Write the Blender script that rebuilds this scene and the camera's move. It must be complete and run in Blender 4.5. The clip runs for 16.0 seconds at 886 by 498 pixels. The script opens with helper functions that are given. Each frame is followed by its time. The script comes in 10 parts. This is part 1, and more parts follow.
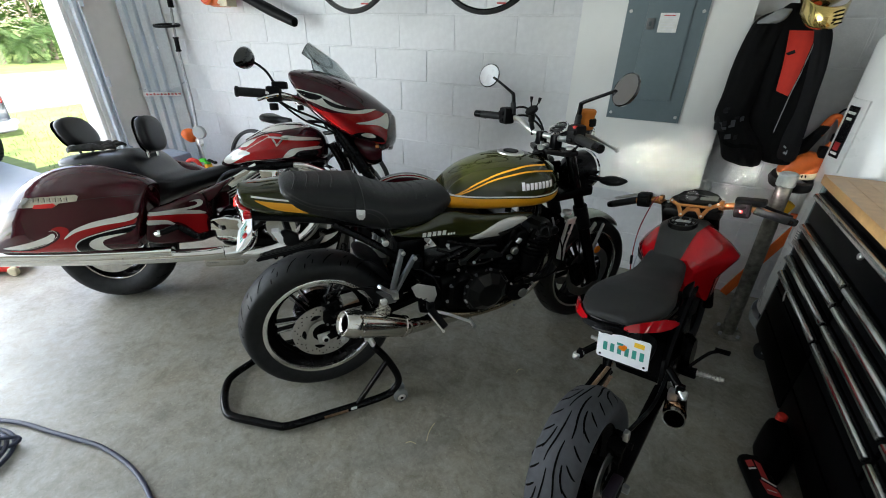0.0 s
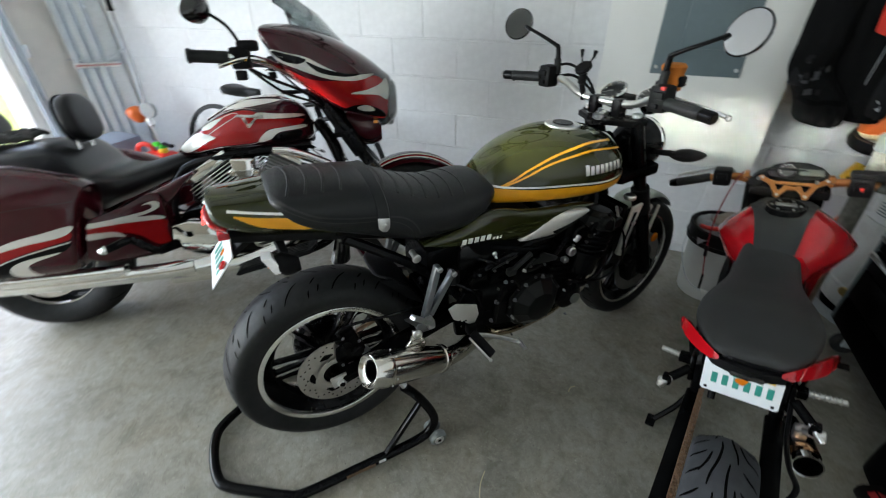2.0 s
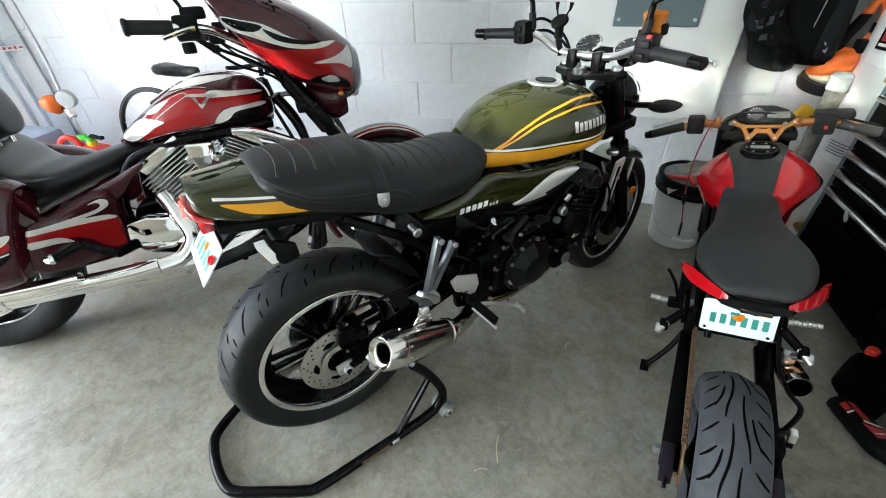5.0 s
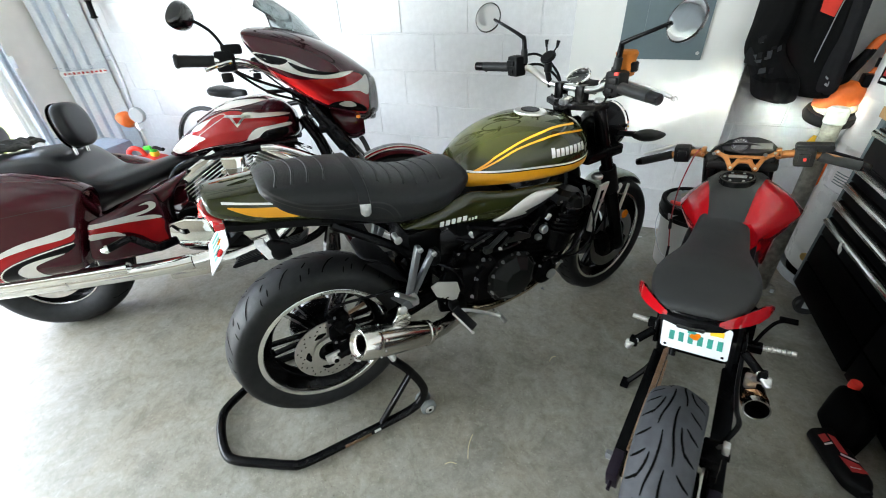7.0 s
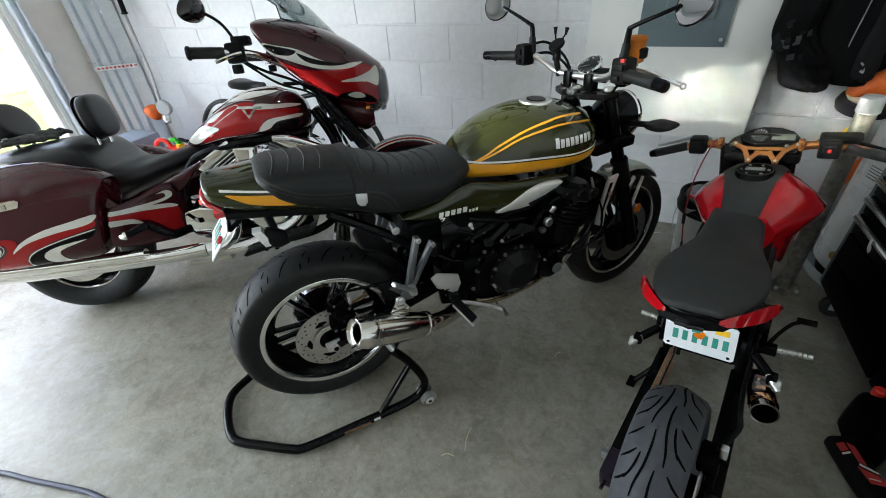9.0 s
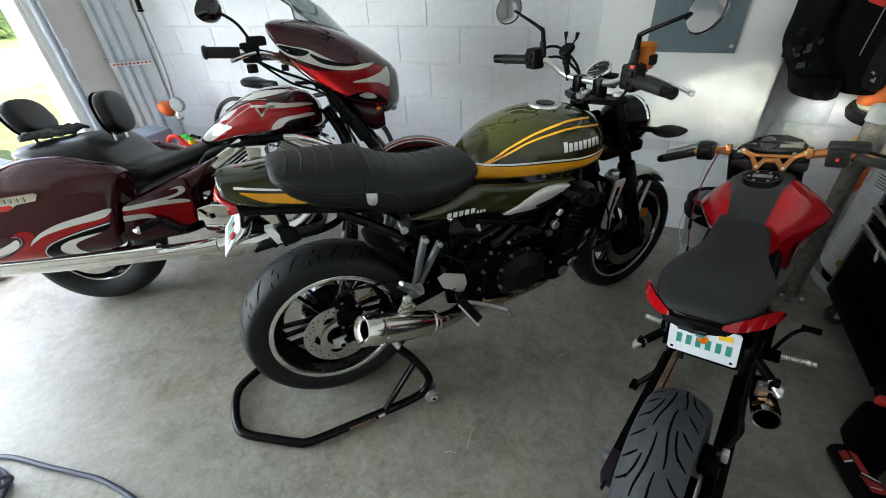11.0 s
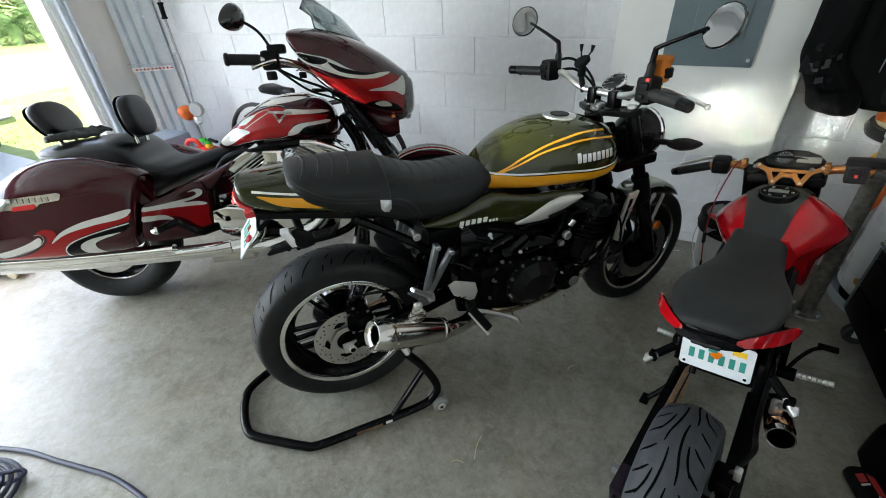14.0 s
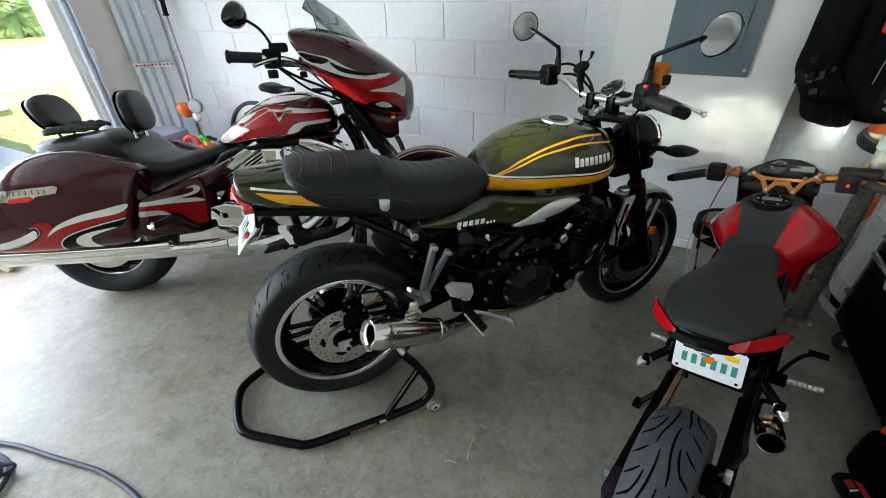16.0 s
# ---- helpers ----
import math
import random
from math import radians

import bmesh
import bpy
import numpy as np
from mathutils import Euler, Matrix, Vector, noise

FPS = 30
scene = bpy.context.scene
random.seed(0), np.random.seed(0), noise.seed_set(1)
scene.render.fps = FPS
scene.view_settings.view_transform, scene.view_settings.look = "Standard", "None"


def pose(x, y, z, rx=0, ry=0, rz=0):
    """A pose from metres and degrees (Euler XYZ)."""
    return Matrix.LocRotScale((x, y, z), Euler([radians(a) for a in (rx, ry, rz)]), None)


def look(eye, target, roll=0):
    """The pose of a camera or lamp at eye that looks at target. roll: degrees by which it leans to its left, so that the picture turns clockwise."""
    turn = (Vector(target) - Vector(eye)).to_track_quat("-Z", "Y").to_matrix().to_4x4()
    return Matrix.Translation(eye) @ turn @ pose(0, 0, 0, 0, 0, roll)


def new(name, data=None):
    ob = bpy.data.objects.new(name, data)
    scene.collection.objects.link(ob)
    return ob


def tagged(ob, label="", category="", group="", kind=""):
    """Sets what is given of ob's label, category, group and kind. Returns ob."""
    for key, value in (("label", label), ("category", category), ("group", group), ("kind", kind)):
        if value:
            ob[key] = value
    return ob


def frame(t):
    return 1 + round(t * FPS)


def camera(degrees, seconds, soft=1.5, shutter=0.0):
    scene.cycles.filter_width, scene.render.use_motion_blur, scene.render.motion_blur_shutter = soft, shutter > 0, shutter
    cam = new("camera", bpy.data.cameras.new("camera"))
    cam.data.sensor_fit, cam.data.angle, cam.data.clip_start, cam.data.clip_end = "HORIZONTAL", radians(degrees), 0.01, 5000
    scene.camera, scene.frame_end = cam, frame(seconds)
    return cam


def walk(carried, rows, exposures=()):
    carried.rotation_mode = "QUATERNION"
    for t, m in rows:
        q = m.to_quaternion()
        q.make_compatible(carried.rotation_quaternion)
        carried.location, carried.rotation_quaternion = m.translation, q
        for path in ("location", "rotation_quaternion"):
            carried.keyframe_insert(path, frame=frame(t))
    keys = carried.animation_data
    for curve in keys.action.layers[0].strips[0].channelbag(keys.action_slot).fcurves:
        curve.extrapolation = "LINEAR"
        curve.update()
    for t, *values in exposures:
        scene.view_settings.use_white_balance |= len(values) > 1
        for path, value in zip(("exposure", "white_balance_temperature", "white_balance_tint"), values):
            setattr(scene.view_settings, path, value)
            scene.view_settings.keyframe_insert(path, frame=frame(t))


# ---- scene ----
cam = camera(94.1, 16.0, soft=1.0, shutter=0.5)
EXPOSURES = [(0, 2.28), (1.5, 2.34), (2.5, 2.93), (3, 3.16), (4.7, 3.17), (7, 3.32), (7.5, 2.77), (8, 2.54), (11.5, 2.53), (16, 2.54)]
PATH = [
    (0, (1.528, 0.208, 1.423), (0.772, 1.795, 0.469), 1.0),
    (0.5, (1.505, 0.273, 1.404), (0.735, 1.848, 0.442), 0.7),
    (1, (1.436, 0.419, 1.376), (0.559, 1.91, 0.372), 0.5),
    (1.5, (1.325, 0.476, 1.34), (0.45, 1.917, 0.263), 1.8),
    (2, (1.17, 0.492, 1.352), (0.549, 2.049, 0.26), -0.4),
    (2.5, (1.096, 0.474, 1.343), (0.618, 2.065, 0.228), -3.0),
    (3, (1.073, 0.467, 1.339), (0.626, 2.05, 0.201), -2.6),
    (3.5, (1.065, 0.465, 1.34), (0.661, 2.043, 0.18), -1.8),
    (4, (1.059, 0.462, 1.34), (0.671, 2.036, 0.17), -1.5),
    (4.5, (1.049, 0.464, 1.336), (0.666, 2.031, 0.153), -1.5),
    (4.7, (1.041, 0.483, 1.324), (0.653, 2.037, 0.126), -1.7),
    (6.8, (1.178, 0.442, 1.364), (0.67, 1.987, 0.201), -2.4),
    (7, (1.255, 0.41, 1.378), (0.659, 1.956, 0.257), -2.7),
    (7.5, (1.309, 0.42, 1.379), (0.669, 1.951, 0.263), -3.4),
    (8, (1.321, 0.433, 1.373), (0.654, 1.951, 0.256), -3.8),
    (8.5, (1.328, 0.436, 1.365), (0.63, 1.934, 0.238), -3.9),
    (9, (1.33, 0.441, 1.361), (0.627, 1.928, 0.223), -4.1),
    (11.5, (1.331, 0.421, 1.374), (0.599, 1.897, 0.24), -3.2),
    (12, (1.329, 0.417, 1.374), (0.596, 1.897, 0.247), -2.9),
    (12.5, (1.331, 0.405, 1.381), (0.585, 1.888, 0.266), -3.0),
    (13, (1.335, 0.41, 1.381), (0.576, 1.895, 0.276), -3.2),
    (13.5, (1.326, 0.409, 1.379), (0.558, 1.891, 0.277), -3.2),
    (14, (1.325, 0.414, 1.376), (0.552, 1.893, 0.274), -2.8),
    (14.5, (1.326, 0.408, 1.374), (0.555, 1.886, 0.27), -2.1),
    (15, (1.329, 0.4, 1.378), (0.56, 1.881, 0.275), -1.7),
    (15.5, (1.33, 0.399, 1.378), (0.566, 1.886, 0.282), -1.5),
    (16, (1.327, 0.403, 1.373), (0.567, 1.898, 0.283), -1.3),
]
walk(cam, [(t, look(eye, target, roll)) for t, eye, target, roll in PATH], EXPOSURES)

from mathutils import bvhtree

# ---- daylight: open sky, a high sun outside the garage ----
world = bpy.data.worlds.new("daylight")
scene.world = world
world.use_nodes = True
wn = world.node_tree.nodes
sky = wn.new("ShaderNodeTexSky")
sky.sky_type = "NISHITA"
sky.sun_disc = False
sky.sun_elevation, sky.sun_rotation = radians(52), radians(250)
sky.air_density, sky.dust_density = 1.0, 2.0
world.node_tree.links.new(sky.outputs[0], wn["Background"].inputs[0])
wn["Background"].inputs[1].default_value = 0.15

sun = new("sun", bpy.data.lights.new("sun", "SUN"))
sun.data.energy, sun.data.angle, sun.data.color = 4.8, radians(0.5), (1.0, 0.955, 0.90)
sun.matrix_world = look((0, 0, 8), (0 - 0.62 * math.sin(radians(70)), 0.62 * math.cos(radians(70)), 8 - 0.79))

# sky light entering by the open garage door
door_light = new("door_light", bpy.data.lights.new("door_light", "AREA"))
door_light.data.shape, door_light.data.size, door_light.data.size_y = "RECTANGLE", 4.5, 1.76
door_light.data.spread = radians(155)
door_light.data.energy, door_light.data.color = 31, (0.885, 1.0, 1.075)
door_light.matrix_world = look((-2.92, -1.2, 1.18), (0, -1.2, 1.1))

# two added area lamps imitate reflected sun: flat beams across the far wall
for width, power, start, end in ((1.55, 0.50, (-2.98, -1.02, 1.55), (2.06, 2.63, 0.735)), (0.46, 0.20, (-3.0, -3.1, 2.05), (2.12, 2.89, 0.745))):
    added_glint = new("added_glint", bpy.data.lights.new("added_glint", "AREA"))
    added_glint.data.shape, added_glint.data.size, added_glint.data.size_y, added_glint.data.spread = "RECTANGLE", width, 0.05, radians(2.9)
    added_glint.data.energy, added_glint.data.color = power, (1.0, 1.0, 0.86)
    added_glint.matrix_world = look(start, end)


# ---- materials ----
MATS = {}


def node(nt, kind, **values):
    n = nt.nodes.new(kind)
    for key, value in values.items():
        n.inputs[key.replace("_", " ")].default_value = value
    return n


def material(name, base, rough=0.5, metal=0.0, coat=0.0, coat_rough=0.05, grain=0.0, scale=40.0, bump=0.0, bump_scale=200.0,
             spread=0.12, transmission=0.0, ior=1.45, emission=None, strength=0.0, second=None, sheen=0.0, rough_var=0.12, spec=0.5):
    """A surface with variation at two scales in colour and gloss, and fine relief."""
    if name in MATS:
        return MATS[name]
    m = bpy.data.materials.new(name)
    m.use_nodes = True
    nt = m.node_tree
    p = nt.nodes["Principled BSDF"]
    link = nt.links.new
    coord = nt.nodes.new("ShaderNodeTexCoord")
    big = node(nt, "ShaderNodeTexNoise", Scale=scale * 0.12, Detail=4.0, Roughness=0.6)
    fine = node(nt, "ShaderNodeTexNoise", Scale=scale, Detail=3.0, Roughness=0.55)
    for n in (big, fine):
        link(coord.outputs["Object"], n.inputs["Vector"])
    both = nt.nodes.new("ShaderNodeMath")
    both.operation = "ADD"
    link(big.outputs[0], both.inputs[0])
    link(fine.outputs[0], both.inputs[1])
    ramp = nt.nodes.new("ShaderNodeMapRange")
    ramp.inputs[1].default_value, ramp.inputs[2].default_value = 0.65, 1.35
    link(both.outputs[0], ramp.inputs[0])
    mix = nt.nodes.new("ShaderNodeMix")
    mix.data_type = "RGBA"
    lo = [c * (1 - spread) for c in base]
    hi = [min(1, c * (1 + spread)) for c in (second or base)]
    mix.inputs[6].default_value, mix.inputs[7].default_value = (*lo, 1), (*hi, 1)
    link(ramp.outputs[0], mix.inputs[0])
    link(mix.outputs[2], p.inputs["Base Color"])
    gloss = nt.nodes.new("ShaderNodeMapRange")
    gloss.inputs[3].default_value, gloss.inputs[4].default_value = max(0.02, rough - rough_var * rough), min(1, rough + rough_var * rough)
    link(big.outputs[0], gloss.inputs[0])
    link(gloss.outputs[0], p.inputs["Roughness"])
    p.inputs["Metallic"].default_value, p.inputs["Specular IOR Level"].default_value = metal, spec
    p.inputs["Coat Weight"].default_value, p.inputs["Coat Roughness"].default_value = coat, coat_rough
    p.inputs["Transmission Weight"].default_value, p.inputs["IOR"].default_value = transmission, ior
    p.inputs["Sheen Weight"].default_value = sheen
    if bump:
        rel = node(nt, "ShaderNodeTexNoise", Scale=bump_scale, Detail=3.0)
        link(coord.outputs["Object"], rel.inputs["Vector"])
        b = node(nt, "ShaderNodeBump", Strength=bump, Distance=0.002)
        link(rel.outputs[0], b.inputs["Height"])
        link(b.outputs[0], p.inputs["Normal"])
    if emission:
        p.inputs["Emission Color"].default_value = (*emission, 1)
        p.inputs["Emission Strength"].default_value = strength
    MATS[name] = m
    return m


BLACK_PAINT = material("black_paint", (0.003, 0.003, 0.0034), 0.2, coat=0.03, spec=0.12)
SATIN_BLACK = material("satin_black", (0.0028, 0.0028, 0.003), 0.22, bump=0.04, spec=0.07)
BLACK_PLASTIC = material("black_plastic", (0.005, 0.005, 0.0054), 0.45, bump=0.15, bump_scale=900, spec=0.10)
CHEST_BLACK = material("black_chest_lacquer", (0.0016, 0.0016, 0.0018), 0.3, spec=0.02)
GLOSS_BLACK = material("gloss_black", (0.003, 0.003, 0.0033), 0.2, coat=1.0, coat_rough=0.02)
DARK_CHROME = material("dark_chrome", (0.30, 0.30, 0.29), 0.14, metal=1.0, spread=0.05)
WHEEL_ALLOY = material("dark_polished_alloy", (0.55, 0.55, 0.57), 0.16, metal=1.0, spread=0.1)
RIM_ALLOY = material("machined_rim_alloy", (0.78, 0.77, 0.74), 0.24, metal=1.0, spread=0.05)
ENGINE_COAT = material("engine_coating", (0.006, 0.0063, 0.006), 0.3, spec=0.16, bump=0.05)
BOLT_DARK = material("dull_bolt_steel", (0.085, 0.086, 0.085), 0.35, metal=0.7, spread=0.2)
ENGINE_PLUG = material("dull_alloy", (0.20, 0.205, 0.20), 0.4, metal=0.5, spread=0.1)
GUSSET_GREY = material("gusset_grey", (0.012, 0.0125, 0.012), 0.4, spec=0.15)
BRASS_STEEL = material("heat_tinted_steel", (0.52, 0.42, 0.28), 0.22, metal=1.0, spread=0.2)
HANGER_GREY = material("dark_cast_alloy", (0.17, 0.175, 0.18), 0.34, metal=0.6, spread=0.15)
RUBBER = material("rubber", (0.016, 0.0164, 0.0168), 0.5, spec=0.2, spread=0.3, bump=0.08, bump_scale=500)
GREY_RUBBER = material("worn_rubber", (0.046, 0.048, 0.053), 0.62, spec=0.2, spread=0.2, bump=0.1, bump_scale=500)
CHROME = material("chrome", (0.82, 0.82, 0.8), 0.06, metal=1.0, spread=0.03)
STEEL = material("brushed_steel", (0.62, 0.6, 0.55), 0.16, metal=1.0, spread=0.08)
ALU = material("aluminium", (0.74, 0.74, 0.73), 0.30, metal=1.0, bump=0.05)
DISC_STEEL = material("disc_steel", (0.56, 0.54, 0.51), 0.34, metal=1.0, spread=0.15)
GALV = material("galvanised_steel", (0.76, 0.83, 0.90), 0.26, metal=0.45, scale=60, spread=0.12)
JAMB_PAINT = material("cream_wall_paint", (0.84, 0.82, 0.77), 0.5, spread=0.05, scale=12, bump=0.3, bump_scale=90)
DARK_DISC = material("dark_disc_steel", (0.20, 0.195, 0.185), 0.4, metal=0.9, spread=0.2)
SHAFT_STEEL = material("grey_shaft_steel", (0.34, 0.34, 0.34), 0.35, metal=0.8, spread=0.25, scale=80)
GREEN_PAINT = material("candy_green_paint", (0.022, 0.0245, 0.006), 0.28, metal=0.0, spec=0.0, coat=1.0, coat_rough=0.02, spread=0.05, scale=6)
YELLOW_PAINT = material("yellow_paint", (0.75, 0.33, 0.012), 0.3, coat=0.6, spread=0.03)
WHITE_PAINT = material("white_paint", (0.75, 0.75, 0.7), 0.3, coat=0.6, spread=0.03)
SILVER_PAINT = material("silver_paint", (0.58, 0.57, 0.53), 0.36, metal=0.45, spread=0.06)
MAROON_PAINT = material("maroon_paint", (0.042, 0.004, 0.008), 0.35, metal=0.0, spec=0.0, coat=1.0, coat_rough=0.02, spread=0.08, scale=6)
RED_PAINT = material("candy_red_paint", (0.29, 0.007, 0.008), 0.4, metal=0.0, spec=0.0, coat=1.0, coat_rough=0.02, spread=0.06, scale=6)
BRIGHT_RED = material("red_paint", (0.37, 0.004, 0.008), 0.5, spec=0.0, coat=1.0, coat_rough=0.02, spread=0.05, scale=6)
CREAM_PAINT = material("pearl_white_paint", (0.62, 0.60, 0.54), 0.28, coat=1.0, coat_rough=0.02, spread=0.05)
SEAT_BLACK = material("black_seat_vinyl", (0.0105, 0.0112, 0.0118), 0.42, spec=0.30, bump=0.25, bump_scale=700, spread=0.15)
SEAT_GREY = material("dark_grey_seat_vinyl", (0.022, 0.0225, 0.0225), 0.55, spec=0.25, bump=0.3, bump_scale=900, spread=0.12)
PIPING = material("seat_piping", (0.03, 0.03, 0.031), 0.5, spec=0.3)
THREAD = material("seat_thread", (0.050, 0.050, 0.048), 0.7, spec=0.1)
RED_LENS = material("red_lens", (0.55, 0.01, 0.012), 0.12, coat=1.0, spread=0.1)
RED_LIT = material("lit_red_lens", (0.6, 0.01, 0.01), 0.15, emission=(1.0, 0.05, 0.04), strength=0.8)
AMBER_LENS = material("amber_lens", (0.75, 0.2, 0.01), 0.15, coat=1.0)
CLEAR_LENS = material("clear_lens", (0.8, 0.8, 0.8), 0.12, metal=0.5, coat=1.0)
LAMP_COVER = material("clear_lamp_cover", (0.62, 0.66, 0.68), 0.06, transmission=0.85, coat=1.0, spread=0.05)
GLOSS_LEATHER = material("smooth_black_leather", (0.009, 0.0095, 0.011), 0.30, spec=0.42, bump=0.10, bump_scale=420, spread=0.15)
RAG_BEIGE = material("beige_cloth", (0.22, 0.205, 0.17), 0.9, spec=0.1, bump=0.5, bump_scale=180, spread=0.25)
PAIL = material("translucent_pail", (0.60, 0.62, 0.61), 0.4, spread=0.06, scale=12)
FROSTED = material("frosted_clear_lens", (0.95, 0.95, 0.93), 0.25, coat=1.0, spread=0.2, scale=160)
MIRROR = material("mirror_glass", (0.5, 0.51, 0.51), 0.015, metal=1.0, spread=0.01)
TINTED = material("tinted_screen", (0.45, 0.5, 0.5), 0.04, transmission=1.0, spread=0.02)
BRONZE = material("bronze_anodised", (0.34, 0.14, 0.045), 0.32, metal=0.85, spread=0.1)
CHAIN_STEEL = material("bronze_chain", (0.30, 0.19, 0.12), 0.4, metal=0.8, spread=0.3)
GOLD_METAL = material("burnt_copper", (0.62, 0.34, 0.18), 0.22, metal=1.0, spread=0.2)
PLATE_WHITE = material("plate_white", (0.72, 0.74, 0.76), 0.35, spread=0.04)
PLATE_GREEN = material("plate_green", (0.03, 0.25, 0.20), 0.5)
ORANGE_PLASTIC = material("orange_plastic", (0.72, 0.14, 0.02), 0.45, spread=0.1, bump=0.05)
ORANGE_CLOTH = material("orange_cloth", (0.48, 0.145, 0.015), 0.9, bump=0.5, bump_scale=700)
RED_PLASTIC = material("red_plastic", (0.65, 0.03, 0.02), 0.45, spread=0.1)
GREEN_PLASTIC = material("green_plastic", (0.05, 0.5, 0.03), 0.4)
CASTER_GREY = material("caster_rubber", (0.20, 0.21, 0.205), 0.45, spread=0.1)
GREY_PLASTIC = material("grey_plastic", (0.36, 0.38, 0.38), 0.5, spread=0.06)
CREAM_PLASTIC = material("cream_plastic", (0.62, 0.55, 0.38), 0.5)
WHITE_ENAMEL = material("white_enamel", (0.8, 0.81, 0.8), 0.28, coat=0.4, spread=0.03)
WOOD = material("maple_top", (0.52, 0.30, 0.12), 0.4, scale=30, spread=0.15, coat=0.3)
CLOTH_BLACK = material("black_textile", (0.0055, 0.0055, 0.0057), 0.9, spec=0.04, bump=0.4, bump_scale=600)
CLOTH_GREY = material("charcoal_textile", (0.012, 0.012, 0.013), 0.85, spec=0.05, bump=0.4, bump_scale=400)
CLOTH_LIGHT = material("silver_textile", (0.22, 0.23, 0.24), 0.7, bump=0.3, bump_scale=500)
CLOTH_RED = material("red_textile", (0.50, 0.025, 0.012), 0.75, bump=0.3, bump_scale=500)
BRASS = material("brass", (0.6, 0.42, 0.16), 0.35, metal=1.0)
LABEL_WHITE = material("paper_label", (0.7, 0.7, 0.68), 0.6)
LABEL_RED = material("label_red", (0.42, 0.03, 0.03), 0.45)
PANEL_GREY = material("grey_enamel", (0.125, 0.165, 0.18), 0.42, spread=0.05, bump=0.06)
PANEL_DARK = material("dark_grey_enamel", (0.08, 0.10, 0.11), 0.45)
DRYWALL = material("white_board", (0.75, 0.76, 0.735), 0.34, spread=0.03, scale=10, bump=0.06, bump_scale=60)
BARE_BOARD = material("bare_plasterboard", (0.84, 0.84, 0.82), 0.8, spread=0.05, scale=8)
# made-up colour for the unseen front wall, chosen to dim and warm bounced light
FRONT_WALL_TONE = material("front_wall_tone", (0.31, 0.275, 0.22), 0.9, spread=0.15, scale=14, bump=0.4, bump_scale=90)
PULL_METAL = material("drawer_pull_aluminium", (0.80, 0.81, 0.79), 0.22, metal=1.0, spread=0.05)
BLUE_CABLE = material("blue_grey_cable", (0.045, 0.05, 0.085), 0.45)
CABLE_RED = material("red_cable", (0.20, 0.008, 0.014), 0.5)
YELLOW_STICKER = material("yellow_sticker", (0.8, 0.48, 0.02), 0.5)
DIAL_BLACK = material("dial_black", (0.01, 0.01, 0.011), 0.25, coat=1.0)
LCD = material("lcd_grey", (0.10, 0.105, 0.095), 0.25)
ANODISED = material("purple_black_anodised", (0.02, 0.014, 0.024), 0.35, metal=0.6)


def wall_paint():
    """White emulsion on concrete block: pitted, with faint dirt."""
    m = material("block_paint", (0.69, 0.70, 0.71), 0.5, spread=0.06, scale=30, bump=1.0, bump_scale=110)
    return m


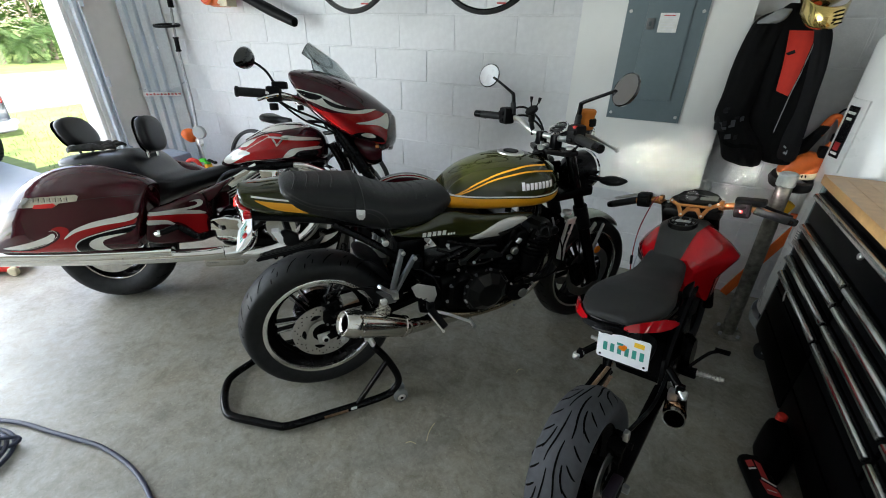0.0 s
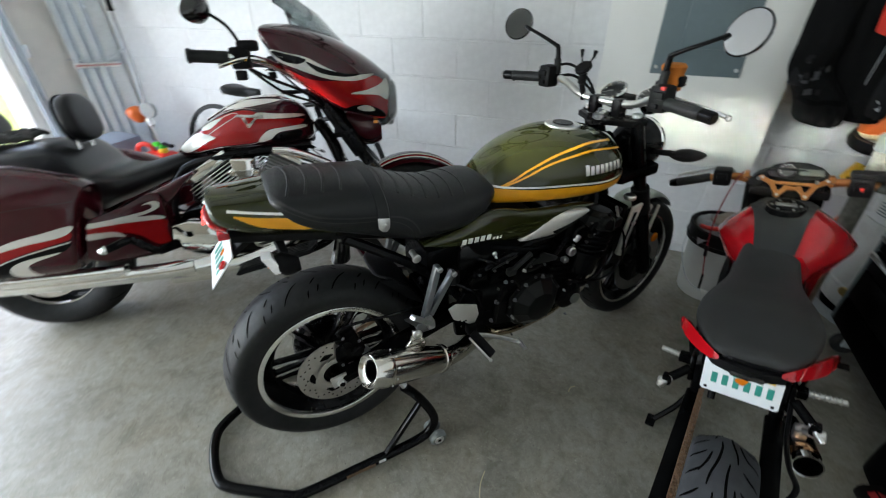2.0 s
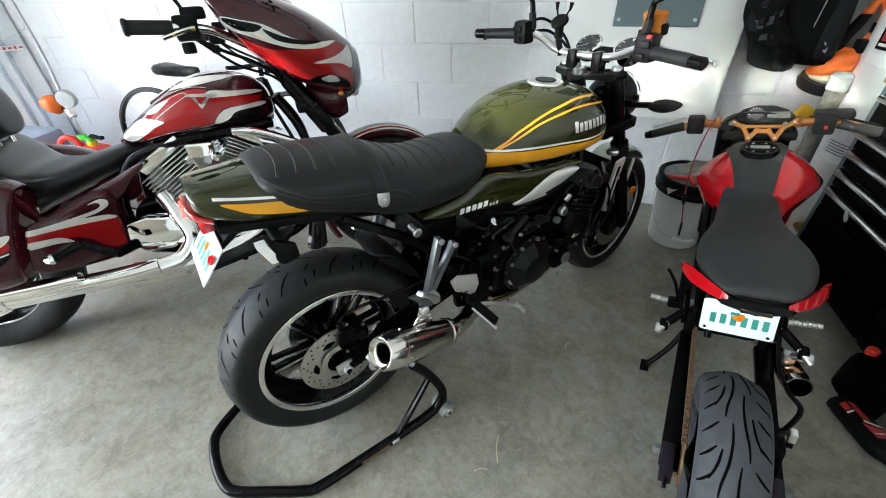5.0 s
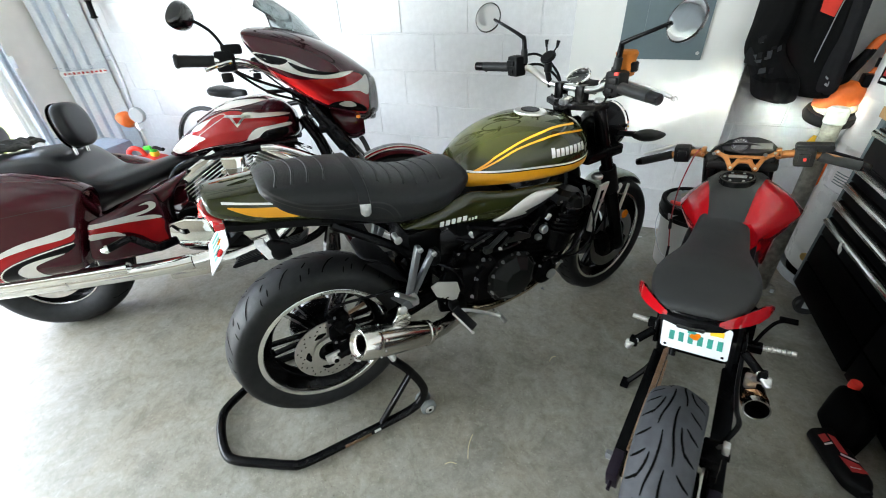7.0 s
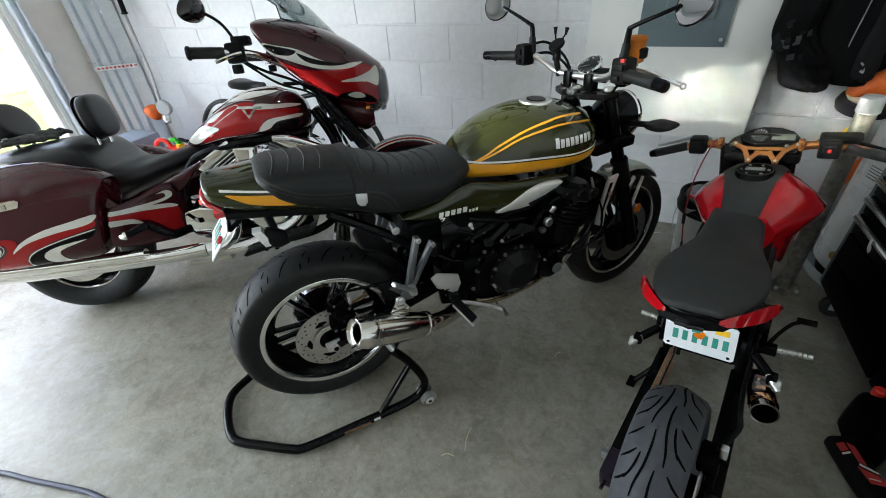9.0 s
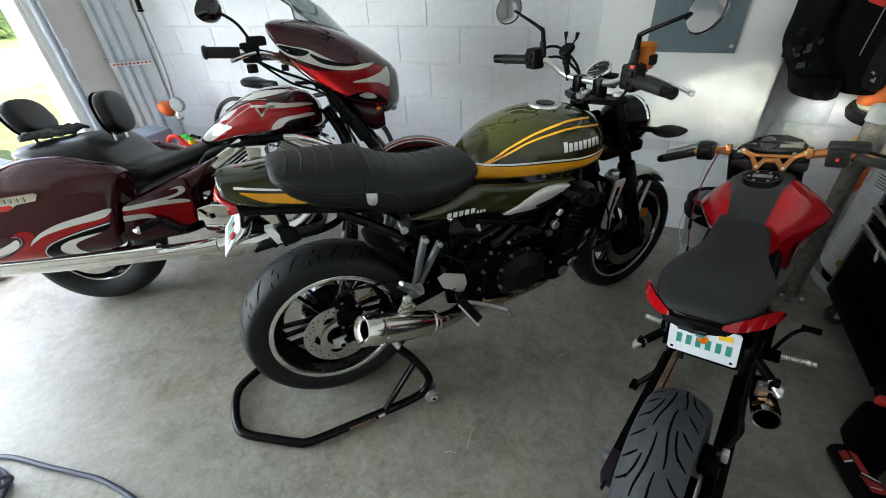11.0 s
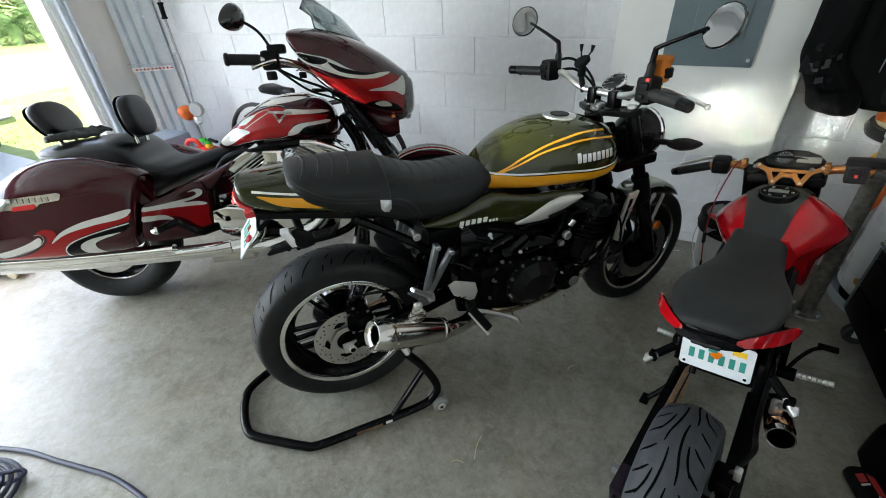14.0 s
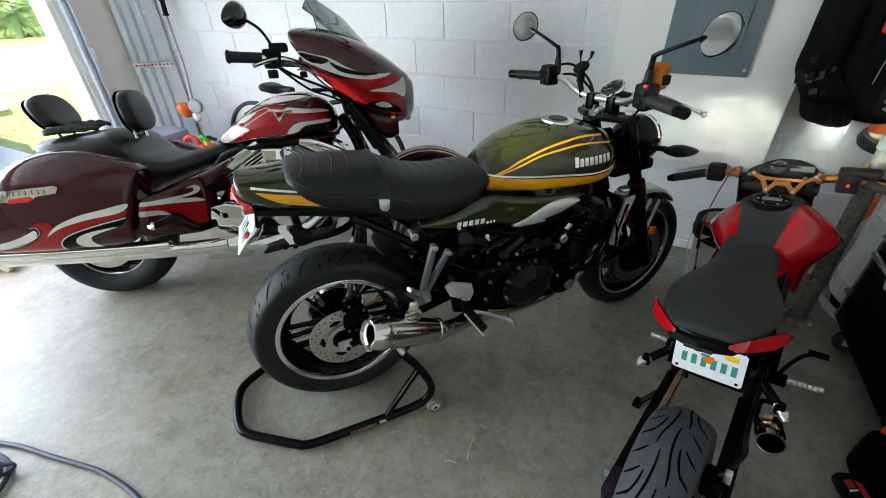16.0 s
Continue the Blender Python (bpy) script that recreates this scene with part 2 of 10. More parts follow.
def concrete():
    """Power-trowelled slab: mottled grey and tan clouds, pits, worn glossy patches."""
    m = bpy.data.materials.new("floor_concrete")
    m.use_nodes = True
    nt = m.node_tree
    link = nt.links.new
    p = nt.nodes["Principled BSDF"]
    coord = nt.nodes.new("ShaderNodeTexCoord")

    def noise_tex(scale, detail=5.0, rough=0.6, distort=0.0):
        n = node(nt, "ShaderNodeTexNoise", Scale=scale, Detail=detail, Roughness=rough, Distortion=distort)
        link(coord.outputs["Object"], n.inputs["Vector"])
        return n.outputs[0]

    def ranged(value, a, b, c, d):
        r = nt.nodes.new("ShaderNodeMapRange")
        for i, v in enumerate((a, b, c, d)):
            r.inputs[i + 1].default_value = v
        link(value, r.inputs[0])
        return r.outputs[0]

    def mixed(fac, a, b, mode="MIX"):
        x = nt.nodes.new("ShaderNodeMix")
        x.data_type, x.blend_type = "RGBA", mode
        link(fac, x.inputs[0]) if not isinstance(fac, float) else None
        if isinstance(fac, float):
            x.inputs[0].default_value = fac
        for i, v in ((6, a), (7, b)):
            if isinstance(v, tuple):
                x.inputs[i].default_value = (*v, 1)
            else:
                link(v, x.inputs[i])
        return x.outputs[2]

    clouds = ranged(noise_tex(1.1, 8, 0.68, 0.5), 0.30, 0.70, 0, 1)
    tan = ranged(noise_tex(2.3, 8, 0.72, 0.8), 0.45, 0.72, 0, 1)
    mott = ranged(noise_tex(48, 7, 0.75, 0.3), 0.3, 0.7, 0, 1)
    fine = ranged(noise_tex(300, 4, 0.7), 0.3, 0.7, 0, 1)
    spots = ranged(noise_tex(90, 5, 0.75), 0.60, 0.66, 0, 1)
    c = mixed(clouds, (0.174, 0.166, 0.136), (0.352, 0.344, 0.295))
    wisps = ranged(noise_tex(7.5, 10, 0.74, 1.2), 0.36, 0.64, 0, 1)
    c = mixed(tan, c, (0.287, 0.236, 0.148))
    blots = ranged(noise_tex(3.4, 10, 0.72, 0.9), 0.47, 0.66, 0, 0.75)
    c = mixed(blots, c, mixed(0.8, c, (0.091, 0.083, 0.044)))
    pale = ranged(noise_tex(3.1, 9, 0.7, 0.6), 0.52, 0.66, 0, 0.55)
    c = mixed(pale, c, (0.435, 0.424, 0.359))
    c = mixed(wisps, mixed(0.40, c, (0.109, 0.097, 0.072)), mixed(0.34, c, (0.452, 0.442, 0.393)))
    c = mixed(mott, mixed(0.26, c, (0.087, 0.082, 0.057)), mixed(0.22, c, (0.470, 0.459, 0.409)))
    c = mixed(fine, mixed(0.18, c, (0.078, 0.074, 0.063)), c)
    c = mixed(spots, c, mixed(0.5, c, (0.505, 0.485, 0.409)))
    pits = ranged(noise_tex(130, 3, 0.6), 0.665, 0.70, 0, 1)
    c = mixed(pits, c, mixed(0.72, c, (0.044, 0.039, 0.032)))
    crumbs = ranged(noise_tex(38, 8, 0.8, 1.5), 0.68, 0.73, 0, 1)
    c = mixed(crumbs, c, mixed(0.55, c, (0.074, 0.065, 0.044)))
    scuffs = ranged(noise_tex(13, 10, 0.8, 0.8), 0.50, 0.62, 0, 1)
    c = mixed(scuffs, c, mixed(0.34, c, (0.100, 0.087, 0.050)))
    chalk = ranged(noise_tex(19, 9, 0.8, 0.6), 0.57, 0.66, 0, 1)
    c = mixed(chalk, c, mixed(0.26, c, (0.522, 0.502, 0.424)))
    link(c, p.inputs["Base Color"])
    link(ranged(noise_tex(5, 5, 0.6), 0.3, 0.7, 0.30, 0.52), p.inputs["Roughness"])
    b = node(nt, "ShaderNodeBump", Strength=0.25, Distance=0.003)
    link(noise_tex(60, 6, 0.7), b.inputs["Height"])
    link(b.outputs[0], p.inputs["Normal"])
    return m


BLOCK_PAINT = wall_paint()
CONCRETE = concrete()
MORTAR = material("painted_mortar", (0.72, 0.73, 0.74), 0.6, bump=0.4, bump_scale=150)
GRASS = material("lawn", (0.10, 0.16, 0.035), 0.9, second=(0.2, 0.24, 0.07), spread=0.25, scale=3)
DRIVE = material("driveway_concrete", (0.58, 0.56, 0.52), 0.8, spread=0.1, scale=3)
ROAD = material("road_asphalt", (0.3, 0.29, 0.28), 0.85, spread=0.1, scale=3)
LEAF = material("leaf", (0.035, 0.09, 0.015), 0.6, second=(0.10, 0.17, 0.03), spread=0.35, scale=2)
PALM_LEAF = material("palm_leaf", (0.06, 0.13, 0.035), 0.55, second=(0.12, 0.2, 0.06), spread=0.3, scale=2)
BARK = material("bark", (0.2, 0.16, 0.12), 0.9, spread=0.3, scale=8)

# ---- shapes ----
def empty(name, m=None):
    ob = new(name)
    if m is not None:
        ob.matrix_world = m
    return ob


def finish(bm, name, mat, smooth=38):
    me = bpy.data.meshes.new(name)
    bmesh.ops.recalc_face_normals(bm, faces=bm.faces)
    bm.to_mesh(me)
    bm.free()
    me.materials.append(mat)
    if smooth:
        for f in me.polygons:
            f.use_smooth = True
        me.set_sharp_from_angle(angle=radians(smooth))
    return me


def part(name, bm, mat, parent, label="", smooth=38):
    """Links a bmesh as one mesh object under a thing or under a part."""
    ob = new(name, finish(bm, name, mat, smooth))
    ob.parent = parent
    if label:
        ob["label"] = label
    return ob


def thing(name, bm, mat, label, category, group="", kind="", smooth=38):
    return tagged(new(name, finish(bm, name, mat, smooth)), label, category, group, kind)


def join(*bms):
    out = bmesh.new()
    for b in bms:
        me = bpy.data.meshes.new("tmp")
        b.to_mesh(me)
        b.free()
        out.from_mesh(me)
        bpy.data.meshes.remove(me)
    return out


def moved(bm, m):
    bmesh.ops.transform(bm, matrix=m, verts=bm.verts)
    return bm


def box(cx, cy, cz, sx, sy, sz, bevel=0.0, m=None, seg=2):
    bm = bmesh.new()
    bmesh.ops.create_cube(bm, size=1)
    bmesh.ops.scale(bm, vec=(sx, sy, sz), verts=bm.verts)
    if bevel:
        bmesh.ops.bevel(bm, geom=bm.edges[:], offset=bevel, segments=seg, profile=0.6, affect="EDGES", clamp_overlap=True)
    bmesh.ops.translate(bm, vec=(0, 0, 0), verts=bm.verts)
    if m is not None:
        moved(bm, m)
    return moved(bm, Matrix.Translation((cx, cy, cz)))


def prism(outline, y0, y1, bevel=0.0, axis="y", seg=2):
    """A plate: an outline in the plane across the axis, between two depths."""
    bm = bmesh.new()
    put = {"y": lambda a, b, d: (a, d, b), "x": lambda a, b, d: (d, a, b), "z": lambda a, b, d: (a, b, d)}[axis]
    lower = [bm.verts.new(put(a, b, y0)) for a, b in outline]
    upper = [bm.verts.new(put(a, b, y1)) for a, b in outline]
    bm.faces.new(lower)
    bm.faces.new(upper[::-1])
    n = len(outline)
    for i in range(n):
        bm.faces.new((lower[i], upper[i], upper[(i + 1) % n], lower[(i + 1) % n]))
    bmesh.ops.recalc_face_normals(bm, faces=bm.faces)
    if bevel:
        bmesh.ops.bevel(bm, geom=bm.edges[:], offset=bevel, segments=seg, profile=0.6, affect="EDGES", clamp_overlap=True)
    return bm


def curve_points(pts, steps=6, closed=False):
    """A Catmull-Rom line through a few points."""
    v = [Vector(p) for p in pts]
    n = len(v)
    out = []
    for i in range(n if closed else n - 1):
        if closed:
            a, b, c, d = v[i - 1], v[i], v[(i + 1) % n], v[(i + 2) % n]
        else:
            a, b, c, d = v[max(i - 1, 0)], v[i], v[i + 1], v[min(i + 2, n - 1)]
        for k in range(steps):
            t = k / steps
            out.append(0.5 * ((2 * b) + (c - a) * t + (2 * a - 5 * b + 4 * c - d) * t * t + (3 * b - a - 3 * c + d) * t ** 3))
    if not closed:
        out.append(v[-1])
    return out


def rings(rows, cap=True, closed=False):
    """A skin over rows of points, each a closed ring of the same count."""
    bm = bmesh.new()
    made = [[bm.verts.new(p) for p in row] for row in rows]
    n = len(made[0])
    pairs = list(zip(made, made[1:])) + ([(made[-1], made[0])] if closed else [])
    for a, b in pairs:
        for i in range(n):
            bm.faces.new((a[i], a[(i + 1) % n], b[(i + 1) % n], b[i]))
    if cap and not closed:
        bm.faces.new(made[0][::-1])
        bm.faces.new(made[-1])
    return bm


def tube(pts, r, n=10, steps=6, closed=False, smooth=True):
    """A round bar along a line; r may be one radius or one for each given point."""
    line = curve_points(pts, steps, closed) if smooth else [Vector(p) for p in pts]
    count = len(line)
    if isinstance(r, (list, tuple)):
        radii = [float(np.interp(i / max(count - 1, 1) * (len(r) - 1), range(len(r)), r)) for i in range(count)]
    else:
        radii = [r] * count
    rows, up = [], None
    for i, p in enumerate(line):
        if closed:
            t = line[(i + 1) % count] - line[i - 1]
        else:
            t = line[min(i + 1, count - 1)] - line[max(i - 1, 0)]
        t.normalize()
        if up is None:
            up = t.orthogonal().normalized()
        up = (up - t * up.dot(t)).normalized()
        side = t.cross(up)
        rows.append([p + radii[i] * (math.cos(a) * up + math.sin(a) * side) for a in (2 * math.pi * k / n for k in range(n))])
    return rings(rows, closed=closed)


def lathe(profile, n=48, centre=(0, 0, 0), axis="y", closed=False):
    """A turned shape: (radius, along the axis) points round an axis."""
    rows = []
    for k in range(n):
        a = 2 * math.pi * k / n
        c, s = math.cos(a), math.sin(a)
        if axis == "y":
            rows.append([(centre[0] + r * c, centre[1] + d, centre[2] + r * s) for r, d in profile])
        elif axis == "z":
            rows.append([(centre[0] + r * c, centre[1] + r * s, centre[2] + d) for r, d in profile])
        else:
            rows.append([(centre[0] + d, centre[1] + r * c, centre[2] + r * s) for r, d in profile])
    bm = bmesh.new()
    made = [[bm.verts.new(p) for p in row] for row in rows]
    m = len(profile)
    for i in range(n):
        a, b = made[i], made[(i + 1) % n]
        for j in range(m if closed else m - 1):
            bm.faces.new((a[j], a[(j + 1) % m], b[(j + 1) % m], b[j]))
    bmesh.ops.remove_doubles(bm, verts=bm.verts, dist=1e-5)
    return bm


def disc(r, depth, centre, axis="y", bevel=0.0, n=24):
    b = min(bevel, depth / 2.01, r / 2)
    return lathe([(0, -depth / 2), (r - b, -depth / 2), (r, -depth / 2 + b), (r, depth / 2 - b), (r - b, depth / 2), (0, depth / 2)], n, centre, axis)


def rod(a, b, r, n=12, bevel=0.0):
    """A straight round bar between two points."""
    a, b = Vector(a), Vector(b)
    d = (b - a).length
    q = (b - a).to_track_quat("Z", "Y").to_matrix().to_4x4()
    rr = r if isinstance(r, (list, tuple)) else (r, r)
    e = min(bevel, min(rr) * 0.9)
    bm = lathe([(0, 0), (rr[0] - e, 0), (rr[0], e), (rr[1], d - e), (rr[1] - e, d), (0, d)], n, (0, 0, 0), "z")
    return moved(bm, Matrix.Translation(a) @ q)


def bar(a, b, w, h, bevel=0.003, up=(0, 0, 1)):
    """A straight rectangular bar between two points."""
    a, b = Vector(a), Vector(b)
    z = (b - a).normalized()
    x = Vector(up).cross(z)
    x = x.normalized() if x.length > 1e-4 else z.orthogonal().normalized()
    y = z.cross(x)
    m = Matrix((x, y, z)).transposed().to_4x4()
    m.translation = (a + b) / 2
    return moved(box(0, 0, 0, w, h, (b - a).length, bevel), m)


def section(x, zc, w, up, down, n=28, e=2.3, yc=0.0, ed=None):
    """A rounded ring across x: half width w, heights above and below zc, squareness e."""
    row = []
    for k in range(n):
        a = 2 * math.pi * k / n
        c, s = math.cos(a), math.sin(a)
        p = e if s >= 0 else (ed or e)
        row.append((x, yc + w * math.copysign(abs(c) ** (2 / p), c), zc + (up if s >= 0 else down) * math.copysign(abs(s) ** (2 / p), s)))
    return row


def loft(rows, steps=3, cap=True):
    """Rings blended smoothly from one station to the next."""
    n = len(rows[0])
    lines = [curve_points([row[i] for row in rows], steps) for i in range(n)]
    return rings([[line[k] for line in lines] for k in range(len(lines[0]))], cap)


def surface_of(ob):
    """The surface of a part, to lay trim on."""
    me = ob.data
    return bvhtree.BVHTree.FromPolygons([v.co.copy() for v in me.vertices], [tuple(p.vertices) for p in me.polygons])


def decal(outline, tree, side=-1, lift=0.0012, smooth=True, steps=5, cell=0.02, plane="xz", far=1.5):
    """A painted shape: an outline in the side view laid on a surface from one side."""
    if smooth:
        pts = [(p.x, p.y) for p in curve_points([(a, b, 0) for a, b in outline], steps, closed=True)]
    else:
        pts = outline
    bm = bmesh.new()
    vs = [bm.verts.new((a, 0, b)) for a, b in pts]
    es = [bm.edges.new((vs[i], vs[(i + 1) % len(vs)])) for i in range(len(vs))]
    bmesh.ops.triangle_fill(bm, use_beauty=True, use_dissolve=False, edges=es)
    for _ in range(7):
        long = [e for e in bm.edges if e.calc_length() > cell]
        if not long:
            break
        bmesh.ops.subdivide_edges(bm, edges=long, cuts=1)
        bmesh.ops.triangulate(bm, faces=[f for f in bm.faces if len(f.verts) > 3])
    lost = []
    for v in bm.verts:
        a, b = v.co.x, v.co.z
        if plane == "xz":
            start, way = Vector((a, side * far, b)), Vector((0, -side, 0))
        else:
            start, way = Vector((a, b, far)), Vector((0, 0, -1))
        hit, normal, _, _ = tree.ray_cast(start, way)
        if hit is None:
            lost.append(v)
        else:
            if normal.dot(way) > 0:
                normal = -normal
            v.co = hit + normal * lift
    bmesh.ops.delete(bm, geom=lost, context="VERTS")
    return bm


def ribbon(line, width):
    """The outline of a thin stripe along a line in the side view."""
    pts = [Vector((a, b, 0)) for a, b in line]
    pts = curve_points(pts, 5)
    left, right = [], []
    for i, p in enumerate(pts):
        t = (pts[min(i + 1, len(pts) - 1)] - pts[max(i - 1, 0)]).normalized()
        n = Vector((-t.y, t.x, 0)) * width / 2
        left.append((p.x + n.x, p.y + n.y))
        right.append((p.x - n.x, p.y - n.y))
    return left + right[::-1]

# ---- the garage ----
X_DOOR, X_RIGHT, Y_BACK, Y_FRONT, Z_TOP = -2.80, 2.86, 2.90, -4.30, 2.55
DOOR_A, DOOR_B, DOOR_H = 2.24, -3.50, 2.12


def slab(name, x0, x1, y0, y1, z0, z1, mat, label, category, bevel=0.0):
    return thing(name, box((x0 + x1) / 2, (y0 + y1) / 2, (z0 + z1) / 2, x1 - x0, y1 - y0, z1 - z0, bevel), mat, label, category, kind="structure")


slab("floor", X_DOOR - 0.15, X_RIGHT + 0.2, Y_FRONT - 0.2, Y_BACK + 0.2, -0.12, 0.0, CONCRETE, "mottled grey trowelled concrete garage floor", "floor")
slab("ceiling", X_DOOR - 0.2, X_RIGHT + 0.2, Y_FRONT - 0.2, Y_BACK + 0.2, Z_TOP, Z_TOP + 0.1, BARE_BOARD, "plain grey plasterboard garage ceiling", "ceiling")
wall_back = slab("wall_back", X_DOOR - 0.2, X_RIGHT + 0.2, Y_BACK - 0.0025, Y_BACK + 0.2, 0.0, Z_TOP, MORTAR, "white painted concrete block wall", "wall")
slab("wall_right", X_RIGHT, X_RIGHT + 0.2, Y_FRONT, Y_BACK - 0.0025, 0.0, Z_TOP, BLOCK_PAINT, "white painted side wall of the garage", "wall")
# unseen wall closing the room; its made-up dark tone holds down bounce
slab("wall_front", X_DOOR - 0.2, X_RIGHT + 0.2, Y_FRONT - 0.2, Y_FRONT, 0.0, Z_TOP, FRONT_WALL_TONE, "plain unseen wall opposite the white one, toned to set bounce", "wall")
slab("wall_door", X_DOOR - 0.2, X_DOOR, DOOR_A, Y_BACK - 0.0025, 0.0, Z_TOP, JAMB_PAINT, "white painted wall beside the open garage door", "wall")
slab("wall_door_far", X_DOOR - 0.2, X_DOOR, Y_FRONT, DOOR_B, 0.0, Z_TOP, BLOCK_PAINT, "white painted wall on the far side of the garage door", "wall")
slab("wall_header", X_DOOR - 0.2, X_DOOR, DOOR_B, DOOR_A, DOOR_H, Z_TOP, BLOCK_PAINT, "white painted lintel over the open garage door", "wall")

# the jamb: stop moulding, steel door track and its wooden backing
trim = tagged(empty("trim"), "white painted garage door jamb with a steel track", "door jamb", kind="structure")
part("stop_moulding", box(X_DOOR + 0.012, DOOR_A + 0.035, DOOR_H / 2, 0.024, 0.07, DOOR_H, 0.004), WHITE_ENAMEL, trim)
part("jamb_board", box(X_DOOR + 0.02, 2.315, DOOR_H / 2 + 0.1, 0.04, 0.09, DOOR_H + 0.2, 0.004), WHITE_ENAMEL, trim)
TRACK = [(0, 0), (0.05, 0), (0.05, 0.012), (0.012, 0.012), (0.012, 0.045), (0.05, 0.045), (0.05, 0.057), (0, 0.057)]
part("door_track", prism([(X_DOOR + 0.045 + a, 2.30 + b) for a, b in TRACK], 0.06, 2.1, axis="z"), GALV, trim, "galvanised steel door track", smooth=0)
for z in (0.35, 0.95, 1.55):
    part("track_bracket", box(X_DOOR + 0.05, 2.37, z, 0.05, 0.05, 0.08, 0.003), GALV, trim)

# the sectional door, rolled up under the ceiling on its tracks
raised = tagged(empty("garage_door"), "white sectional garage door rolled up under the ceiling", "garage door", kind="structure")
for k in range(4):
    x = X_DOOR + 0.30 + 0.545 * k
    sec = part("door_section", box(x + 0.27, (DOOR_A + DOOR_B) / 2, 2.30, 0.54, DOOR_A - DOOR_B - 0.10, 0.045, 0.006), WHITE_ENAMEL, raised)
    for i in range(8):
        part("raised_panel", box(x + 0.27, DOOR_B + 0.45 + 0.69 * i, 2.272, 0.36, 0.56, 0.014, 0.005), WHITE_ENAMEL, sec)
    part("strut", box(x + 0.05, (DOOR_A + DOOR_B) / 2, 2.26, 0.05, DOOR_A - DOOR_B - 0.2, 0.03, 0.004), GALV, sec)
for y in (DOOR_A + 0.03, DOOR_B - 0.03):
    part("horizontal_track", box(X_DOOR + 1.45, y, 2.31, 2.7, 0.05, 0.06, 0.004), GALV, raised)
    for x in (X_DOOR + 1.2, X_DOOR + 2.7):
        part("hanger_strap", box(x, y, 2.44, 0.03, 0.006, 0.22), GALV, raised)

# smooth board over the block wall that carries the breaker panel
BX0, BX1, BY, BZ0 = 1.085, 1.865, 2.796, 0.56
slab("board_chase", BX0, BX1, BY, Y_BACK, BZ0, Z_TOP, DRYWALL, "smooth white boxed-out board on the block wall", "wall", 0.004)

panel = tagged(empty("breaker_panel", pose(1.492, BY, 1.30)), "grey enamelled steel breaker panel with a closed door", "breaker panel")
part("cover", box(0, -0.006, 0.09, 0.365, 0.012, 0.82, 0.003), PANEL_GREY, panel)
part("door", box(0.015, -0.016, 0.09, 0.20, 0.012, 0.60, 0.004), PANEL_GREY, panel)
latch = part("latch", box(-0.06, -0.026, 0.145, 0.035, 0.012, 0.05, 0.003), HANGER_GREY, panel, "dark grey latch")
part("slide", box(0, 0, 0, 0.012, 0.012, 0.02, 0.002, pose(-0.06, -0.034, 0.145)), PANEL_DARK, panel)
part("notice", box(0.02, -0.0235, 0.15, 0.085, 0.003, 0.085), LABEL_WHITE, panel, "white paper notice")
for x in (-0.162, 0.162):
    for z in (-0.29, 0.2, 0.46):
        part("screw", disc(0.008, 0.006, (x, -0.014, z), n=12), ALU, panel)
for k, w in enumerate((0.05, 0.068, 0.062, 0.066, 0.058, 0.064)):
    part("print_line", box(0.02, -0.0258, 0.182 - 0.012 * k, w, 0.001, 0.004), MORTAR if k else LABEL_RED, panel)

# ---- wheels, shared by the motorcycles ----
def tyre_profile(r, rim, w):
    half = [(rim - 0.004, 0.36), (rim + 0.012, 0.43), (rim + (r - rim) * 0.45, 0.5), (r - (r - rim) * 0.34, 0.485), (r - (r - rim) * 0.20, 0.41), (r - 0.011, 0.27), (r - 0.003, 0.13), (r, 0)]
    return [(a, -b * w) for a, b in half] + [(a, b * w) for a, b in half[-2::-1]]


def tread(r, rim, w, centre, marks, width=0.0055, repeat=14):
    """Cut grooves on a tyre: each mark is a line of (turn in degrees, across from -1 to 1), repeated round the wheel."""
    prof = tyre_profile(r, rim, w)[2:-2]
    ys, rs = [b for a, b in prof], [a for a, b in prof]
    bm = bmesh.new()
    for k in range(repeat):
        for mark in marks:
            line = curve_points([(a, b, 0) for a, b in mark], 4)
            prev = None
            for i, p in enumerate(line):
                t = (line[min(i + 1, len(line) - 1)] - line[max(i - 1, 0)])
                dirv = Vector((t.x * math.pi / 180 * r, t.y * w / 2))
                dirv.normalize()
                taper = 0.35 + 0.65 * math.sin(math.pi * min(max(i / (len(line) - 1), 0.02), 0.98)) ** 0.6
                row = []
                for sgn in (-1, 1):
                    ang = radians(p.x + 360 * k / repeat) + sgn * (-dirv.y) * width / 2 * taper / r
                    y = p.y * w / 2 + sgn * dirv.x * width / 2 * taper
                    rr = float(np.interp(y, ys, rs)) + 0.0009
                    row.append(bm.verts.new((centre[0] + rr * math.cos(ang), centre[1] + y, centre[2] + rr * math.sin(ang))))
                if prev:
                    bm.faces.new((prev[0], prev[1], row[1], row[0]))
                prev = row
    return bm


GROOVE = material("groove_black", (0.002, 0.002, 0.002), 0.9, spec=0.05)


def rim_mesh(rim, w, centre, depth=0.045):
    h = w * 0.36
    return lathe([(rim + 0.004, -h - 0.006), (rim + 0.006, -h), (rim - 0.012, -h + 0.012), (rim - depth * 0.7, -h * 0.45), (rim - depth, -0.02), (rim - depth, 0.02),
                  (rim - depth * 0.7, h * 0.45), (rim - 0.012, h - 0.012), (rim + 0.006, h), (rim + 0.004, h + 0.006), (rim - 0.002, h + 0.004), (rim - 0.016, h - 0.012),
                  (rim - depth * 0.75 - 0.006, h * 0.45), (rim - depth - 0.008, 0), (rim - depth * 0.75 - 0.006, -h * 0.45), (rim - 0.016, -h + 0.012), (rim - 0.002, -h - 0.004)], 64, centre, closed=True)


